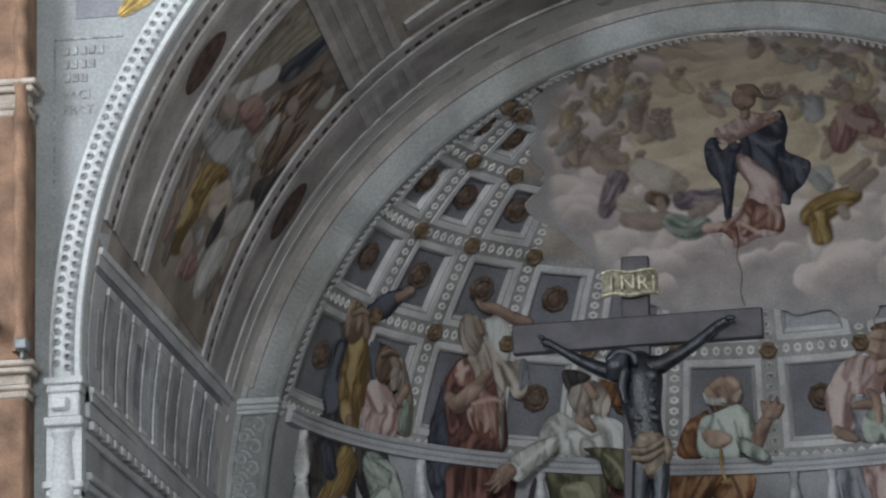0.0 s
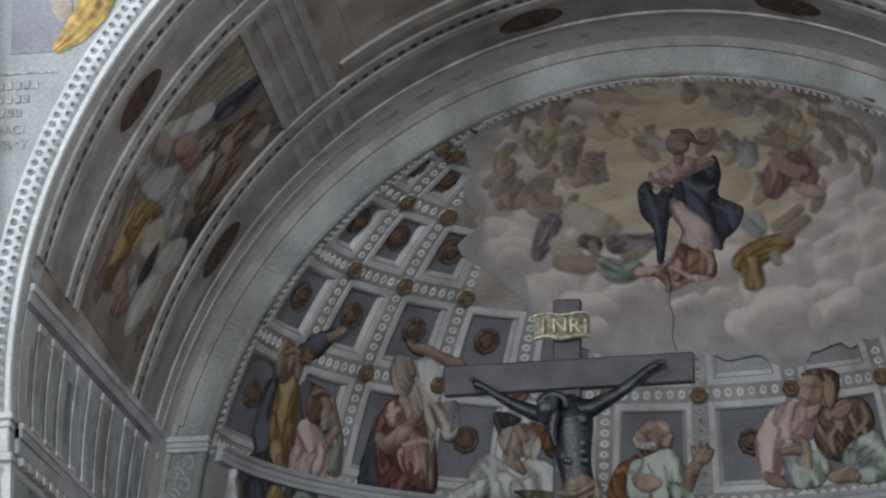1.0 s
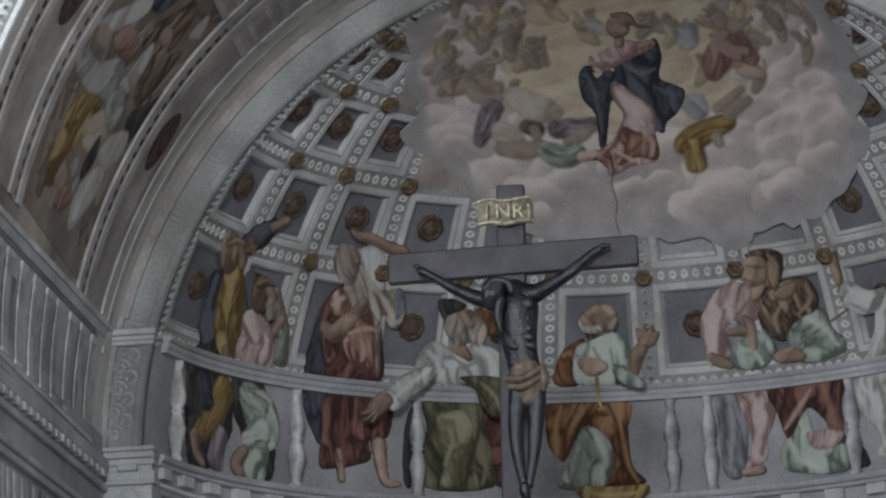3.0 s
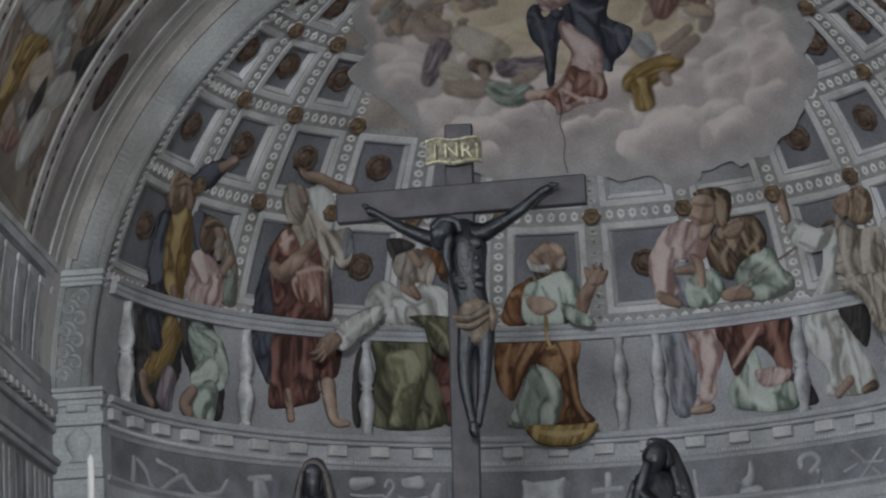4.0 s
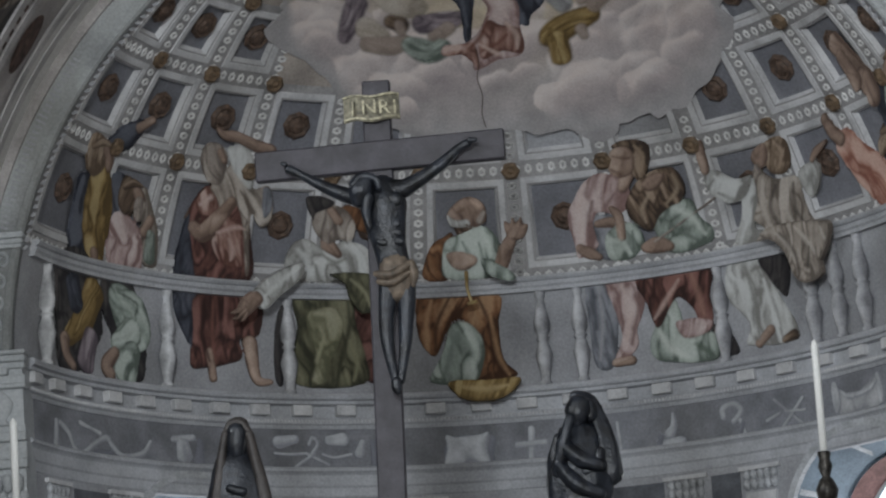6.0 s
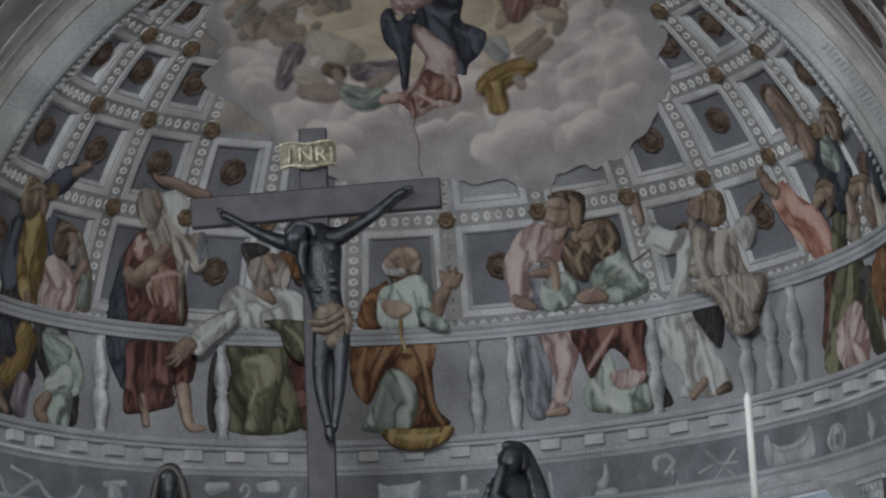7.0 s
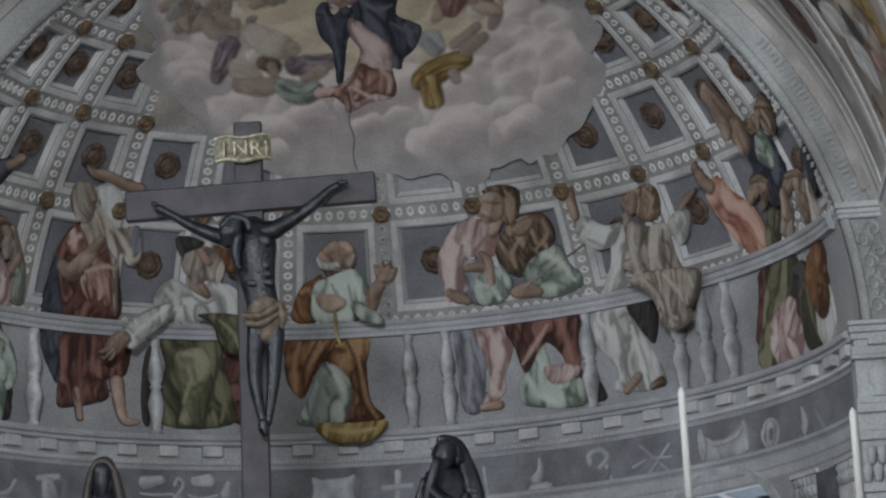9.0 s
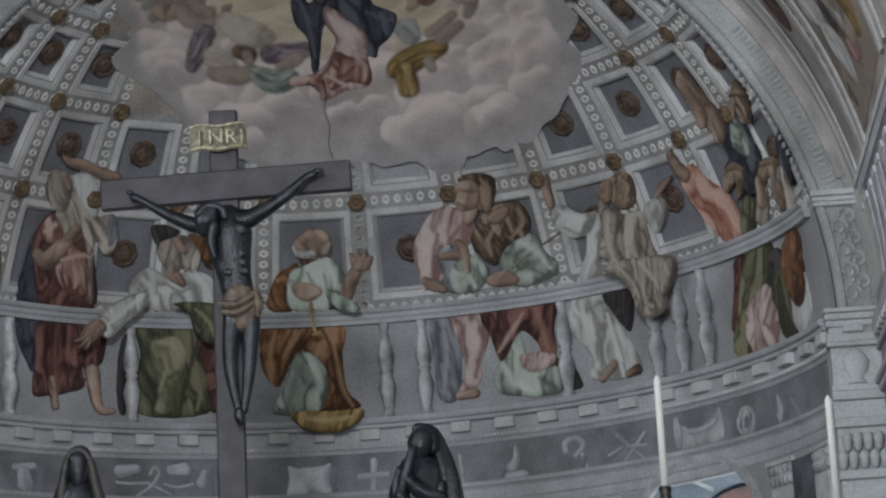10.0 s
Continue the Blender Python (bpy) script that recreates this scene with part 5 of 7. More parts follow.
fg.fill(C_RED, 0, (16.3, 13.9), (26.0, 13.5), (25.7, 10.0), (25.6, 6.9), (23.7, 6.1), (23.4, 8.3), (21.6, 10.4), (20.3, 9.7), (18.0, 6.8), (16.9, 10.1))
fg.fill(C_PINK, 0, (20.6, 7.3), (23.3, 7.4), (25.6, 6.7), (24.7, 5.4), (22.0, 5.0), (20.9, 5.8))
fg.fill(C_GREEN, 0, (20.0, 21.5), (22.7, 22.4), (25.7, 22.5), (26.5, 20.2), (27.9, 18.4), (27.4, 16.7), (21.8, 16.0), (19.9, 18.3))
fg.fill(C_GREEN, 0, (12.6, 19.3), (14.4, 20.7), (16.7, 20.6), (17.9, 18.2), (15.8, 16.2), (12.8, 16.5))
fg.fill(C_HAIR, 0, (16.7, 24.0), (18.7, 26.0), (21.5, 27.0), (24.3, 26.9), (25.4, 24.5), (24.5, 22.5), (22.6, 22.0), (20.7, 21.0), (19.2, 19.4), (17.0, 20.7), (16.2, 22.5))
fg.fill(C_SKIN, 0, (19.1, 25.4), (21.1, 26.7), (22.9, 26.2), (21.6, 24.8), (19.9, 24.5))
fg.stroke(C_SKIN, 0, (14.1, 23.0, 0.027), (14.9, 21.7, 0.051), (14.9, 19.1, 0.043))
fg.fill(C_SKIN, 0, (17.5, 17.7), (19.8, 18.5), (22.0, 17.4), (21.4, 16.4), (17.9, 16.6))
fg.stroke(C_GREYB, 0, (19.4, 17.9, 0.012), (24.5, 20.1, 0.012), (29.8, 22.2, 0.012))
fg.touch((0.6, 0.65, 0.6), 0, (23.4, 21.6, 0.027), (25.3, 20.3, 0.051), (26.8, 17.8, 0.023))
fg.touch((0.15, 0.18, 0.155), 0, (21.6, 20.4, 0.016), (23.5, 18.5, 0.031), (25.6, 17.2, 0.019))
fg.touch((0.58, 0.63, 0.58), 0, (13.4, 19.0, 0.024), (15.0, 18.1, 0.043), (15.8, 16.8, 0.020))
fg.touch((0.14, 0.17, 0.15), 0, (16.5, 19.7, 0.016), (16.3, 17.4, 0.031))
fg.touch((0.34, 0.19, 0.15), 0, (23.6, 13.1, 0.023), (24.2, 10.2, 0.047), (24.6, 7.6, 0.023))
fg.touch((0.55, 0.4, 0.35), 0, (21.7, 12.6, 0.020), (19.2, 9.8, 0.035), (17.6, 8.0, 0.016))
fg.touch((0.04, 0.015, 0.012), 0, (22.7, 13.0, 0.016), (22.8, 9.9, 0.031), (23.6, 7.7, 0.016))
fg.touch((0.04, 0.015, 0.012), 0, (17.4, 13.1, 0.020), (18.4, 10.4, 0.031))
fg.touch((0.62, 0.66, 0.61), 0, (18.2, 6.4, 0.031), (19.3, 4.2, 0.059), (21.7, 2.7, 0.027))
fg.touch((0.11, 0.14, 0.11), 0, (22.9, 4.2, 0.023), (24.5, 3.0, 0.043))
fg.touch((0.4, 0.31, 0.23), 0, (20.1, 24.2, 0.016), (18.5, 22.3, 0.035), (18.7, 20.5, 0.016))
fg.touch((0.36, 0.28, 0.2), 0, (24.0, 26.1, 0.016), (24.3, 24.2, 0.035), (22.3, 22.6, 0.016))
fg.touch((0.06, 0.04, 0.028), 0, (21.7, 24.3, 0.016), (20.3, 22.4, 0.031))
fg.done("painted_figure", "fresco shape in pale green robe holding a long blade", "fresco figure")
fg = Fresco(on_dome_h)
fg.fill(C_WHITE, 0, (29.6, 13.9), (33.9, 13.4), (34.9, 10.6), (36.3, 7.3), (37.9, 3.5), (35.5, 2.3), (31.9, 2.6), (30.1, 3.1), (30.8, 5.6), (28.1, 9.6))
fg.fill(C_DARK, 0, (33.8, 13.4), (38.2, 12.9), (37.1, 8.2), (35.9, 8.8), (34.5, 11.2))
fg.fill(C_WHITE, 0, (34.2, 23.1), (37.0, 23.1), (35.7, 19.7), (34.3, 17.3), (36.0, 16.5), (34.5, 15.3), (30.9, 15.8), (32.9, 19.2))
fg.fill(C_WHITE, 0, (28.8, 25.1), (30.6, 25.6), (33.2, 23.8), (36.0, 23.8), (34.4, 21.5), (31.5, 21.0), (29.0, 22.8))
fg.fill(C_WHITE, 0, (43.9, 22.6), (46.4, 23.5), (47.9, 22.6), (46.2, 20.0), (44.7, 19.2), (43.8, 20.7))
fg.stroke(C_SKIN, 0, (29.3, 25.8, 0.050), (29.3, 27.6, 0.054), (29.6, 29.3, 0.035))
fg.stroke(C_SKIN, 0, (47.1, 23.7, 0.034), (48.4, 24.5, 0.045), (50.5, 25.2, 0.023))
fg.fill(C_BEIGE, 0, (36.8, 24.5), (39.5, 22.7), (43.5, 22.2), (43.4, 19.3), (43.9, 16.6), (45.8, 15.7), (44.9, 13.6), (35.5, 15.3), (34.1, 15.6), (35.7, 16.9), (34.5, 18.3), (36.0, 20.7))
fg.fill(C_HAIRL, 0, (39.0, 26.9), (42.0, 27.8), (43.9, 26.9), (43.5, 24.5), (41.9, 23.1), (39.7, 23.3), (38.9, 24.8))
fg.fill(C_SKIN, 0, (36.9, 25.8), (38.3, 27.1), (40.2, 27.3), (39.7, 25.3), (38.1, 24.4))
fg.stroke(C_GREYB, 0, (37.4, 24.7, 0.031), (37.5, 24.0, 0.035))
fg.stroke(C_SKIN, 0, (31.9, 2.8, 0.043), (33.8, 4.2, 0.054))
fg.stroke(C_HAIR, 0, (37.3, 3.1, 0.054), (35.8, 2.7, 0.038))
fg.fill(C_BEIGE, 0.235, (36.9, 16.3), (39.8, 17.1), (46.6, 16.4), (49.2, 15.5), (48.3, 13.4), (46.1, 11.3), (45.6, 12.4), (45.8, 9.4), (42.7, 8.8), (41.0, 10.2), (40.5, 12.7), (39.1, 14.9))
fg.touch((0.09, 0.075, 0.065), 0, (39.5, 21.9, 0.019), (37.6, 19.4, 0.035), (38.4, 16.1, 0.019))
fg.touch((0.09, 0.075, 0.065), 0, (42.5, 21.6, 0.019), (41.5, 18.6, 0.034), (42.7, 15.3, 0.019))
fg.touch((0.55, 0.5, 0.45), 0, (37.6, 22.8, 0.019), (36.4, 19.6, 0.035), (37.1, 16.3, 0.019))
fg.touch((0.55, 0.5, 0.45), 0, (41.0, 22.1, 0.019), (39.9, 18.9, 0.038), (40.9, 15.7, 0.019))
fg.touch((0.09, 0.075, 0.065), 0.235, (40.2, 16.0, 0.015), (42.0, 12.8, 0.034), (41.9, 9.8, 0.015))
fg.touch((0.55, 0.5, 0.45), 0.235, (43.1, 16.3, 0.019), (44.8, 13.8, 0.038), (45.7, 11.8, 0.015))
fg.touch((0.5, 0.45, 0.4), 0.235, (39.5, 16.2, 0.015), (41.1, 14.0, 0.034), (41.7, 11.7, 0.015))
fg.touch((0.08, 0.07, 0.06), 0.235, (44.7, 13.3, 0.015), (43.7, 10.8, 0.034))
fg.touch((0.55, 0.5, 0.45), 0.235, (47.5, 15.4, 0.015), (47.8, 13.8, 0.030))
fg.touch((0.25, 0.245, 0.23), 0, (31.5, 12.7, 0.019), (32.1, 8.0, 0.035), (32.0, 3.4, 0.019))
fg.touch((0.25, 0.245, 0.23), 0, (33.4, 11.9, 0.015), (34.9, 7.0, 0.031), (35.5, 2.9, 0.019))
fg.touch((0.7, 0.71, 0.7), 0, (30.3, 12.9, 0.023), (30.5, 8.7, 0.050), (31.2, 4.1, 0.023))
fg.touch((0.7, 0.71, 0.7), 0, (33.9, 10.7, 0.019), (34.3, 7.6, 0.039), (35.1, 4.5, 0.019))
fg.touch((0.68, 0.69, 0.68), 0, (30.3, 24.8, 0.019), (32.3, 23.2, 0.043), (34.2, 23.1, 0.019))
fg.touch((0.27, 0.265, 0.25), 0, (30.2, 22.6, 0.015), (32.3, 21.3, 0.031))
fg.touch((0.42, 0.32, 0.24), 0, (41.7, 27.3, 0.015), (42.4, 25.8, 0.034), (41.1, 23.9, 0.015))
fg.done("painted_figure", "fresco shape in white tunic with a grey-beige mantle", "fresco figure")
fg = Fresco(on_dome_h)
fg.stroke(C_NAVY, 0, (67.9, 25.1, 0.272), (68.4, 21.9, 0.242))
fg.stroke(C_NAVY, 0, (66.4, 27.2, 0.134), (67.9, 25.1, 0.202))
fg.stroke(C_NAVY, 0, (80.4, 21.8, 0.178), (77.8, 19.5, 0.133))
fg.stroke(C_SKIN, 0, (63.9, 35.9, 0.104), (64.6, 32.8, 0.102), (65.5, 29.8, 0.139))
fg.stroke(C_SKIN, 0, (63.3, 34.1, 0.074), (63.3, 30.3, 0.103))
fg.stroke(C_SKIN, 0, (66, 30.1, 0.109), (65.3, 28, 0.136))
fg.stroke(C_HAIR, 0, (75.8, 29.8, 0.196), (75.6, 28.6, 0.138), (74.7, 27.8, 0.048))
fg.stroke(C_SKIN, 0, (73.8, 30.2, 0.059), (71.9, 29.6, 0.063), (71.1, 29, 0.047))
fg.stroke(C_HAIR, 0, (78.4, 29.6, 0.026), (76.4, 30.7, 0.037), (73.4, 31, 0.015))
fg.stroke(C_GREEN, 0, (69.3, 26.9, 0.165), (70, 25, 0.11))
fg.stroke(C_SALMON, 0, (54.1, 24.6, 0.131), (55.9, 21.3, 0.168), (57.9, 18.7, 0.195), (58.9, 15.9, 0.141))
fg.stroke(C_SKIN, 0, (52.5, 27.9, 0.052), (52.8, 26.2, 0.067), (53.9, 24.9, 0.069))
fg.stroke(C_OLIVE, 0, (64.3, 18.5, 0.126), (62.1, 16.1, 0.126))
fg.stroke(C_HAIRL, 0, (63.5, 22.9, 0.09), (61.7, 22.2, 0.078), (60.8, 21.5, 0.039))
fg.stroke(C_SKIN, 0, (64.8, 22.5, 0.097), (64.5, 21.6, 0.08), (63.8, 21, 0.043))
fg.stroke(C_HAIR, 0, (64.1, 21.1, 0.057), (63.4, 20.6, 0.06), (62.3, 19.8, 0.014))
fg.stroke(C_HAIRL, 0, (62.7, 23.6, 0.024), (65, 23.5, 0.036), (66.3, 22.7, 0.016))
fg.stroke(C_HAIRL, 0, (72.4, 21.4, 0.087), (70.1, 20.8, 0.075), (69, 20.2, 0.038))
fg.stroke(C_SKIN, 0, (74, 20.8, 0.116), (73.6, 20, 0.08), (72.7, 19.4, 0.041))
fg.stroke(C_GREYB, 0, (73.1, 19.6, 0.054), (72.1, 19.1, 0.057), (70.8, 18.3, 0.014))
fg.stroke(C_HAIRL, 0, (71.3, 22.1, 0.023), (74.2, 21.8, 0.035), (75.9, 20.9, 0.015))
fg.stroke(C_BEIGE, 0, (68.7, 19.2, 0.111), (66.3, 16.4, 0.133))
fg.stroke(C_SKIN, 0, (68.9, 20.4, 0.08), (67.7, 18.1, 0.096))
fg.stroke(C_BEIGE, 0, (75.3, 18.8, 0.17), (74.9, 16.4, 0.17))
fg.stroke(C_SKIN, 0, (73.1, 18.1, 0.123), (73, 16.9, 0.102))
fg.done("painted_figure", "fresco shapes in salmon and blue at the end of the rail", "fresco figure")
fg = Fresco(on_dome_h)
fg.stroke(C_RED, 0, (58.5, 12.2, 0.127), (57.3, 8.3, 0.148), (55.6, 5, 0.119))
fg.stroke(C_OLIVE, 0, (63.6, 12.3, 0.227), (60.6, 9.3, 0.266), (58.6, 6, 0.212), (56.4, 2.7, 0.207))
fg.stroke(C_PINK, 0, (62, 6.9, 0.172), (60.4, 4.4, 0.279), (61.4, 2.2, 0.151))
fg.stroke(C_DARK, 0, (66.3, 10.9, 0.156), (66.1, 6.9, 0.187))
fg.stroke(C_OLIVE, 0, (66.8, 8.4, 0.159), (66.5, 4.4, 0.178), (67.2, 2.2, 0.098))
fg.stroke(C_PALE, 0, (70.7, 6.7, 0.204), (70.4, 3.5, 0.204))
fg.stroke(C_ORANGE, 0, (72.5, 12, 0.139), (70.3, 9.6, 0.235), (70.7, 6.7, 0.183))
fg.done("painted_figure", "fresco drapery in olive, pink and orange behind the balustrade", "fresco figure")
fg = Fresco(on_dome_h)
fg.fill(C_NAVY, 0, (-10.5, 59.7), (-8.2, 61.1), (-6.1, 58.9), (-2.8, 60.3), (-0.8, 57.6), (-3.1, 54.4), (-4.2, 48.7), (-5.5, 48.1), (-6.4, 53.0), (-9.3, 55.8))
fg.fill(C_NAVY, 0, (-1.7, 61.9), (5.7, 62.8), (10.7, 65.2), (11.2, 62.0), (8.9, 58.3), (11.4, 56.9), (13.6, 55.6), (11.3, 52.7), (8.0, 51.0), (7.1, 49.5), (5.4, 50.3), (5.4, 54.0), (2.7, 55.5), (-0.5, 57.8))
fg.fill(C_PINK, 0, (-7.9, 62.8), (-2.8, 63.7), (3.8, 64.8), (9.9, 64.8), (9.8, 63.6), (3.1, 62.0), (-5.0, 59.8), (-7.7, 61.1))
fg.fill(C_PINK, 0, (-2.7, 58.0), (-0.4, 57.7), (2.7, 55.6), (5.8, 53.3), (5.4, 49.8), (5.0, 45.6), (0.3, 44.9), (-3.9, 43.6), (-4.5, 46.0), (-9.5, 46.0), (-9.2, 47.5), (-4.9, 47.8), (-2.1, 50.1), (-0.6, 52.9), (-2.3, 55.1))
fg.fill(C_ROSE, 0, (-0.9, 50.9), (1.8, 50.0), (5.3, 49.1), (5.0, 45.6), (1.3, 46.2), (-2.2, 45.1), (-2.9, 47.3))
fg.fill(C_ROSE, 0, (-9.6, 47.2), (-6.1, 47.6), (-3.6, 47.4), (-3.2, 44.0), (-4.3, 44.8), (-6.1, 46.0), (-9.1, 46.0))
fg.stroke(C_SKIN, 0, (-1.7, 62.5, 0.034), (3.5, 63.7, 0.043), (8.3, 64.2, 0.034))
fg.fill(C_PINK, 0, (-6.5, 62.6), (-2.8, 64.2), (-0.5, 65.4), (2.9, 65.3), (5.6, 64.3), (3.1, 62.3), (-1.8, 60.9), (-5.3, 60.4))
fg.stroke(C_SKIN, 0, (0.6, 67.1, 0.05), (0.4, 64.6, 0.05))
fg.fill(C_SKIN, 0, (-2.6, 69.3), (1.4, 70.5), (4.9, 69.4), (3.6, 66.6), (-0.5, 65.8), (-3.1, 67.2))
fg.stroke(C_HAIRL, 0, (-0.6, 70.3, 0.030), (3.9, 70.0, 0.047), (6.7, 67.9, 0.026), (10.8, 67.3, 0.013))
fg.touch((0.15, 0.16, 0.19), 0, (1.1, 61.0, 0.022), (4.6, 59.3, 0.043), (8.2, 59.8, 0.022))
fg.touch((0.015, 0.017, 0.025), 0, (2.5, 59.4, 0.022), (5.9, 56.2, 0.039), (6.7, 51.8, 0.022))
fg.touch((0.13, 0.14, 0.17), 0, (7.1, 56.9, 0.017), (10.0, 55.5, 0.035), (12.4, 55.0, 0.017))
fg.touch((0.13, 0.14, 0.17), 0, (-8.6, 59.7, 0.017), (-6.3, 55.9, 0.035), (-4.9, 50.2, 0.018))
fg.touch((0.68, 0.58, 0.55), 0, (-1.0, 56.5, 0.026), (1.5, 53.8, 0.057), (2.9, 51.3, 0.026))
fg.touch((0.16, 0.07, 0.05), 0, (2.5, 48.5, 0.022), (0.6, 47.3, 0.035), (-2.3, 46.4, 0.022))
fg.touch((0.16, 0.07, 0.05), 0, (-0.7, 51.5, 0.017), (-2.3, 48.7, 0.035), (-4.9, 46.8, 0.018))
fg.touch((0.6, 0.46, 0.4), 0, (-2.8, 47.4, 0.018), (0.4, 45.8, 0.031))
fg.touch((0.6, 0.46, 0.4), 0, (2.7, 50.3, 0.022), (4.4, 48.5, 0.039), (4.1, 46.3, 0.018))
fg.done("painted_figure", "central fresco shape in dark blue mantle and rose dress", "fresco figure")
fg = Fresco(on_drum_h)
# darker grey outline, shifted right and down, paints the cushion's cast shade
fg.fill(C_SLAB, 0, (-10.4, 7.23), (-4.8, 7.25), (-4.7, 7.06), (-5.1, 6.92), (-10.6, 6.93))
fg.fill(C_LITE, 0, (-10.8, 7.27), (-9.3, 7.25), (-6.7, 7.26), (-5.2, 7.28), (-5.5, 7.11), (-5.3, 6.97), (-6.9, 6.99), (-9.5, 6.98), (-11.2, 6.97), (-10.7, 7.13))
fg.done("cushion_relief", "pale grey relief of a cushion on the frieze", "relief")
fg = Fresco(on_drum_h)
fg.stroke(C_LITE, 0, (0.3, 7.28, 0.035), (0.1, 6.98, 0.031))
fg.stroke(C_LITE, 0, (-1.6, 7.13, 0.031), (2, 7.14, 0.031))
fg.done("cross_relief", "pale grey relief of a small cross on the frieze", "relief")
fg = Fresco(on_drum_h)
fg.stroke(C_LITE, 0, (8.8, 7.26, 0.022), (8.9, 6.97, 0.022))
fg.stroke(C_MIDG, 0, (9.9, 7.25, 0.066), (10, 6.98, 0.066))
fg.stroke(C_LITE, 0, (11.5, 7.26, 0.018), (11.8, 6.98, 0.018))
fg.done("book_relief", "pale grey relief of a book on the frieze", "relief")
fg = Fresco(on_drum_h)
fg.stroke(C_LITE, 0, (19, 7.28, 0.018), (19, 7.16, 0.037), (18.4, 7.09, 0.055))
fg.stroke(C_LITE, 0, (17.1, 6.99, 0.044), (19.8, 6.99, 0.065))
fg.stroke(C_SLAB, 0, (17.2, 7.07, 0.032), (16.7, 6.96, 0.032))
fg.done("vase_relief", "pale grey relief of a vase on the frieze", "relief")
fg = Fresco(on_drum_h)
fg.stroke(C_LITE, 0, (25.9, 7.18, 0.033), (26, 7.26, 0.037), (27.5, 7.29, 0.034), (28.5, 7.21, 0.034), (27.3, 7.12, 0.028))
fg.stroke(C_LITE, 0, (28.3, 7.12, 0.023), (29, 6.94, 0.019))
fg.stroke(C_SLAB, 0, (28.6, 7.09, 0.024), (28.3, 7.01, 0.024))
fg.done("crozier_relief", "pale grey relief of a crozier on the frieze", "relief")
fg = Fresco(on_drum_h)
fg.stroke(C_LITE, 0, (33.4, 7.26, 0.017), (38, 6.94, 0.018))
fg.stroke(C_LITE, 0, (37.7, 7.23, 0.02), (33.6, 6.92, 0.019))
fg.stroke(C_LITE, 0, (32.1, 7.07, 0.018), (34.1, 7.12, 0.018))
fg.stroke(C_LITE, 0, (34.9, 7.13, 0.015), (38, 7.11, 0.015))
fg.done("staffs_relief", "pale grey relief of crossed staffs on the frieze", "relief")
fg = Fresco(on_drum_h)
fg.fill(C_SLAB, 0, (42.9, 7.23), (43.7, 7.23), (43.4, 6.99), (42.5, 6.98))
fg.fill(C_MIDG, 0, (43.0, 7.26), (44.5, 7.19), (47.3, 7.18), (50.3, 7.26), (50.8, 7.03), (49.3, 6.99), (47.0, 6.99), (44.9, 6.99), (43.2, 7.00))
fg.fill(C_LITE, 0, (42.4, 7.29), (43.2, 7.29), (43.8, 7.10), (43.1, 6.99), (42.5, 7.04))
fg.fill(C_LITE, 0, (50.0, 7.29), (50.9, 7.28), (51.4, 7.09), (50.8, 7.01), (50.3, 7.06))
fg.fill(C_LITE, 0, (43.3, 7.26), (45.1, 7.17), (48.0, 7.17), (50.1, 7.24), (49.5, 7.17), (47.2, 7.12), (44.7, 7.13))
fg.done("cloth_relief", "pale grey relief of a draped cloth on the frieze", "relief")
fg = Fresco(on_drum_h)
fg.stroke(C_LITE, 0, (54, 7.13, 0.025), (54.6, 7.22, 0.02), (55.9, 7.24, 0.016), (56.8, 7.18, 0.022), (56.9, 7.07, 0.028), (56, 6.98, 0.019), (54.9, 6.98, 0.017), (53.9, 7.06, 0.021), (53.9, 7.14, 0.026))
fg.stroke(C_MIDG, 0, (55.5, 7.17, 0.068), (55.3, 7.04, 0.067))
fg.stroke(C_SLAB, 0, (55.5, 7.13, 0.034), (55.4, 7.08, 0.034))
fg.done("wheel_relief", "pale grey relief of a wheel on the frieze", "relief")
fg = Fresco(on_drum_h)
fg.stroke(C_LITE, 0, (62.5, 7.25, 0.025), (63, 7.12, 0.055), (62.2, 7, 0.049))
fg.stroke(C_SLAB, 0, (61.6, 7.08, 0.023), (62.4, 6.95, 0.023))
fg.stroke(C_LITE, 0, (65.7, 7.18, 0.015), (66.9, 7.06, 0.017), (68.4, 6.95, 0.016), (69.5, 7, 0.015))
fg.done("fish_relief", "pale grey relief of fish and hook on the frieze", "relief")
fg = Fresco(on_drum_h)
fg.stroke(C_LITE, 0, (-33.4, 7.23, 0.065), (-31, 7.26, 0.043))
fg.stroke(C_LITE, 0, (-26.3, 7.25, 0.052), (-24.4, 7.26, 0.065))
fg.stroke(C_LITE, 0, (-33.9, 7.12, 0.013), (-31.9, 7.11, 0.015), (-29.5, 7.12, 0.015))
fg.stroke(C_LITE, 0, (-29.5, 7.12, 0.018), (-26.5, 7.01, 0.016))
fg.stroke(C_LITE, 0, (-28.4, 7.12, 0.017), (-31.2, 6.98, 0.015))
fg.stroke(C_LITE, 0, (-29.1, 7.21, 0.018), (-28.5, 7.28, 0.017), (-27.9, 7.21, 0.018), (-28.7, 7.12, 0.018))
fg.stroke(C_LITE, 0, (-27.2, 7.11, 0.016), (-25.7, 7.08, 0.015), (-23.4, 7.11, 0.015))
fg.done("sprays_relief", "pale grey relief of palm sprays tied with ribbon on the frieze", "relief")
fg = Fresco(on_drum_h)
fg.stroke(C_LITE, 0, (-21.8, 7.23, 0.031), (-22.3, 7.12, 0.053))
fg.stroke(C_SLAB, 0, (-20.4, 7.23, 0.031), (-20.3, 7, 0.031))
fg.done("mitre_relief", "pale grey relief of a mitre on the frieze", "relief")
fg = Fresco(on_drum_h)
fg.stroke(C_LITE, 0, (-49.1, 7.21, 0.034), (-45.9, 7.24, 0.034))
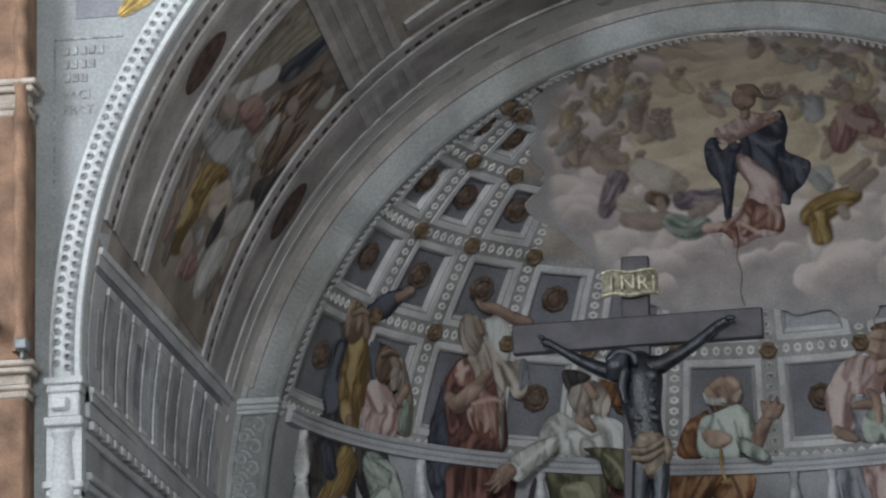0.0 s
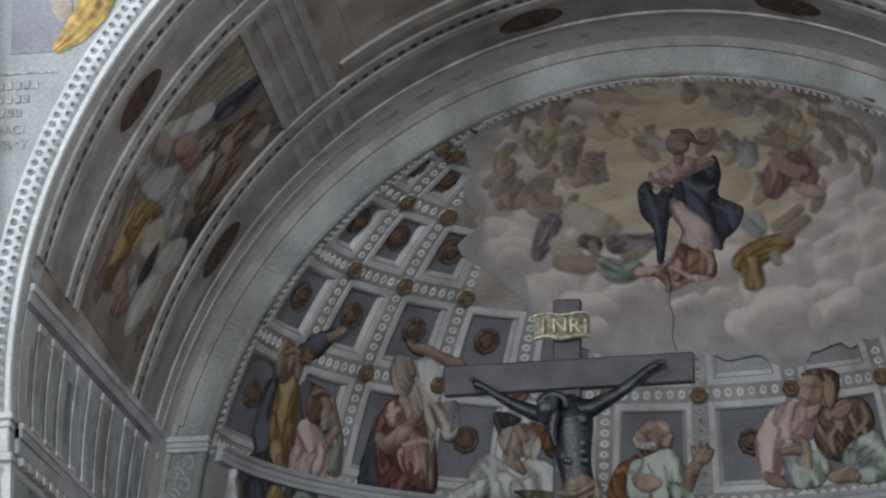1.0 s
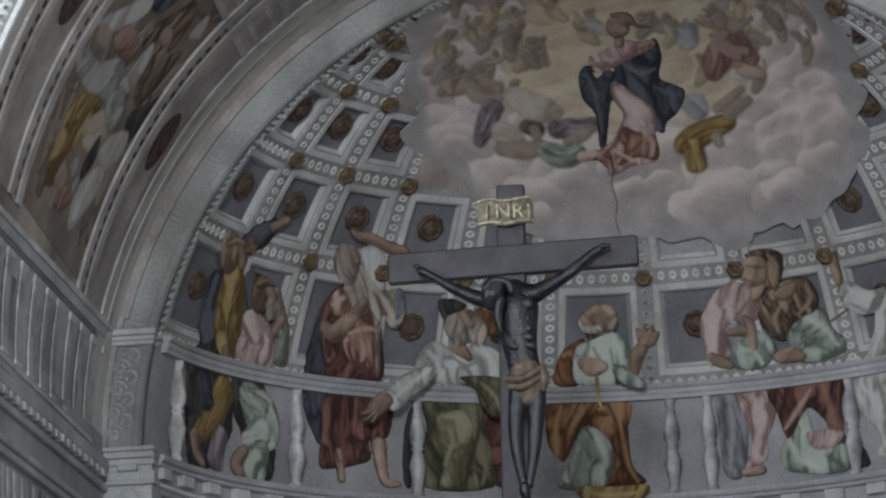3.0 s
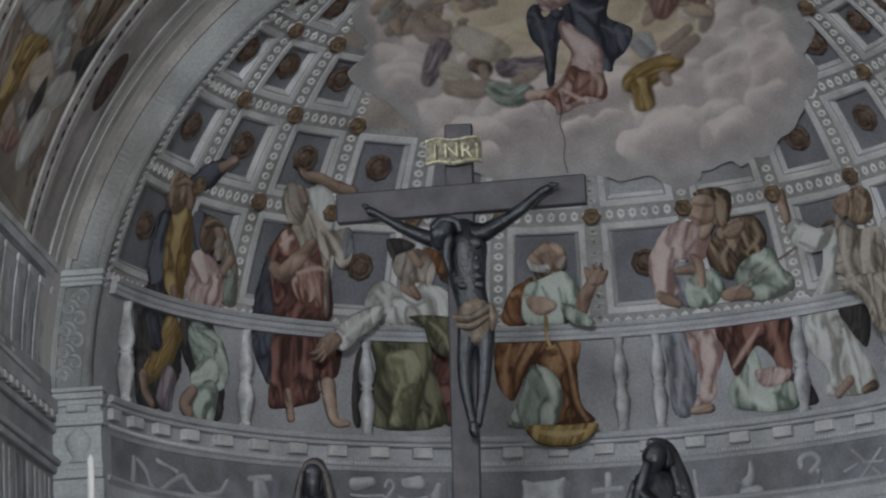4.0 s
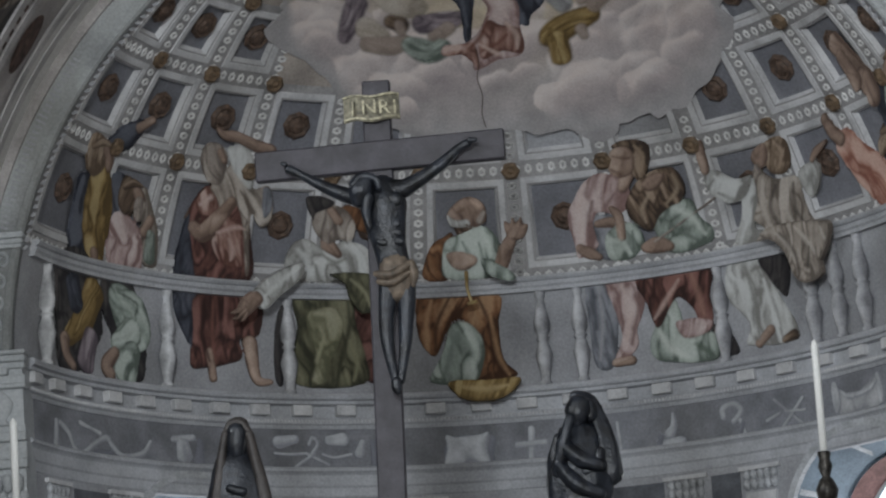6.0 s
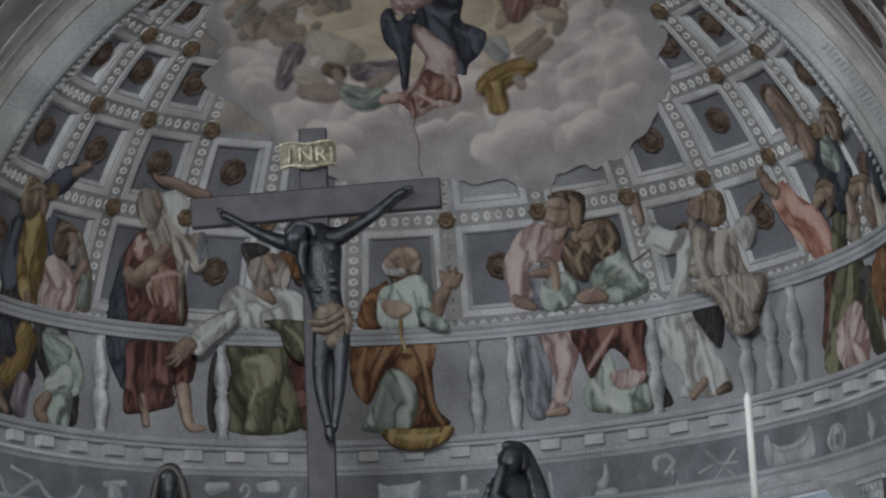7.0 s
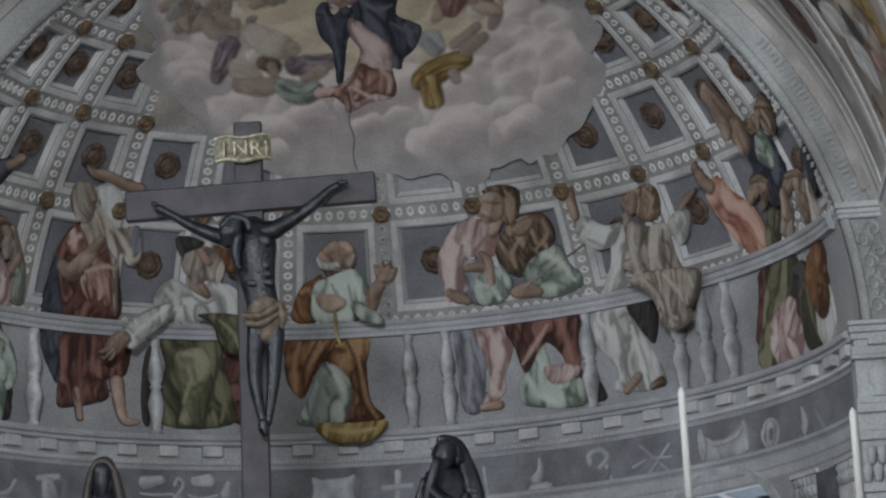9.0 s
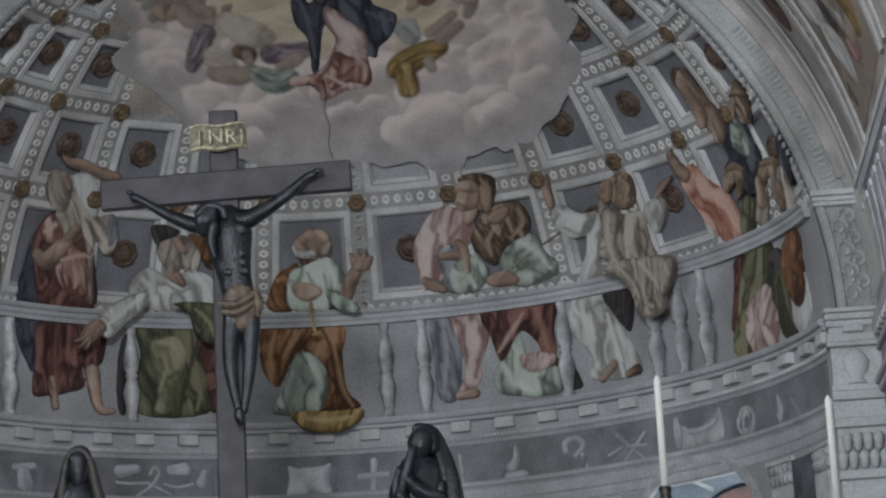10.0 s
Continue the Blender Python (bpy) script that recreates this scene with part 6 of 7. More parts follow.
fg.stroke(C_LITE, 0, (-47.6, 7.16, 0.082), (-47.4, 7.05, 0.098))
fg.stroke(C_SLAB, 0, (-44.9, 7.2, 0.036), (-45.1, 7.01, 0.062))
fg.done("urn_relief", "pale grey relief of an urn on the frieze", "relief")
fg = Fresco(on_drum_h)
fg.stroke(C_LITE, 0, (-71.5, 7.21, 0.038), (-71.8, 6.99, 0.053))
fg.stroke(C_LITE, 0, (-70.6, 7.21, 0.03), (-68.7, 7.13, 0.034), (-67.6, 7, 0.031), (-65.8, 6.97, 0.024), (-63.4, 7.07, 0.029), (-61, 7.15, 0.033), (-60, 7.09, 0.03), (-58, 7, 0.026), (-54.4, 7.04, 0.029), (-52.9, 7.16, 0.022))
fg.stroke(C_LITE, 0, (-66.1, 7.25, 0.027), (-64.4, 7.22, 0.022), (-62.1, 7.18, 0.026))
fg.stroke(C_SLAB, 0, (-62.9, 6.99, 0.041), (-60.1, 7, 0.042))
fg.done("serpent_relief", "pale grey relief of a twisting serpent on the frieze", "relief")
fg = Fresco(on_dome_h, 0.004)
fg.stroke(C_SHADE, 0, (-3.5, 46.7, 0.003), (-3.1, 44.5, 0.004), (-3.6, 42.5, 0.004), (-2.9, 40, 0.004), (-3.2, 37.5, 0.003), (-2.7, 35.5, 0.003))
fg.done("plaster_crack", "thin dark crack in the dome plaster", "crack")

# ---- chancel arch, piers and nave wall ----
def arch_place(a, r, y):
    return Vector((-r * math.cos(radians(a)), y, CZ + r * math.sin(radians(a))))


# flat dark discs stand in for the shade inside the drilled holes
M_HOLE_SHADE = mat("drilled_shadow_stone", (0.2, 0.2, 0.2), vary=0.2, scale=9)
chancel_arch = thing("chancel_arch", "white carved stone arch with drilled leaf moulding", "arch", kind="structure")
bm = bmesh.new()
sweep(bm, [(CR, -CH + 0.3), (CR, -CH - 0.14), (CR + 0.012, -CH - 0.16), (CR + 0.05, -CH - 0.16), (CR + 0.06, -CH - 0.1), (CR + 0.09, -CH - 0.13), (CR + 0.15, -CH - 0.15), (CR + 0.21, -CH - 0.13), (CR + 0.25, -CH - 0.07), (CR + 0.27, -CH - 0.07), (CR + 0.28, -CH - 0.03), (CR + 0.28, -CH + 0.3)], arch_place, -2.5, 182.5, 120)
part("moulding", fix(bm), M_STONE, chancel_arch)
leaves, holes = bmesh.new(), bmesh.new()
for k in range(190):
    a = -1 + k * 0.96
    for row, (r, off) in enumerate(((0.105, 0.0), (0.195, 0.48))):
        c = arch_place(a + off, CR + r, -CH - 0.147)
        rad = (c - Vector((0, c.y, CZ))).normalized()
        tan = rad.cross(Vector((0, 1, 0)))
        ring = [leaves.verts.new(c + rad * (0.042 * math.cos(u)) + tan * (0.034 * math.sin(u)) + Vector((0, 0.012, 0))) for u in [math.tau * i / 6 for i in range(6)]]
        tip = [leaves.verts.new(c + rad * (0.022 * math.cos(u)) + tan * (0.018 * math.sin(u)) - Vector((0, 0.028, 0))) for u in [math.tau * i / 6 for i in range(6)]]
        for i in range(6):
            leaves.faces.new((ring[i], ring[(i + 1) % 6], tip[(i + 1) % 6], tip[i]))
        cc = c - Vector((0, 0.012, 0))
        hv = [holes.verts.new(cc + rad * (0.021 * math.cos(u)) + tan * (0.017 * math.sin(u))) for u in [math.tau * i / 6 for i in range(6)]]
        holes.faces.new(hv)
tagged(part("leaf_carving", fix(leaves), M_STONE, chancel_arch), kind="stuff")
tagged(part("hole_shade_disc", holes, M_HOLE_SHADE, chancel_arch), kind="stuff")


def stacked(bm, cx, y1, steps, half0):
    """Mouldings: boxes of (half width more, z0, z1) that stand out from the wall."""
    for d, z0, z1 in steps:
        box(bm, cx - half0 - d, cx + half0 + d, y1 - 0.16 - d, y1, z0, z1, 0.012)


for side in (-1, 1):
    cx = side * 4.82
    pier = thing("chancel_pier", "white stone pier with moulded capital under the arch", "pier", "chancel piers", "structure")
    bm = bmesh.new()
    stacked(bm, cx, -CH, [(0.02, 7.72, 7.775), (0.0, 7.66, 7.72), (-0.012, 7.47, 7.66), (0.015, 7.40, 7.47)], 0.135)
    box(bm, cx - 0.1, cx + 0.04, -CH - 0.19, -CH, 7.52, 7.63, 0.02)
    part("capital", bm, M_STONE, pier)
    bm = bmesh.new()
    box(bm, cx - 0.135, cx + 0.135, -CH - 0.13, -CH, 0, 7.40)
    part("shaft", bm, M_STONE, pier)
    bm = bmesh.new()
    lathe(bm, [(0.11, 0), (0.11, 6.9), (0.085, 7.15), (0.075, 7.3), (0.095, 7.34), (0.095, 7.37)], 16, pose(cx - 0.01, -CH - 0.1, 0))
    part("half_column", bm, M_STONE, pier, smooth=True)
    bm = bmesh.new()
    stacked(bm, cx, -CH, [(0.02, 6.92, 6.98), (0.0, 6.86, 6.92)], 0.135)
    part("band", bm, M_STONE, pier)

    # red stone pilaster with cream mouldings
    px = side * 5.62
    pil = thing("red_pilaster", "weathered red stone pilaster with cream mouldings", "pilaster", "nave pilasters", "structure")
    for z0, z1 in ((0, 7.6), (7.89, 9.81), (10.09, 15.9)):
        bm = bmesh.new()
        box(bm, px - 0.54, px + 0.54, -CH - 0.3, -CH, z0, z1, 0.015)
        part("shaft", bm, M_RED, pil)
    for z0 in (7.6, 9.81):
        bm = bmesh.new()
        stacked(bm, px, -CH - 0.12, [(0.02, z0, z0 + 0.06), (0.035, z0 + 0.06, z0 + 0.1), (0.0, z0 + 0.1, z0 + 0.19), (0.05, z0 + 0.19, z0 + 0.24), (0.08, z0 + 0.24, z0 + 0.285)], 0.545)
        part("band", bm, M_CREAM, pil)
    bm = bmesh.new()
    bx = px - side * 0.5
    prev = None
    for k in range(160):
        z = 7.95 + k * 0.05
        ring = []
        for i in range(8):
            a = math.tau * i / 8
            w = 0.055 * (1 + 0.22 * math.sin(2 * a + k * 0.9))
            ring.append(bm.verts.new((bx + w * math.cos(a), -CH - 0.31 + w * math.sin(a), z)))
        if prev:
            for i in range(8):
                bm.faces.new((prev[i], prev[(i + 1) % 8], ring[(i + 1) % 8], ring[i]))
        prev = ring
    part("rope_moulding", bm, M_RED, pil, smooth=True)

# inscription panel in the spandrel
M_INK = mat("faded_ink", (0.27, 0.27, 0.28), vary=0.2, scale=20)
tablet = thing("inscription_tablet", "grey painted tablet with faded lettering on the wall", "inscription")
bm = bmesh.new()
yT = -CH - 0.008
for x0, x1, z0, z1 in ((-4.945, -4.93, 9.2, 10.5), (-4.945, -4.40, 10.49, 10.505)):
    box(bm, x0, x1, yT - 0.004, -CH + 0.02, z0, z1)
part("border_line", bm, M_INK, tablet)
for x0, x1, z in ((-4.87, -4.53, 10.4), (-4.87, -4.6, 10.29), (-4.86, -4.66, 10.18)):
    bm = bmesh.new()
    n_ = round((x1 - x0) / 0.065)
    for i in range(n_):
        u = x0 + (x1 - x0) * i / n_
        box(bm, u, u + 0.045, yT - 0.004, -CH + 0.01, z - 0.032, z + 0.032)
    part("text_bar", bm, M_INK, tablet)
for word, z in (("FACI", 10.04), ("EBAT", 9.92)):
    cu = bpy.data.curves.new("lettering", "FONT")
    cu.body, cu.size, cu.extrude = word, 0.105, 0.003
    tmp = bpy.data.objects.new("lettering", cu)
    scene.collection.objects.link(tmp)
    bpy.context.view_layer.update()
    me = bpy.data.meshes.new_from_object(tmp)
    bpy.data.objects.remove(tmp)
    me.materials.clear()
    me.materials.append(M_INK)
    ob = new("lettering", me)
    ob.parent = tablet
    ob.matrix_basis = pose(-4.87, -CH - 0.006, z - 0.035, 90, 0, 0)
# painted panel above the tablet
M_OCHRE = mat("yellow_drapery_fresco", (0.42, 0.29, 0.1), vary=0.3, scale=9)
spandrel = thing("spandrel_fresco", "slate and yellow fresco panel above the arch", "fresco")
bm = bmesh.new()
box(bm, -4.77, -4.3, -CH - 0.01, -CH + 0.02, 10.66, 11.4)
part("ground", bm, M_PANEL, spandrel)
bm = bmesh.new()
fall = [(-4.42, 10.66, 0.03), (-4.27, 10.80, 0.10), (-4.14, 10.96, 0.13), (-4.07, 11.12, 0.14), (-4.00, 11.32, 0.10)]
prev = None
for i in range(25):
    f_ = i / 24 * (len(fall) - 1)
    j = min(len(fall) - 2, int(f_))
    x, z, w = (p + (q - p) * (f_ - j) for p, q in zip(fall[j], fall[j + 1]))
    dx, dz = fall[j + 1][0] - fall[j][0], fall[j + 1][1] - fall[j][1]
    ln = math.hypot(dx, dz)
    row = []
    for k in range(21):
        u = -1 + k / 10
        row.append(bm.verts.new((x - dz / ln * w * u, -CH - 0.014 - 0.012 * (1 + math.sin(u * 9 + i * 0.16)) * (1 - u * u), z + dx / ln * w * u)))
    if prev:
        for k in range(20):
            bm.faces.new((prev[k], prev[k + 1], row[k + 1], row[k]))
    prev = row
part("drapery", fix(bm), M_OCHRE, spandrel, smooth=True)
bm = bmesh.new()
lathe(bm, [(0.0, 0), (0.06, 0.02), (0.09, 0.12), (0.085, 0.3), (0.06, 0.42), (0.0, 0.45)], 14, pose(-4.34, -CH, 10.89, 0, -12, 0) @ Matrix.Diagonal((1, 0.25, 1, 1)))
part("rosy_shape", bm, M_CREAM, spandrel, smooth=True)

# small spotlights on the pilaster band
M_LAMP = mat("grey_metal", (0.18, 0.19, 0.2), rough=0.45, metal=0.6)
for x, z, y in ((-5.3, 8.12, -CH - 0.42), (-5.07, 7.93, -CH - 0.42)):
    sp = thing("spotlight", "small grey metal spotlight on the pilaster", "spotlight", "pilaster spotlights")
    bm = bmesh.new()
    box(bm, x - 0.05, x + 0.05, y - 0.06, y + 0.06, z, z + 0.09, 0.012)
    part("housing", bm, M_LAMP, sp)
    bm = bmesh.new()
    box(bm, x - 0.012, x + 0.012, y - 0.012, y + 0.16, z - 0.05, z, 0.0)
    part("bracket", bm, M_LAMP, sp)

# ---- chancel vault: painted borders, stripes and mouldings ----
def strip(name, t0, t1, k0, k1, out, material, label, parent=None, steps=40):
    """A raised band on the vault between depths t0, t1 and angles k0, k1."""
    bm = bmesh.new()
    rows = []
    for i in range(steps + 1):
        k = k0 + (k1 - k0) * i / steps
        rows.append([bm.verts.new(vault(t, k, o)) for t, o in ((t0, 0.02), (t0, -out), (t1, -out), (t1, 0.02))])
    for p, q in zip(rows, rows[1:]):
        for j in range(3):
            bm.faces.new((p[j], q[j], q[j + 1], p[j + 1]))
    bm.faces.new(rows[0]), bm.faces.new(rows[-1][::-1])
    return part(name, fix(bm), material, parent, label)


M_BORD = mat("border_fresco", (0.385, 0.362, 0.355), vary=0.14, scale=3, stains=0.25)
M_FILLET = mat("fillet_fresco", (0.46, 0.445, 0.445), vary=0.14, scale=3, stains=0.2)
M_OVAL = mat("oval_medallion_paint", (0.085, 0.05, 0.04), vary=0.3, scale=12)
vault_paint = thing("vault_border", "grey painted borders with brown oval medallions on the vault", "painted border", kind="structure")
dots = bmesh.new()
for t0, t1 in ((0.745, 0.985), (0.055, 0.29)):
    strip("border", t0, t1, 13.6, 166.4, 0.008, M_BORD, "", vault_paint, 80)
    for tt in (t0, t0 + 0.05, t1 - 0.05, t1):
        strip("fillet", tt - 0.012, tt + 0.012, 13.6, 166.4, 0.03, M_FILLET, "", vault_paint, 80)
    for tt in (t0 + 0.027, t1 - 0.027):
        for k in range(100):
            c, h = 14.5 + k * 1.52, 0.011
            dots.faces.new([dots.verts.new(vault(tt + 0.008 * du, c + 0.4 * dk, -h)) for du, dk in ((-1, -1), (-1, 1), (1, 1), (1, -1))])
    for k in (33.5, 76, 104, 146.5):
        bm = bmesh.new()
        tc = (t0 + t1) / 2
        ring = [bm.verts.new(vault(tc + 0.036 * math.cos(u), k + 3.6 * math.sin(u), -0.014)) for u in [math.tau * i / 24 for i in range(24)]]
        ring2 = [bm.verts.new(vault(tc + 0.03 * math.cos(u), k + 3.0 * math.sin(u), -0.022)) for u in [math.tau * i / 24 for i in range(24)]]
        for i in range(24):
            bm.faces.new((ring[i], ring[(i + 1) % 24], ring2[(i + 1) % 24], ring2[i]))
        bm.faces.new(ring2)
        part("medallion", fix(bm), M_OVAL, vault_paint)
tagged(part("dot_row", dots, M_OVAL, vault_paint), kind="stuff")
# cross bands that part the vault into fields
for k in (50.0, 130.0):
    for dk, w, o, mm in ((0, 7.0, 0.012, M_BORD), (-3.2, 0.9, 0.02, M_FILLET), (-1.2, 0.7, 0.02, M_FILLET), (1.4, 0.7, 0.02, M_FILLET), (3.3, 1.0, 0.02, M_FILLET)):
        strip("cross_band", 0.02, 0.99, k + dk - w / 2, k + dk + w / 2, o, mm, "", vault_paint, 6)
for k0, k1 in ((55, 125),):
    for t0, t1 in ((0.34, 0.37), (0.68, 0.71)):
        strip("fillet", t0, t1, k0, k1, 0.03, M_FILLET, "", vault_paint, 40)
    strip("field", 0.4, 0.66, k0 + 2, k1 - 2, 0.008, M_CLOUD, "", vault_paint, 40)

# painted colonnade along the foot of the vault and the chancel walls
M_STRIPE = mat("pale_stripe_fresco", (0.5, 0.515, 0.54), vary=0.16, scale=5, stains=0.3)
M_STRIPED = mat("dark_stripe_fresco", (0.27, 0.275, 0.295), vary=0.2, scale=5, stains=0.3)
for side, nm in ((0, "colonnade"), (1, "colonnade")):
    col = thing(nm, "grey painted colonnade on the chancel side wall", "painted wall", "chancel colonnades", "structure")

    def slab(name, t0, t1, z0, z1, out, mm):
        """A flat band on the foot of the vault between two heights."""
        bm = bmesh.new()
        rows = []
        for i in range(7):
            z = z0 + (z1 - z0) * i / 6
            row = []
            for t, o in ((t0, 0.02), (t0, -out), (t1, -out), (t1, 0.02)):
                k = math.degrees(math.asin((z - SZ - (CZ - SZ) * t) / (4.786 - 0.102 * t)))
                row.append(bm.verts.new(vault(t, 180 - k if side else k, o)))
            rows.append(row)
        for p, q in zip(rows, rows[1:]):
            for j in range(3):
                bm.faces.new((p[j], q[j], q[j + 1], p[j + 1]))
        bm.faces.new(rows[0]), bm.faces.new(rows[-1][::-1])
        part(name, fix(bm), mm, col)

    slab("ground", 0.0, 0.99, 7.60, 8.66, 0.006, M_CORNICE)
    for z0, z1, o, mm in ((8.69, 8.78, 0.02, M_CORNICE), (8.78, 8.83, 0.035, M_FRAME), (8.64, 8.69, 0.012, M_PANEL), (7.62, 7.69, 0.03, M_CORNICE), (7.69, 7.735, 0.045, M_FRAME), (7.735, 7.77, 0.015, M_CORNICE)):
        slab("moulding", 0.0, 0.99, z0, z1, o, mm)
    r2 = random.Random(3 + side)
    t = 0.025
    while t < 0.95:
        w = r2.uniform(0.024, 0.034)
        slab("pilaster", t, t + w, 7.8, 8.56, 0.02, M_STRIPE)
        slab("pilaster_capital", t - 0.005, t + w + 0.005, 8.56, 8.62, 0.028, M_FRAME)
        slab("pilaster_base", t - 0.004, t + w + 0.004, 7.77, 7.81, 0.026, M_FRAME)
        # dark band, shade beside the pilaster put into the colour
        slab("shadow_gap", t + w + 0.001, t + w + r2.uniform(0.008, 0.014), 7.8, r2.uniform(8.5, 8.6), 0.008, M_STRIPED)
        t += w + 0.016
        w = r2.uniform(0.018, 0.03)
        slab("panel", t, t + w, r2.uniform(7.84, 7.95), r2.uniform(8.35, 8.52), 0.012, r2.choice((M_GREY, M_STRIPE, M_STRIPED)))
        t += w + r2.uniform(0.008, 0.02)
    sx = 1 if side else -1
    for j in range(22):
        y = -0.3 - j * 0.235
        bm = bmesh.new()
        box(bm, sx * 4.70 - 0.035, sx * 4.70 + 0.035, y - 0.065, y + 0.065, 7.43, 7.5, 0.008)
        part("dentil", bm, M_FRAME, col)
    for z0, z1, d in ((7.5, 7.62, 0.06), (7.33, 7.4, 0.04), (6.95, 7.02, 0.05), (7.02, 7.08, 0.08)):
        bm = bmesh.new()
        x0, x1 = sorted((sx * 4.75, sx * (4.73 - d)))
        box(bm, x0, x1, -CH + 0.05, -0.07, z0, z1, 0.01)
        part("moulding", bm, M_CORNICE, col)
    y = -0.2
    while y > -CH + 0.3:
        w = r2.uniform(0.06, 0.16)
        bm = bmesh.new()
        x0, x1 = sorted((sx * 4.75, sx * 4.722))
        box(bm, x0, x1, y - w, y, 5.0, 6.9)
        part("stripe", bm, M_STRIPE if r2.random() < 0.55 else M_STRIPED, col)
        y -= w + r2.uniform(0.05, 0.16)

# ring of the apse: caps, carved panels and lower piers
for sx in (-1, 1):
    deco = thing("apse_pilaster", "pale stone pilaster panel with scroll carving", "pilaster", "apse pilasters", "structure")
    bm = bmesh.new()
    for z0, z1, d in ((8.70, 8.745, 0.03), (8.745, 8.80, 0.06), (8.66, 8.70, 0.015)):
        k = math.degrees(math.asin((z0 - SZ) / 4.59))
        xi, xo = math.sqrt(4.39 ** 2 - (z0 - SZ) ** 2) - 0.02, math.sqrt(4.786 ** 2 - (z0 - SZ) ** 2)
        x0, x1 = sorted((sx * xi, sx * xo))
        box(bm, x0, x1, -0.07 - d, 0.05, z0, z1, 0.008)
    for z0, z1, d in ((7.62, 7.68, 0.05), (7.68, 7.72, 0.08), (7.56, 7.62, 0.02), (7.42, 7.5, 0.03), (7.38, 7.42, 0.05)):
        x0, x1 = sorted((sx * (4.27 - d * 0.3), sx * 4.72))
        box(bm, x0, x1, -0.07 - d, 0.05, z0, z1, 0.008)
    box(bm, sx * 4.5 - 0.09, sx * 4.5 + 0.09, -0.14, 0.0, 7.5, 7.57, 0.01)
    for z0, z1, d in ((6.98, 7.04, 0.04), (6.9, 6.98, 0.06), (6.74, 6.9, 0.02), (6.66, 6.74, 0.04), (6.2, 6.28, 0.04)):
        x0, x1 = sorted((sx * 4.27, sx * 4.73))
        box(bm, x0, x1, -0.07 - d, 0.0, z0, z1, 0.008)
    part("cap", bm, M_STONE, deco)
    for row, (z0, n_leaf) in enumerate(((6.28, 5), (6.44, 4))):
        for i in range(n_leaf):
            bm = bmesh.new()
            xc = sx * 4.5 + (i - (n_leaf - 1) / 2) * 0.092
            lathe(bm, [(0.012, 0.0), (0.036, 0.03), (0.045, 0.09), (0.05, 0.13), (0.03, 0.165), (0.0, 0.175)], 10, pose(xc, -0.075 - 0.012 * row, z0, 12, 0, 0), lobes=5, depth=0.14)
            part("leaf", bm, M_STONE, deco, smooth=True)
    # scrolls
    bm = bmesh.new()
    for j in range(8):
        zz = 7.86 + j * 0.1
        xc = sx * (math.sqrt(4.59 ** 2 - (zz - SZ) ** 2))
        s = 1 if j % 2 else -1
        prev = None
        for i in range(20):
            a = i * 0.42
            r = 0.085 * (1 - i / 24)
            c = Vector((xc + s * (0.05 - r * math.cos(a)), -0.035, zz + r * math.sin(a)))
            ring = [bm.verts.new(c + Vector((0.014 * math.cos(u), -0.022 * math.sin(u), 0.014 * math.sin(u * 0 + a) * 0 + 0.014 * math.cos(u) * math.sin(a)))) for u in (0, 1.57, 3.14)]
            if prev:
                for q in range(2):
                    bm.faces.new((prev[q], prev[q + 1], ring[q + 1], ring[q]))
            prev = ring
    part("scroll_carving", bm, M_STONE, deco)
    # lamp-shaped relief in the frieze
    bm = bmesh.new()
    lathe(bm, [(0.0, 0), (0.09, 0.0), (0.05, 0.05), (0.1, 0.12), (0.12, 0.2), (0.08, 0.27), (0.04, 0.3), (0.0, 0.33)], 14, pose(sx * 4.5, -0.06, 7.05) @ Matrix.Diagonal((1, 0.5, 1, 1)))
    part("urn_relief", bm, M_STONE, deco, smooth=True)

# painted border outside the stone ring
bm = bmesh.new()
sweep(bm, [(4.655, 0.0), (4.66, -0.064), (4.70, -0.072), (4.79, -0.068), (4.79, 0.0)], ring_place, 16, 164, 90)
tagged(part("ring_border", fix(bm), M_BORD), "brownish painted border outside the apse arch", "painted border", kind="structure")
# teeth and ornaments along the stone ring
bm = bmesh.new()
for k in range(220):
    a = 15 + k * 0.68
    if a > 165:
        break
    c = ring_place(a, 4.585, -0.045)
    rad = (c - Vector((0, c.y, SZ))).normalized()
    tan = rad.cross(Vector((0, 1, 0)))
    wr, wt = 0.04 + 0.01 * math.sin(k * 1.3), 0.011
    if 37 < a < 143:
        continue
    bm.faces.new([bm.verts.new(c + rad * (wr * i) + tan * (wt * j)) for i, j in ((-1, -1), (-1, 1), (1, 1), (1, -1))])
tagged(part("leaf_tooth", bm, M_GREY, None), "faint leaf teeth carved along the apse arch", "ornament", kind="stuff")
bm = bmesh.new()
for k in range(150):
    a = 14 + k * 1.02
    c = ring_place(a, 4.36, 0.02)
    rad = (c - Vector((0, c.y, SZ))).normalized()
    tan = rad.cross(Vector((0, 1, 0)))
    v = [bm.verts.new(c + rad * (0.017 * i + 0.01 * j) + tan * (0.022 * j) + Vector((0, d, 0))) for i, j, d in ((-1, -1, 0), (-1, 1, 0), (1, 1, 0), (1, -1, 0), (0, 0, -0.014))]
    for i in range(4):
        bm.faces.new((v[i], v[(i + 1) % 4], v[4]))
tagged(part("rope_edge", fix(bm), M_GREY, None), "twisted rope edge inside the apse arch", "ornament", kind="stuff")

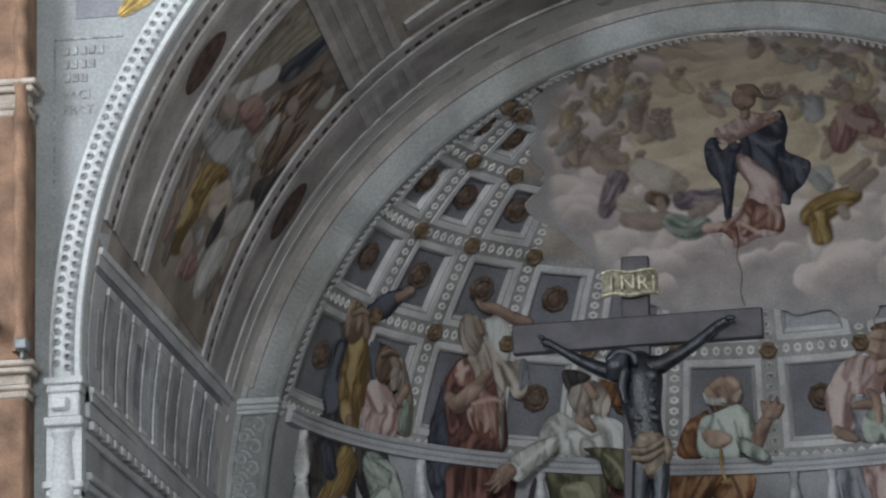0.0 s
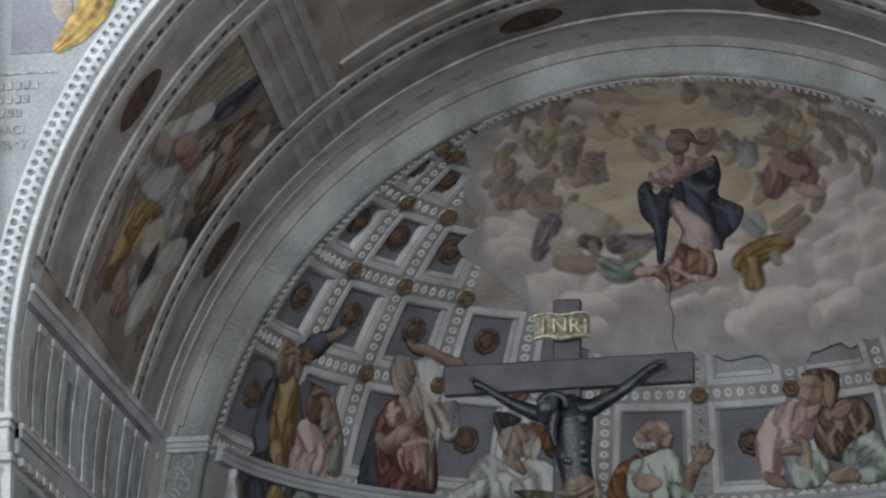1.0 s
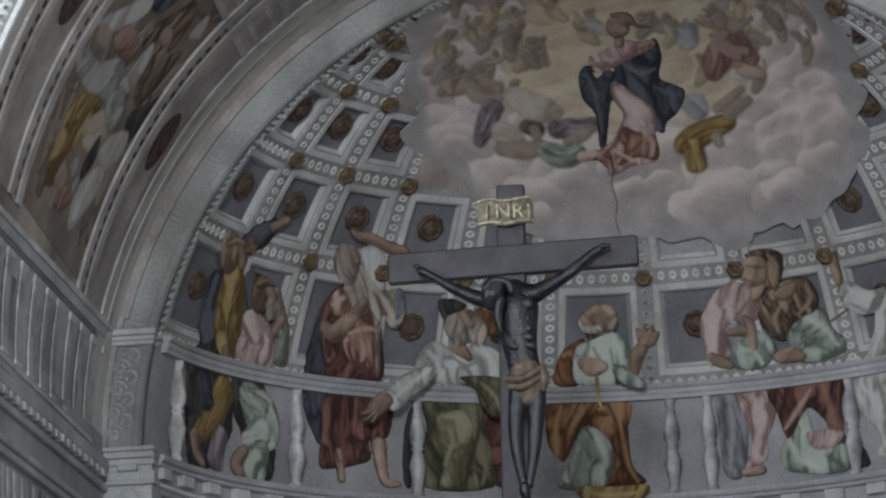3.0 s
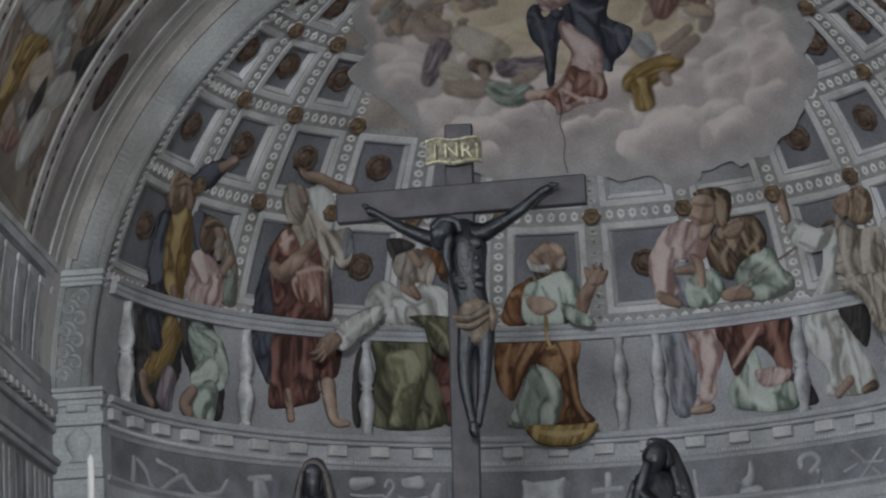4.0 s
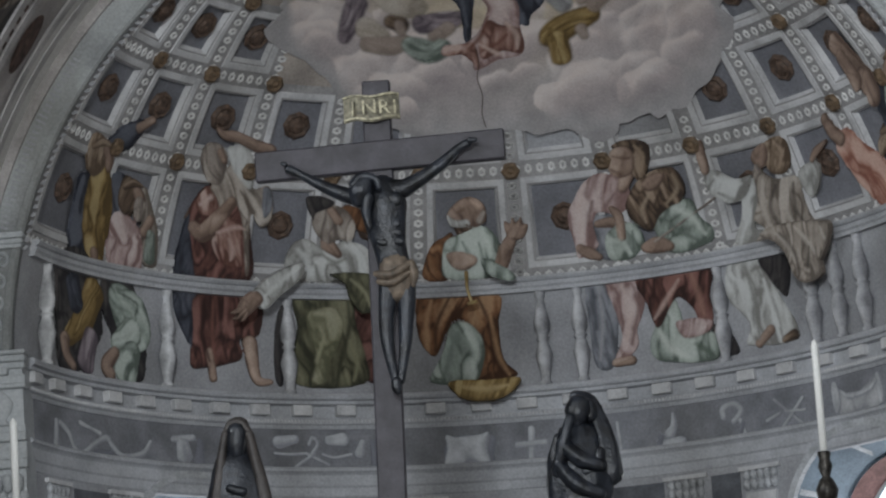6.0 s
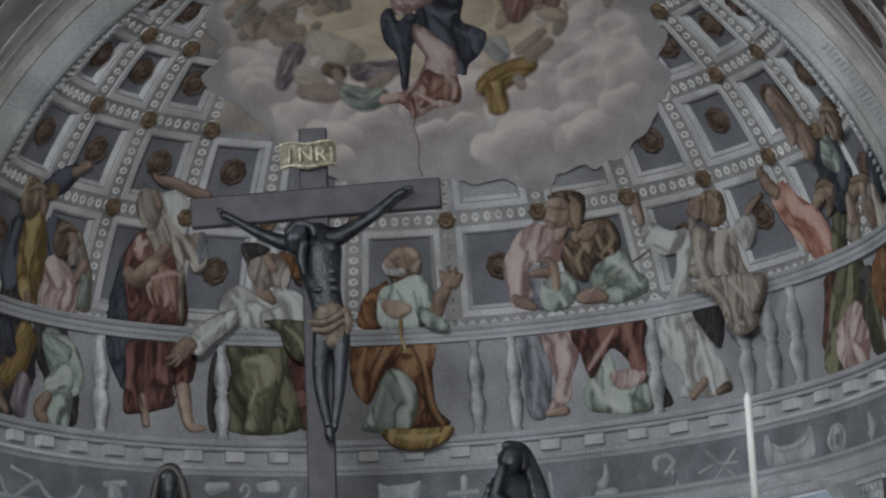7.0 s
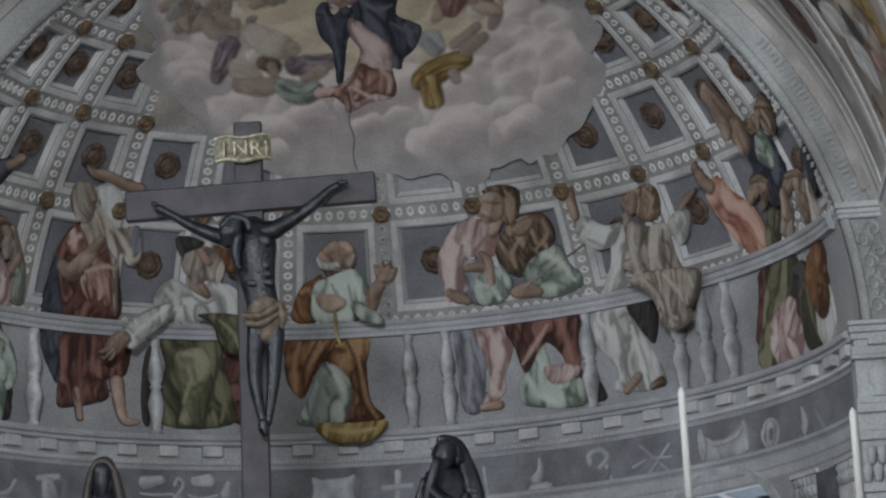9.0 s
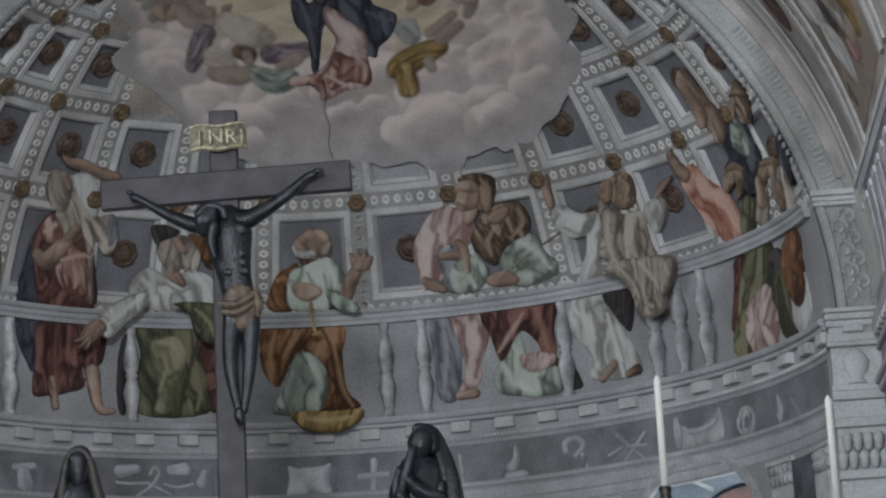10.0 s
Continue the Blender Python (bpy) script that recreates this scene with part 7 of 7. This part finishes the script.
# ---- lower apse: round windows, capitals ----
M_BLUE = mat("blue_fresco", (0.2, 0.25, 0.3), vary=0.14, scale=3)
M_DAY = bpy.data.materials.new("daylight_pane")
M_DAY.use_nodes = True
_b = M_DAY.node_tree.nodes["Principled BSDF"]
_b.inputs["Emission Color"].default_value, _b.inputs["Emission Strength"].default_value = (0.93, 0.97, 1.0, 1), 3.0
M_OXIDE = mat("oxide_fresco", (0.16, 0.09, 0.085), vary=0.2, scale=5)
for az0 in (45.8, -45.8):
    win = thing("round_window", "round splayed window with painted blue reveal", "window", "apse round windows", "structure")
    ZW = 5.98

    def wp(rr, u, depth):
        return on_drum(az0 + math.degrees(rr * math.cos(u) / 4.4), ZW + rr * math.sin(u), 4.40 + depth)

    def annulus(name, r0, d0, r1, d1, mm):
        bm = bmesh.new()
        A = [bm.verts.new(wp(r0, math.tau * i / 48, d0)) for i in range(48)]
        B = [bm.verts.new(wp(r1, math.tau * i / 48, d1)) for i in range(48)]
        for i in range(48):
            bm.faces.new((A[i], A[(i + 1) % 48], B[(i + 1) % 48], B[i]))
        return part(name, bm, mm, win)

    annulus("frame", 0.95, 0.01, 0.94, -0.03, M_STRIPE), annulus("frame", 0.94, -0.03, 0.87, -0.03, M_STRIPE), annulus("frame", 0.87, -0.03, 0.86, 0.02, M_STRIPE)
    annulus("reveal", 0.86, 0.02, 0.68, 0.6, M_BLUE)
    annulus("reveal_band", 0.68, 0.6, 0.66, 0.57, M_STRIPE), annulus("inner_reveal", 0.66, 0.57, 0.57, 0.8, M_OXIDE)
    annulus("rim", 0.57, 0.8, 0.54, 0.8, M_STONE)
    bm = bmesh.new()
    bm.faces.new([bm.verts.new(wp(0.56, math.tau * i / 48, 0.86)) for i in range(48)])
    part("pane", bm, M_DAY, win, "round pane white with daylight")
    for j in range(8):
        u = math.tau * j / 8 + 0.35
        bm = bmesh.new()
        q = [bm.verts.new(wp(r, u + du, d)) for r, du, d in ((0.85, -0.035, 0.025), (0.85, 0.035, 0.025), (0.69, 0.035, 0.57), (0.69, -0.035, 0.57))]
        bm.faces.new(q)
        part("reveal_rib", bm, M_STRIPE, win)
    area("added_daylight", tuple(wp(0, 0, 0.82)), (on_drum(az0, ZW, 0.5)), 0.7, 0.7, 8, (0.92, 0.96, 1.0))

M_SLATE = mat("slate_panel_fresco", (0.12, 0.125, 0.14), vary=0.2, scale=4)
for az0 in (-72, -58, -30, -14, 6, 20, 30.5, 62, 73):
    cap = thing("painted_capital", "grey painted leaf capital on the apse wall", "capital", "painted capitals", "structure")
    bm = bmesh.new()
    for i in range(5):
        for j in range(2):
            c = on_drum(az0 + (i - 2) * 1.0, 6.42 + j * 0.09, 4.39)
            lathe(bm, [(0.0, 0.0), (0.03, 0.02), (0.045, 0.07), (0.02, 0.11), (0, 0.12)], 6, Matrix.Translation(c))
    part("leaf_rows", bm, M_STRIPE, cap, smooth=True)
    bm = bmesh.new()
    sweep(bm, [(4.42, 5.2), (4.37, 5.2), (4.37, 6.4), (4.42, 6.4)], DR, az0 - 2.2, az0 + 2.2, 4)
    part("shaft", fix(bm), M_FRAME, cap)
    bm = bmesh.new()
    sweep(bm, [(4.42, 6.66), (4.36, 6.66), (4.36, 6.62), (4.42, 6.62)], DR, az0 - 3, az0 + 3, 4)
    part("abacus", fix(bm), M_FRAME, cap)
for a0, a1 in ((-68, -61), (-26, -18), (9, 17), (23.5, 27.5), (64.5, 70)):
    bm = bmesh.new()
    sweep(bm, [(4.42, 5.4), (4.385, 5.4), (4.385, 6.62), (4.42, 6.62)], DR, a0, a1, 6)
    tagged(part("slate_panel", fix(bm), M_SLATE), "dark slate painted panel on the apse wall", "panel", "slate panels", "structure")

# ---- altar group ----
AY = -3.0
bm = bmesh.new()
box(bm, -4.4, 4.4, AY - 0.5, AY + 0.5, 0, 4.6, 0.03)
tagged(part("altar", bm, M_STONE), "tall pale stone altar block", "altar")
PLY = AY + 0.06
crucifix = thing("crucifix", "dark wooden cross with gilt plaque above the altar", "cross")
bm = bmesh.new()
box(bm, -0.84, -0.61, PLY - 0.05, PLY + 0.05, 4.6, 9.15, 0.012)
bmesh.ops.rotate(bm, verts=bm.verts, cent=(-0.71, PLY, 8.5), matrix=Matrix.Rotation(radians(1.3), 3, "Y"))
part("post", bm, M_WOOD, crucifix)
bm = bmesh.new()
box(bm, -1.735, 0.31, PLY - 0.075, PLY + 0.02, 8.39, 8.64, 0.012)
bmesh.ops.rotate(bm, verts=bm.verts, cent=(-0.71, PLY, 8.515), matrix=Matrix.Rotation(radians(-0.9), 3, "Y"))
part("beam", bm, M_WOOD, crucifix)
M_GILT = mat("worn_gilt", (0.36, 0.33, 0.23), vary=0.3, scale=25, rough=0.5, metal=0.3)
M_GILTD = mat("dark_gilt", (0.17, 0.155, 0.11), vary=0.3, scale=18, rough=0.6, metal=0.2)
bm = bmesh.new()
g0 = []
for i in range(13):
    u = i / 12
    x = -0.985 + 0.46 * u
    y = PLY - 0.07 - 0.05 * math.sin(math.pi * u)
    g0.append([bm.verts.new((x, y + d, z + 0.012 * math.sin(u * 9))) for d, z in ((0, 8.80), (0, 9.02), (0.02, 9.02), (0.02, 8.80))])
for p, q in zip(g0, g0[1:]):
    for j in range(4):
        bm.faces.new((p[j], q[j], q[(j + 1) % 4], p[(j + 1) % 4]))
bm.faces.new(g0[0]), bm.faces.new(g0[-1][::-1])
plaque = part("plaque", fix(bm), M_GILTD, crucifix, "curved dark gilt plaque with letters")
for z in (8.81, 9.0):
    bm = bmesh.new()
    pr = None
    for i in range(13):
        u = i / 12
        x, y = -0.985 + 0.46 * u, PLY - 0.075 - 0.05 * math.sin(math.pi * u)
        r = [bm.verts.new((x, y - d, z + e + 0.012 * math.sin(u * 9))) for d, e in ((0, 0), (0.012, 0.0), (0.012, 0.016), (0, 0.016))]
        if pr:
            for j in range(4):
                bm.faces.new((pr[j], r[j], r[(j + 1) % 4], pr[(j + 1) % 4]))
        pr = r
    part("border", fix(bm), M_GILT, plaque)
for ch, x in (("I", -0.925), ("N", -0.835), ("R", -0.70), ("I", -0.585)):
    cu = bpy.data.curves.new("letter", "FONT")
    cu.body, cu.size, cu.extrude = ch, 0.17, 0.008
    tmp = bpy.data.objects.new("letter", cu)
    scene.collection.objects.link(tmp)
    bpy.context.view_layer.update()
    me = bpy.data.meshes.new_from_object(tmp)
    bpy.data.objects.remove(tmp)
    me.materials.clear()
    me.materials.append(M_GILT)
    ob = new("letter", me)
    ob.parent = plaque
    u = (x + 0.05 + 0.985) / 0.46
    ob.matrix_basis = pose(x, PLY - 0.082 - 0.05 * math.sin(math.pi * min(1, max(0, u))), 8.85, 90, 0, 14 * (u - 0.5) * 2)


class Cast:
    """A statue cast in one mesh from tapered, rounded limbs."""

    def __init__(self):
        self.bm = bmesh.new()

    def limb(self, *pts, idx=0, depth=0.9, segs=12, folds=0, amp=0.0):
        fine = []
        for i in range(len(pts) - 1):
            p0, p1, p2, p3 = pts[max(0, i - 1)], pts[i], pts[i + 1], pts[min(len(pts) - 1, i + 2)]
            for s in range(4):
                t = s / 4
                fine.append(tuple(0.5 * (2 * b + (c - a) * t + (2 * a - 5 * b + 4 * c - d) * t * t + (3 * b - a - 3 * c + d) * t ** 3) for a, b, c, d in zip(p0, p1, p2, p3)))
        fine.append(pts[-1])
        c = [Vector(p[:3]) for p in fine]
        w = [p[3] for p in fine]
        a, b = (c[0] - c[1]).normalized(), (c[-1] - c[-2]).normalized()
        c = [c[0] + a * w[0] * 0.8, c[0] + a * w[0] * 0.5] + c + [c[-1] + b * w[-1] * 0.5, c[-1] + b * w[-1] * 0.8]
        w = [w[0] * 0.35, w[0] * 0.8] + w + [w[-1] * 0.8, w[-1] * 0.35]
        prev = None
        for i, (p, r) in enumerate(zip(c, w)):
            t = (c[min(i + 1, len(c) - 1)] - c[max(i - 1, 0)]).normalized()
            s = t.cross(Vector((0, 1, 0))).normalized()
            f = s.cross(t).normalized()
            ring = []
            for k in range(segs):
                u = math.tau * k / segs
                q = r * (1 + amp * math.sin(folds * u + i * 0.35))
                ring.append(self.bm.verts.new(p + s * (q * math.cos(u)) + f * (q * depth * math.sin(u))))
            if prev:
                for k in range(segs):
                    fc = self.bm.faces.new((prev[k], prev[(k + 1) % segs], ring[(k + 1) % segs], ring[k]))
                    fc.material_index, fc.smooth = idx, True
            else:
                self.bm.faces.new(ring[::-1]).material_index = idx
            prev = ring
        self.bm.faces.new(prev).material_index = idx

    def done(self, name, label, mats):
        bmesh.ops.recalc_face_normals(self.bm, faces=self.bm.faces)
        me = bpy.data.meshes.new(name)
        self.bm.to_mesh(me)
        self.bm.free()
        for m in mats:
            me.materials.append(m)
        return tagged(new(name, me), label, "statue")


M_LOIN = mat("dull_gold_cloth", (0.13, 0.1, 0.075), vary=0.3, scale=14, rough=0.6)
corpus = Cast()
corpus.limb((-1.448, -3.100, 8.440, 0.040), (-1.340, -3.100, 8.376, 0.035), (-1.171, -3.100, 8.270, 0.049), (-1.014, -3.100, 8.193, 0.066), (-0.879, -3.100, 8.141, 0.075))
corpus.limb((0.016, -3.100, 8.533, 0.035), (-0.059, -3.100, 8.501, 0.035), (-0.184, -3.100, 8.397, 0.049), (-0.355, -3.100, 8.287, 0.058), (-0.533, -3.100, 8.196, 0.080))
corpus.limb((-1.470, -3.130, 8.472, 0.022), (-1.496, -3.140, 8.481, 0.016))
corpus.limb((0.037, -3.130, 8.548, 0.027), (0.084, -3.140, 8.547, 0.016))
corpus.limb((-0.706, -3.100, 8.2, 0.15), (-0.7, -3.100, 8.09, 0.185), (-0.69, -3.100, 7.92, 0.168), (-0.668, -3.100, 7.730, 0.138), (-0.64, -3.100, 7.565, 0.13), depth=0.62, folds=4, amp=0.03)
corpus.limb((-0.50, -3.10, 8.205, 0.075), (-0.62, -3.11, 8.19, 0.095), (-0.72, -3.11, 8.19, 0.09), (-0.9, -3.10, 8.15, 0.07), depth=0.75)
for side_x in (-0.755, -0.628):
    corpus.limb((side_x - 0.045, -3.17, 8.115, 0.06), (side_x + 0.035, -3.172, 8.1, 0.065), depth=0.5)
    for row in range(4):
        corpus.limb((side_x - 0.008 + 0.011 * row, -3.165, 7.985 - 0.075 * row, 0.042), (side_x + 0.022 + 0.011 * row, -3.168, 7.98 - 0.075 * row, 0.042), depth=0.55, segs=10)
corpus.limb((-0.829, -3.220, 8.265, 0.080), (-0.870, -3.220, 8.174, 0.098), (-0.882, -3.220, 8.100, 0.066), folds=5, amp=0.06)
corpus.limb((-0.927, -3.260, 8.225, 0.031), (-0.855, -3.260, 8.290, 0.031), (-0.742, -3.260, 8.268, 0.031), (-0.710, -3.260, 8.186, 0.027), segs=8, folds=3, amp=0.2)
corpus.limb((-0.806, -3.240, 8.128, 0.049), (-0.831, -3.240, 7.990, 0.035), (-0.809, -3.240, 7.872, 0.022), folds=4, amp=0.12)
corpus.limb((-0.693, -3.140, 7.468, 0.080), (-0.711, -3.140, 7.284, 0.075), (-0.733, -3.140, 7.115, 0.062), (-0.733, -3.140, 6.940, 0.053), (-0.710, -3.140, 6.755, 0.040), (-0.685, -3.140, 6.625, 0.033))
corpus.limb((-0.554, -3.130, 7.460, 0.080), (-0.558, -3.130, 7.276, 0.075), (-0.572, -3.130, 7.106, 0.062), (-0.589, -3.130, 6.932, 0.053), (-0.621, -3.130, 6.751, 0.040), (-0.645, -3.130, 6.624, 0.033))
corpus.limb((-0.682, -3.180, 6.618, 0.040), (-0.680, -3.180, 6.563, 0.040), (-0.664, -3.180, 6.526, 0.027))
corpus.limb((-0.642, -3.115, 7.57, 0.128), (-0.63, -3.12, 7.5, 0.15), (-0.625, -3.12, 7.42, 0.15), (-0.625, -3.12, 7.36, 0.135), idx=1, depth=0.72, segs=30, folds=11, amp=0.05)
corpus.limb((-0.79, -3.2, 7.5, 0.024), (-0.66, -3.25, 7.47, 0.034), (-0.49, -3.2, 7.57, 0.024), idx=1, folds=4, amp=0.14)
corpus.limb((-0.77, -3.2, 7.43, 0.022), (-0.64, -3.245, 7.41, 0.03), (-0.48, -3.18, 7.52, 0.02), idx=1, folds=4, amp=0.14)
corpus.limb((-0.5, -3.2, 7.56, 0.03), (-0.48, -3.21, 7.47, 0.035), (-0.49, -3.2, 7.38, 0.02), idx=1, folds=4, amp=0.2)
corpus.done("crucified_statue", "black bronze statue with dull gold loincloth on the cross", (M_BRONZE, M_LOIN))

M_VEIL = mat("brown_bronze", (0.045, 0.038, 0.036), vary=0.25, scale=8, rough=0.5, metal=0.2)
mourner = Cast()
mourner.limb((-2.007, -3.100, 6.013, 0.199), (-2.001, -3.100, 5.785, 0.248), (-2.008, -3.100, 5.423, 0.277), (-2.033, -3.100, 4.974, 0.288), (-2.050, -3.100, 4.661, 0.310), depth=0.7, segs=28, folds=9, amp=0.07)
mourner.limb((-1.999, -3.080, 6.198, 0.111), (-2.006, -3.080, 6.084, 0.164), (-2.005, -3.080, 5.925, 0.186), depth=0.75, segs=18)
mourner.limb((-1.983, -3.180, 6.319, 0.084), (-1.989, -3.180, 6.205, 0.075), (-1.989, -3.180, 6.137, 0.058), depth=0.9)
mourner.limb((-2.068, -3.200, 6.300, 0.031), (-2.104, -3.200, 6.143, 0.035), (-2.134, -3.200, 5.918, 0.053), (-2.164, -3.200, 5.693, 0.075), idx=1, folds=4, amp=0.1)
mourner.limb((-1.878, -3.200, 6.284, 0.035), (-1.850, -3.200, 6.123, 0.040), (-1.800, -3.200, 5.891, 0.053), (-1.768, -3.200, 5.662, 0.066), idx=1, folds=4, amp=0.1)
mourner.limb((-2.059, -3.190, 6.314, 0.031), (-2.019, -3.190, 6.380, 0.035), (-1.942, -3.190, 6.382, 0.035), (-1.887, -3.190, 6.309, 0.031), idx=1)
mourner.limb((-1.983, -3.060, 6.374, 0.093), (-1.981, -3.060, 6.246, 0.106), (-1.982, -3.060, 6.063, 0.133), idx=1, depth=0.8)
mourner.limb((-2.047, -3.300, 5.842, 0.035), (-1.936, -3.300, 5.807, 0.035))
mourner.done("veiled_statue", "dark bronze statue in a brown veil on the altar", (M_BRONZE, M_VEIL))
second = Cast()
second.limb((0.728, -3.100, 6.045, 0.177), (0.716, -3.100, 5.888, 0.230), (0.716, -3.100, 5.707, 0.253), (0.705, -3.100, 5.392, 0.248), (0.667, -3.100, 4.768, 0.266), (0.644, -3.100, 4.459, 0.288), depth=0.7, segs=28, folds=8, amp=0.09)
second.limb((0.695, -3.120, 6.195, 0.058), (0.714, -3.120, 6.089, 0.062))
second.limb((0.755, -3.160, 6.320, 0.089), (0.736, -3.160, 6.240, 0.098), (0.713, -3.160, 6.173, 0.066), folds=6, amp=0.07)
second.limb((0.821, -3.120, 6.321, 0.053), (0.840, -3.120, 6.215, 0.053), folds=5, amp=0.15)
second.limb((0.572, -3.200, 6.065, 0.035), (0.534, -3.200, 5.910, 0.044), (0.577, -3.200, 5.757, 0.044), (0.698, -3.200, 5.712, 0.035), folds=3, amp=0.12)
second.limb((0.895, -3.240, 5.920, 0.040), (0.868, -3.240, 5.810, 0.044), (0.758, -3.240, 5.764, 0.035), folds=3, amp=0.12)
second.limb((0.72, -3.06, 6.4, 0.05), (0.82, -3.05, 6.34, 0.075), (0.875, -3.05, 6.2, 0.085), (0.93, -3.06, 6.02, 0.1), (0.95, -3.08, 5.75, 0.11), folds=5, amp=0.12, segs=20)
second.limb((0.55, -3.22, 5.78, 0.05), (0.6, -3.27, 5.95, 0.045), (0.655, -3.28, 6.12, 0.04), (0.68, -3.27, 6.2, 0.035))
second.limb((0.6, -3.26, 6.0, 0.05), (0.74, -3.3, 5.86, 0.06), (0.9, -3.26, 5.8, 0.05), folds=4, amp=0.14)
second.limb((0.56, -3.24, 5.85, 0.05), (0.7, -3.3, 5.66, 0.06), (0.88, -3.26, 5.58, 0.05), folds=4, amp=0.14)
second.done("robed_statue", "dark bronze statue in a heavy mantle on the altar", (M_BRONZE,))

M_WAX = mat("white_wax", (0.78, 0.78, 0.76), vary=0.03, scale=3, rough=0.5)
M_HOLDER = mat("dark_candlestick_bronze", (0.05, 0.045, 0.04), vary=0.3, scale=20, rough=0.4, metal=0.7)


def altar_candle(x, ztop, zcup):
    stick = thing("altar_candle", "tall white candle in a dark bronze candlestick", "candle", "altar candles")
    bm = bmesh.new()
    lathe(bm, [(0.03, zcup - 0.04), (0.03, ztop - 0.05), (0.026, ztop - 0.035), (0.012, ztop - 0.01), (0.004, ztop)], 14, pose(x, AY - 0.2, 0))
    part("candle", bm, M_WAX, stick, "white wax candle", smooth=True)
    bm = bmesh.new()
    z = zcup
    lathe(bm, [(0.16, 4.6), (0.15, 4.66), (0.06, 4.72), (0.04, 4.9), (0.06, 5.0), (0.035, 5.1), (0.03, z - 0.42), (0.075, z - 0.36), (0.085, z - 0.3), (0.05, z - 0.22), (0.03, z - 0.2), (0.055, z - 0.12), (0.04, z - 0.06), (0.05, z - 0.02), (0.048, z)], 16, pose(x, AY - 0.2, 0), lobes=8, depth=0.05)
    part("candlestick", bm, M_HOLDER, stick, smooth=True)



altar_candle(2.647, 6.678, 5.782)
altar_candle(3.982, 6.426, 5.544)
altar_candle(-3.775, 6.565, 5.687)
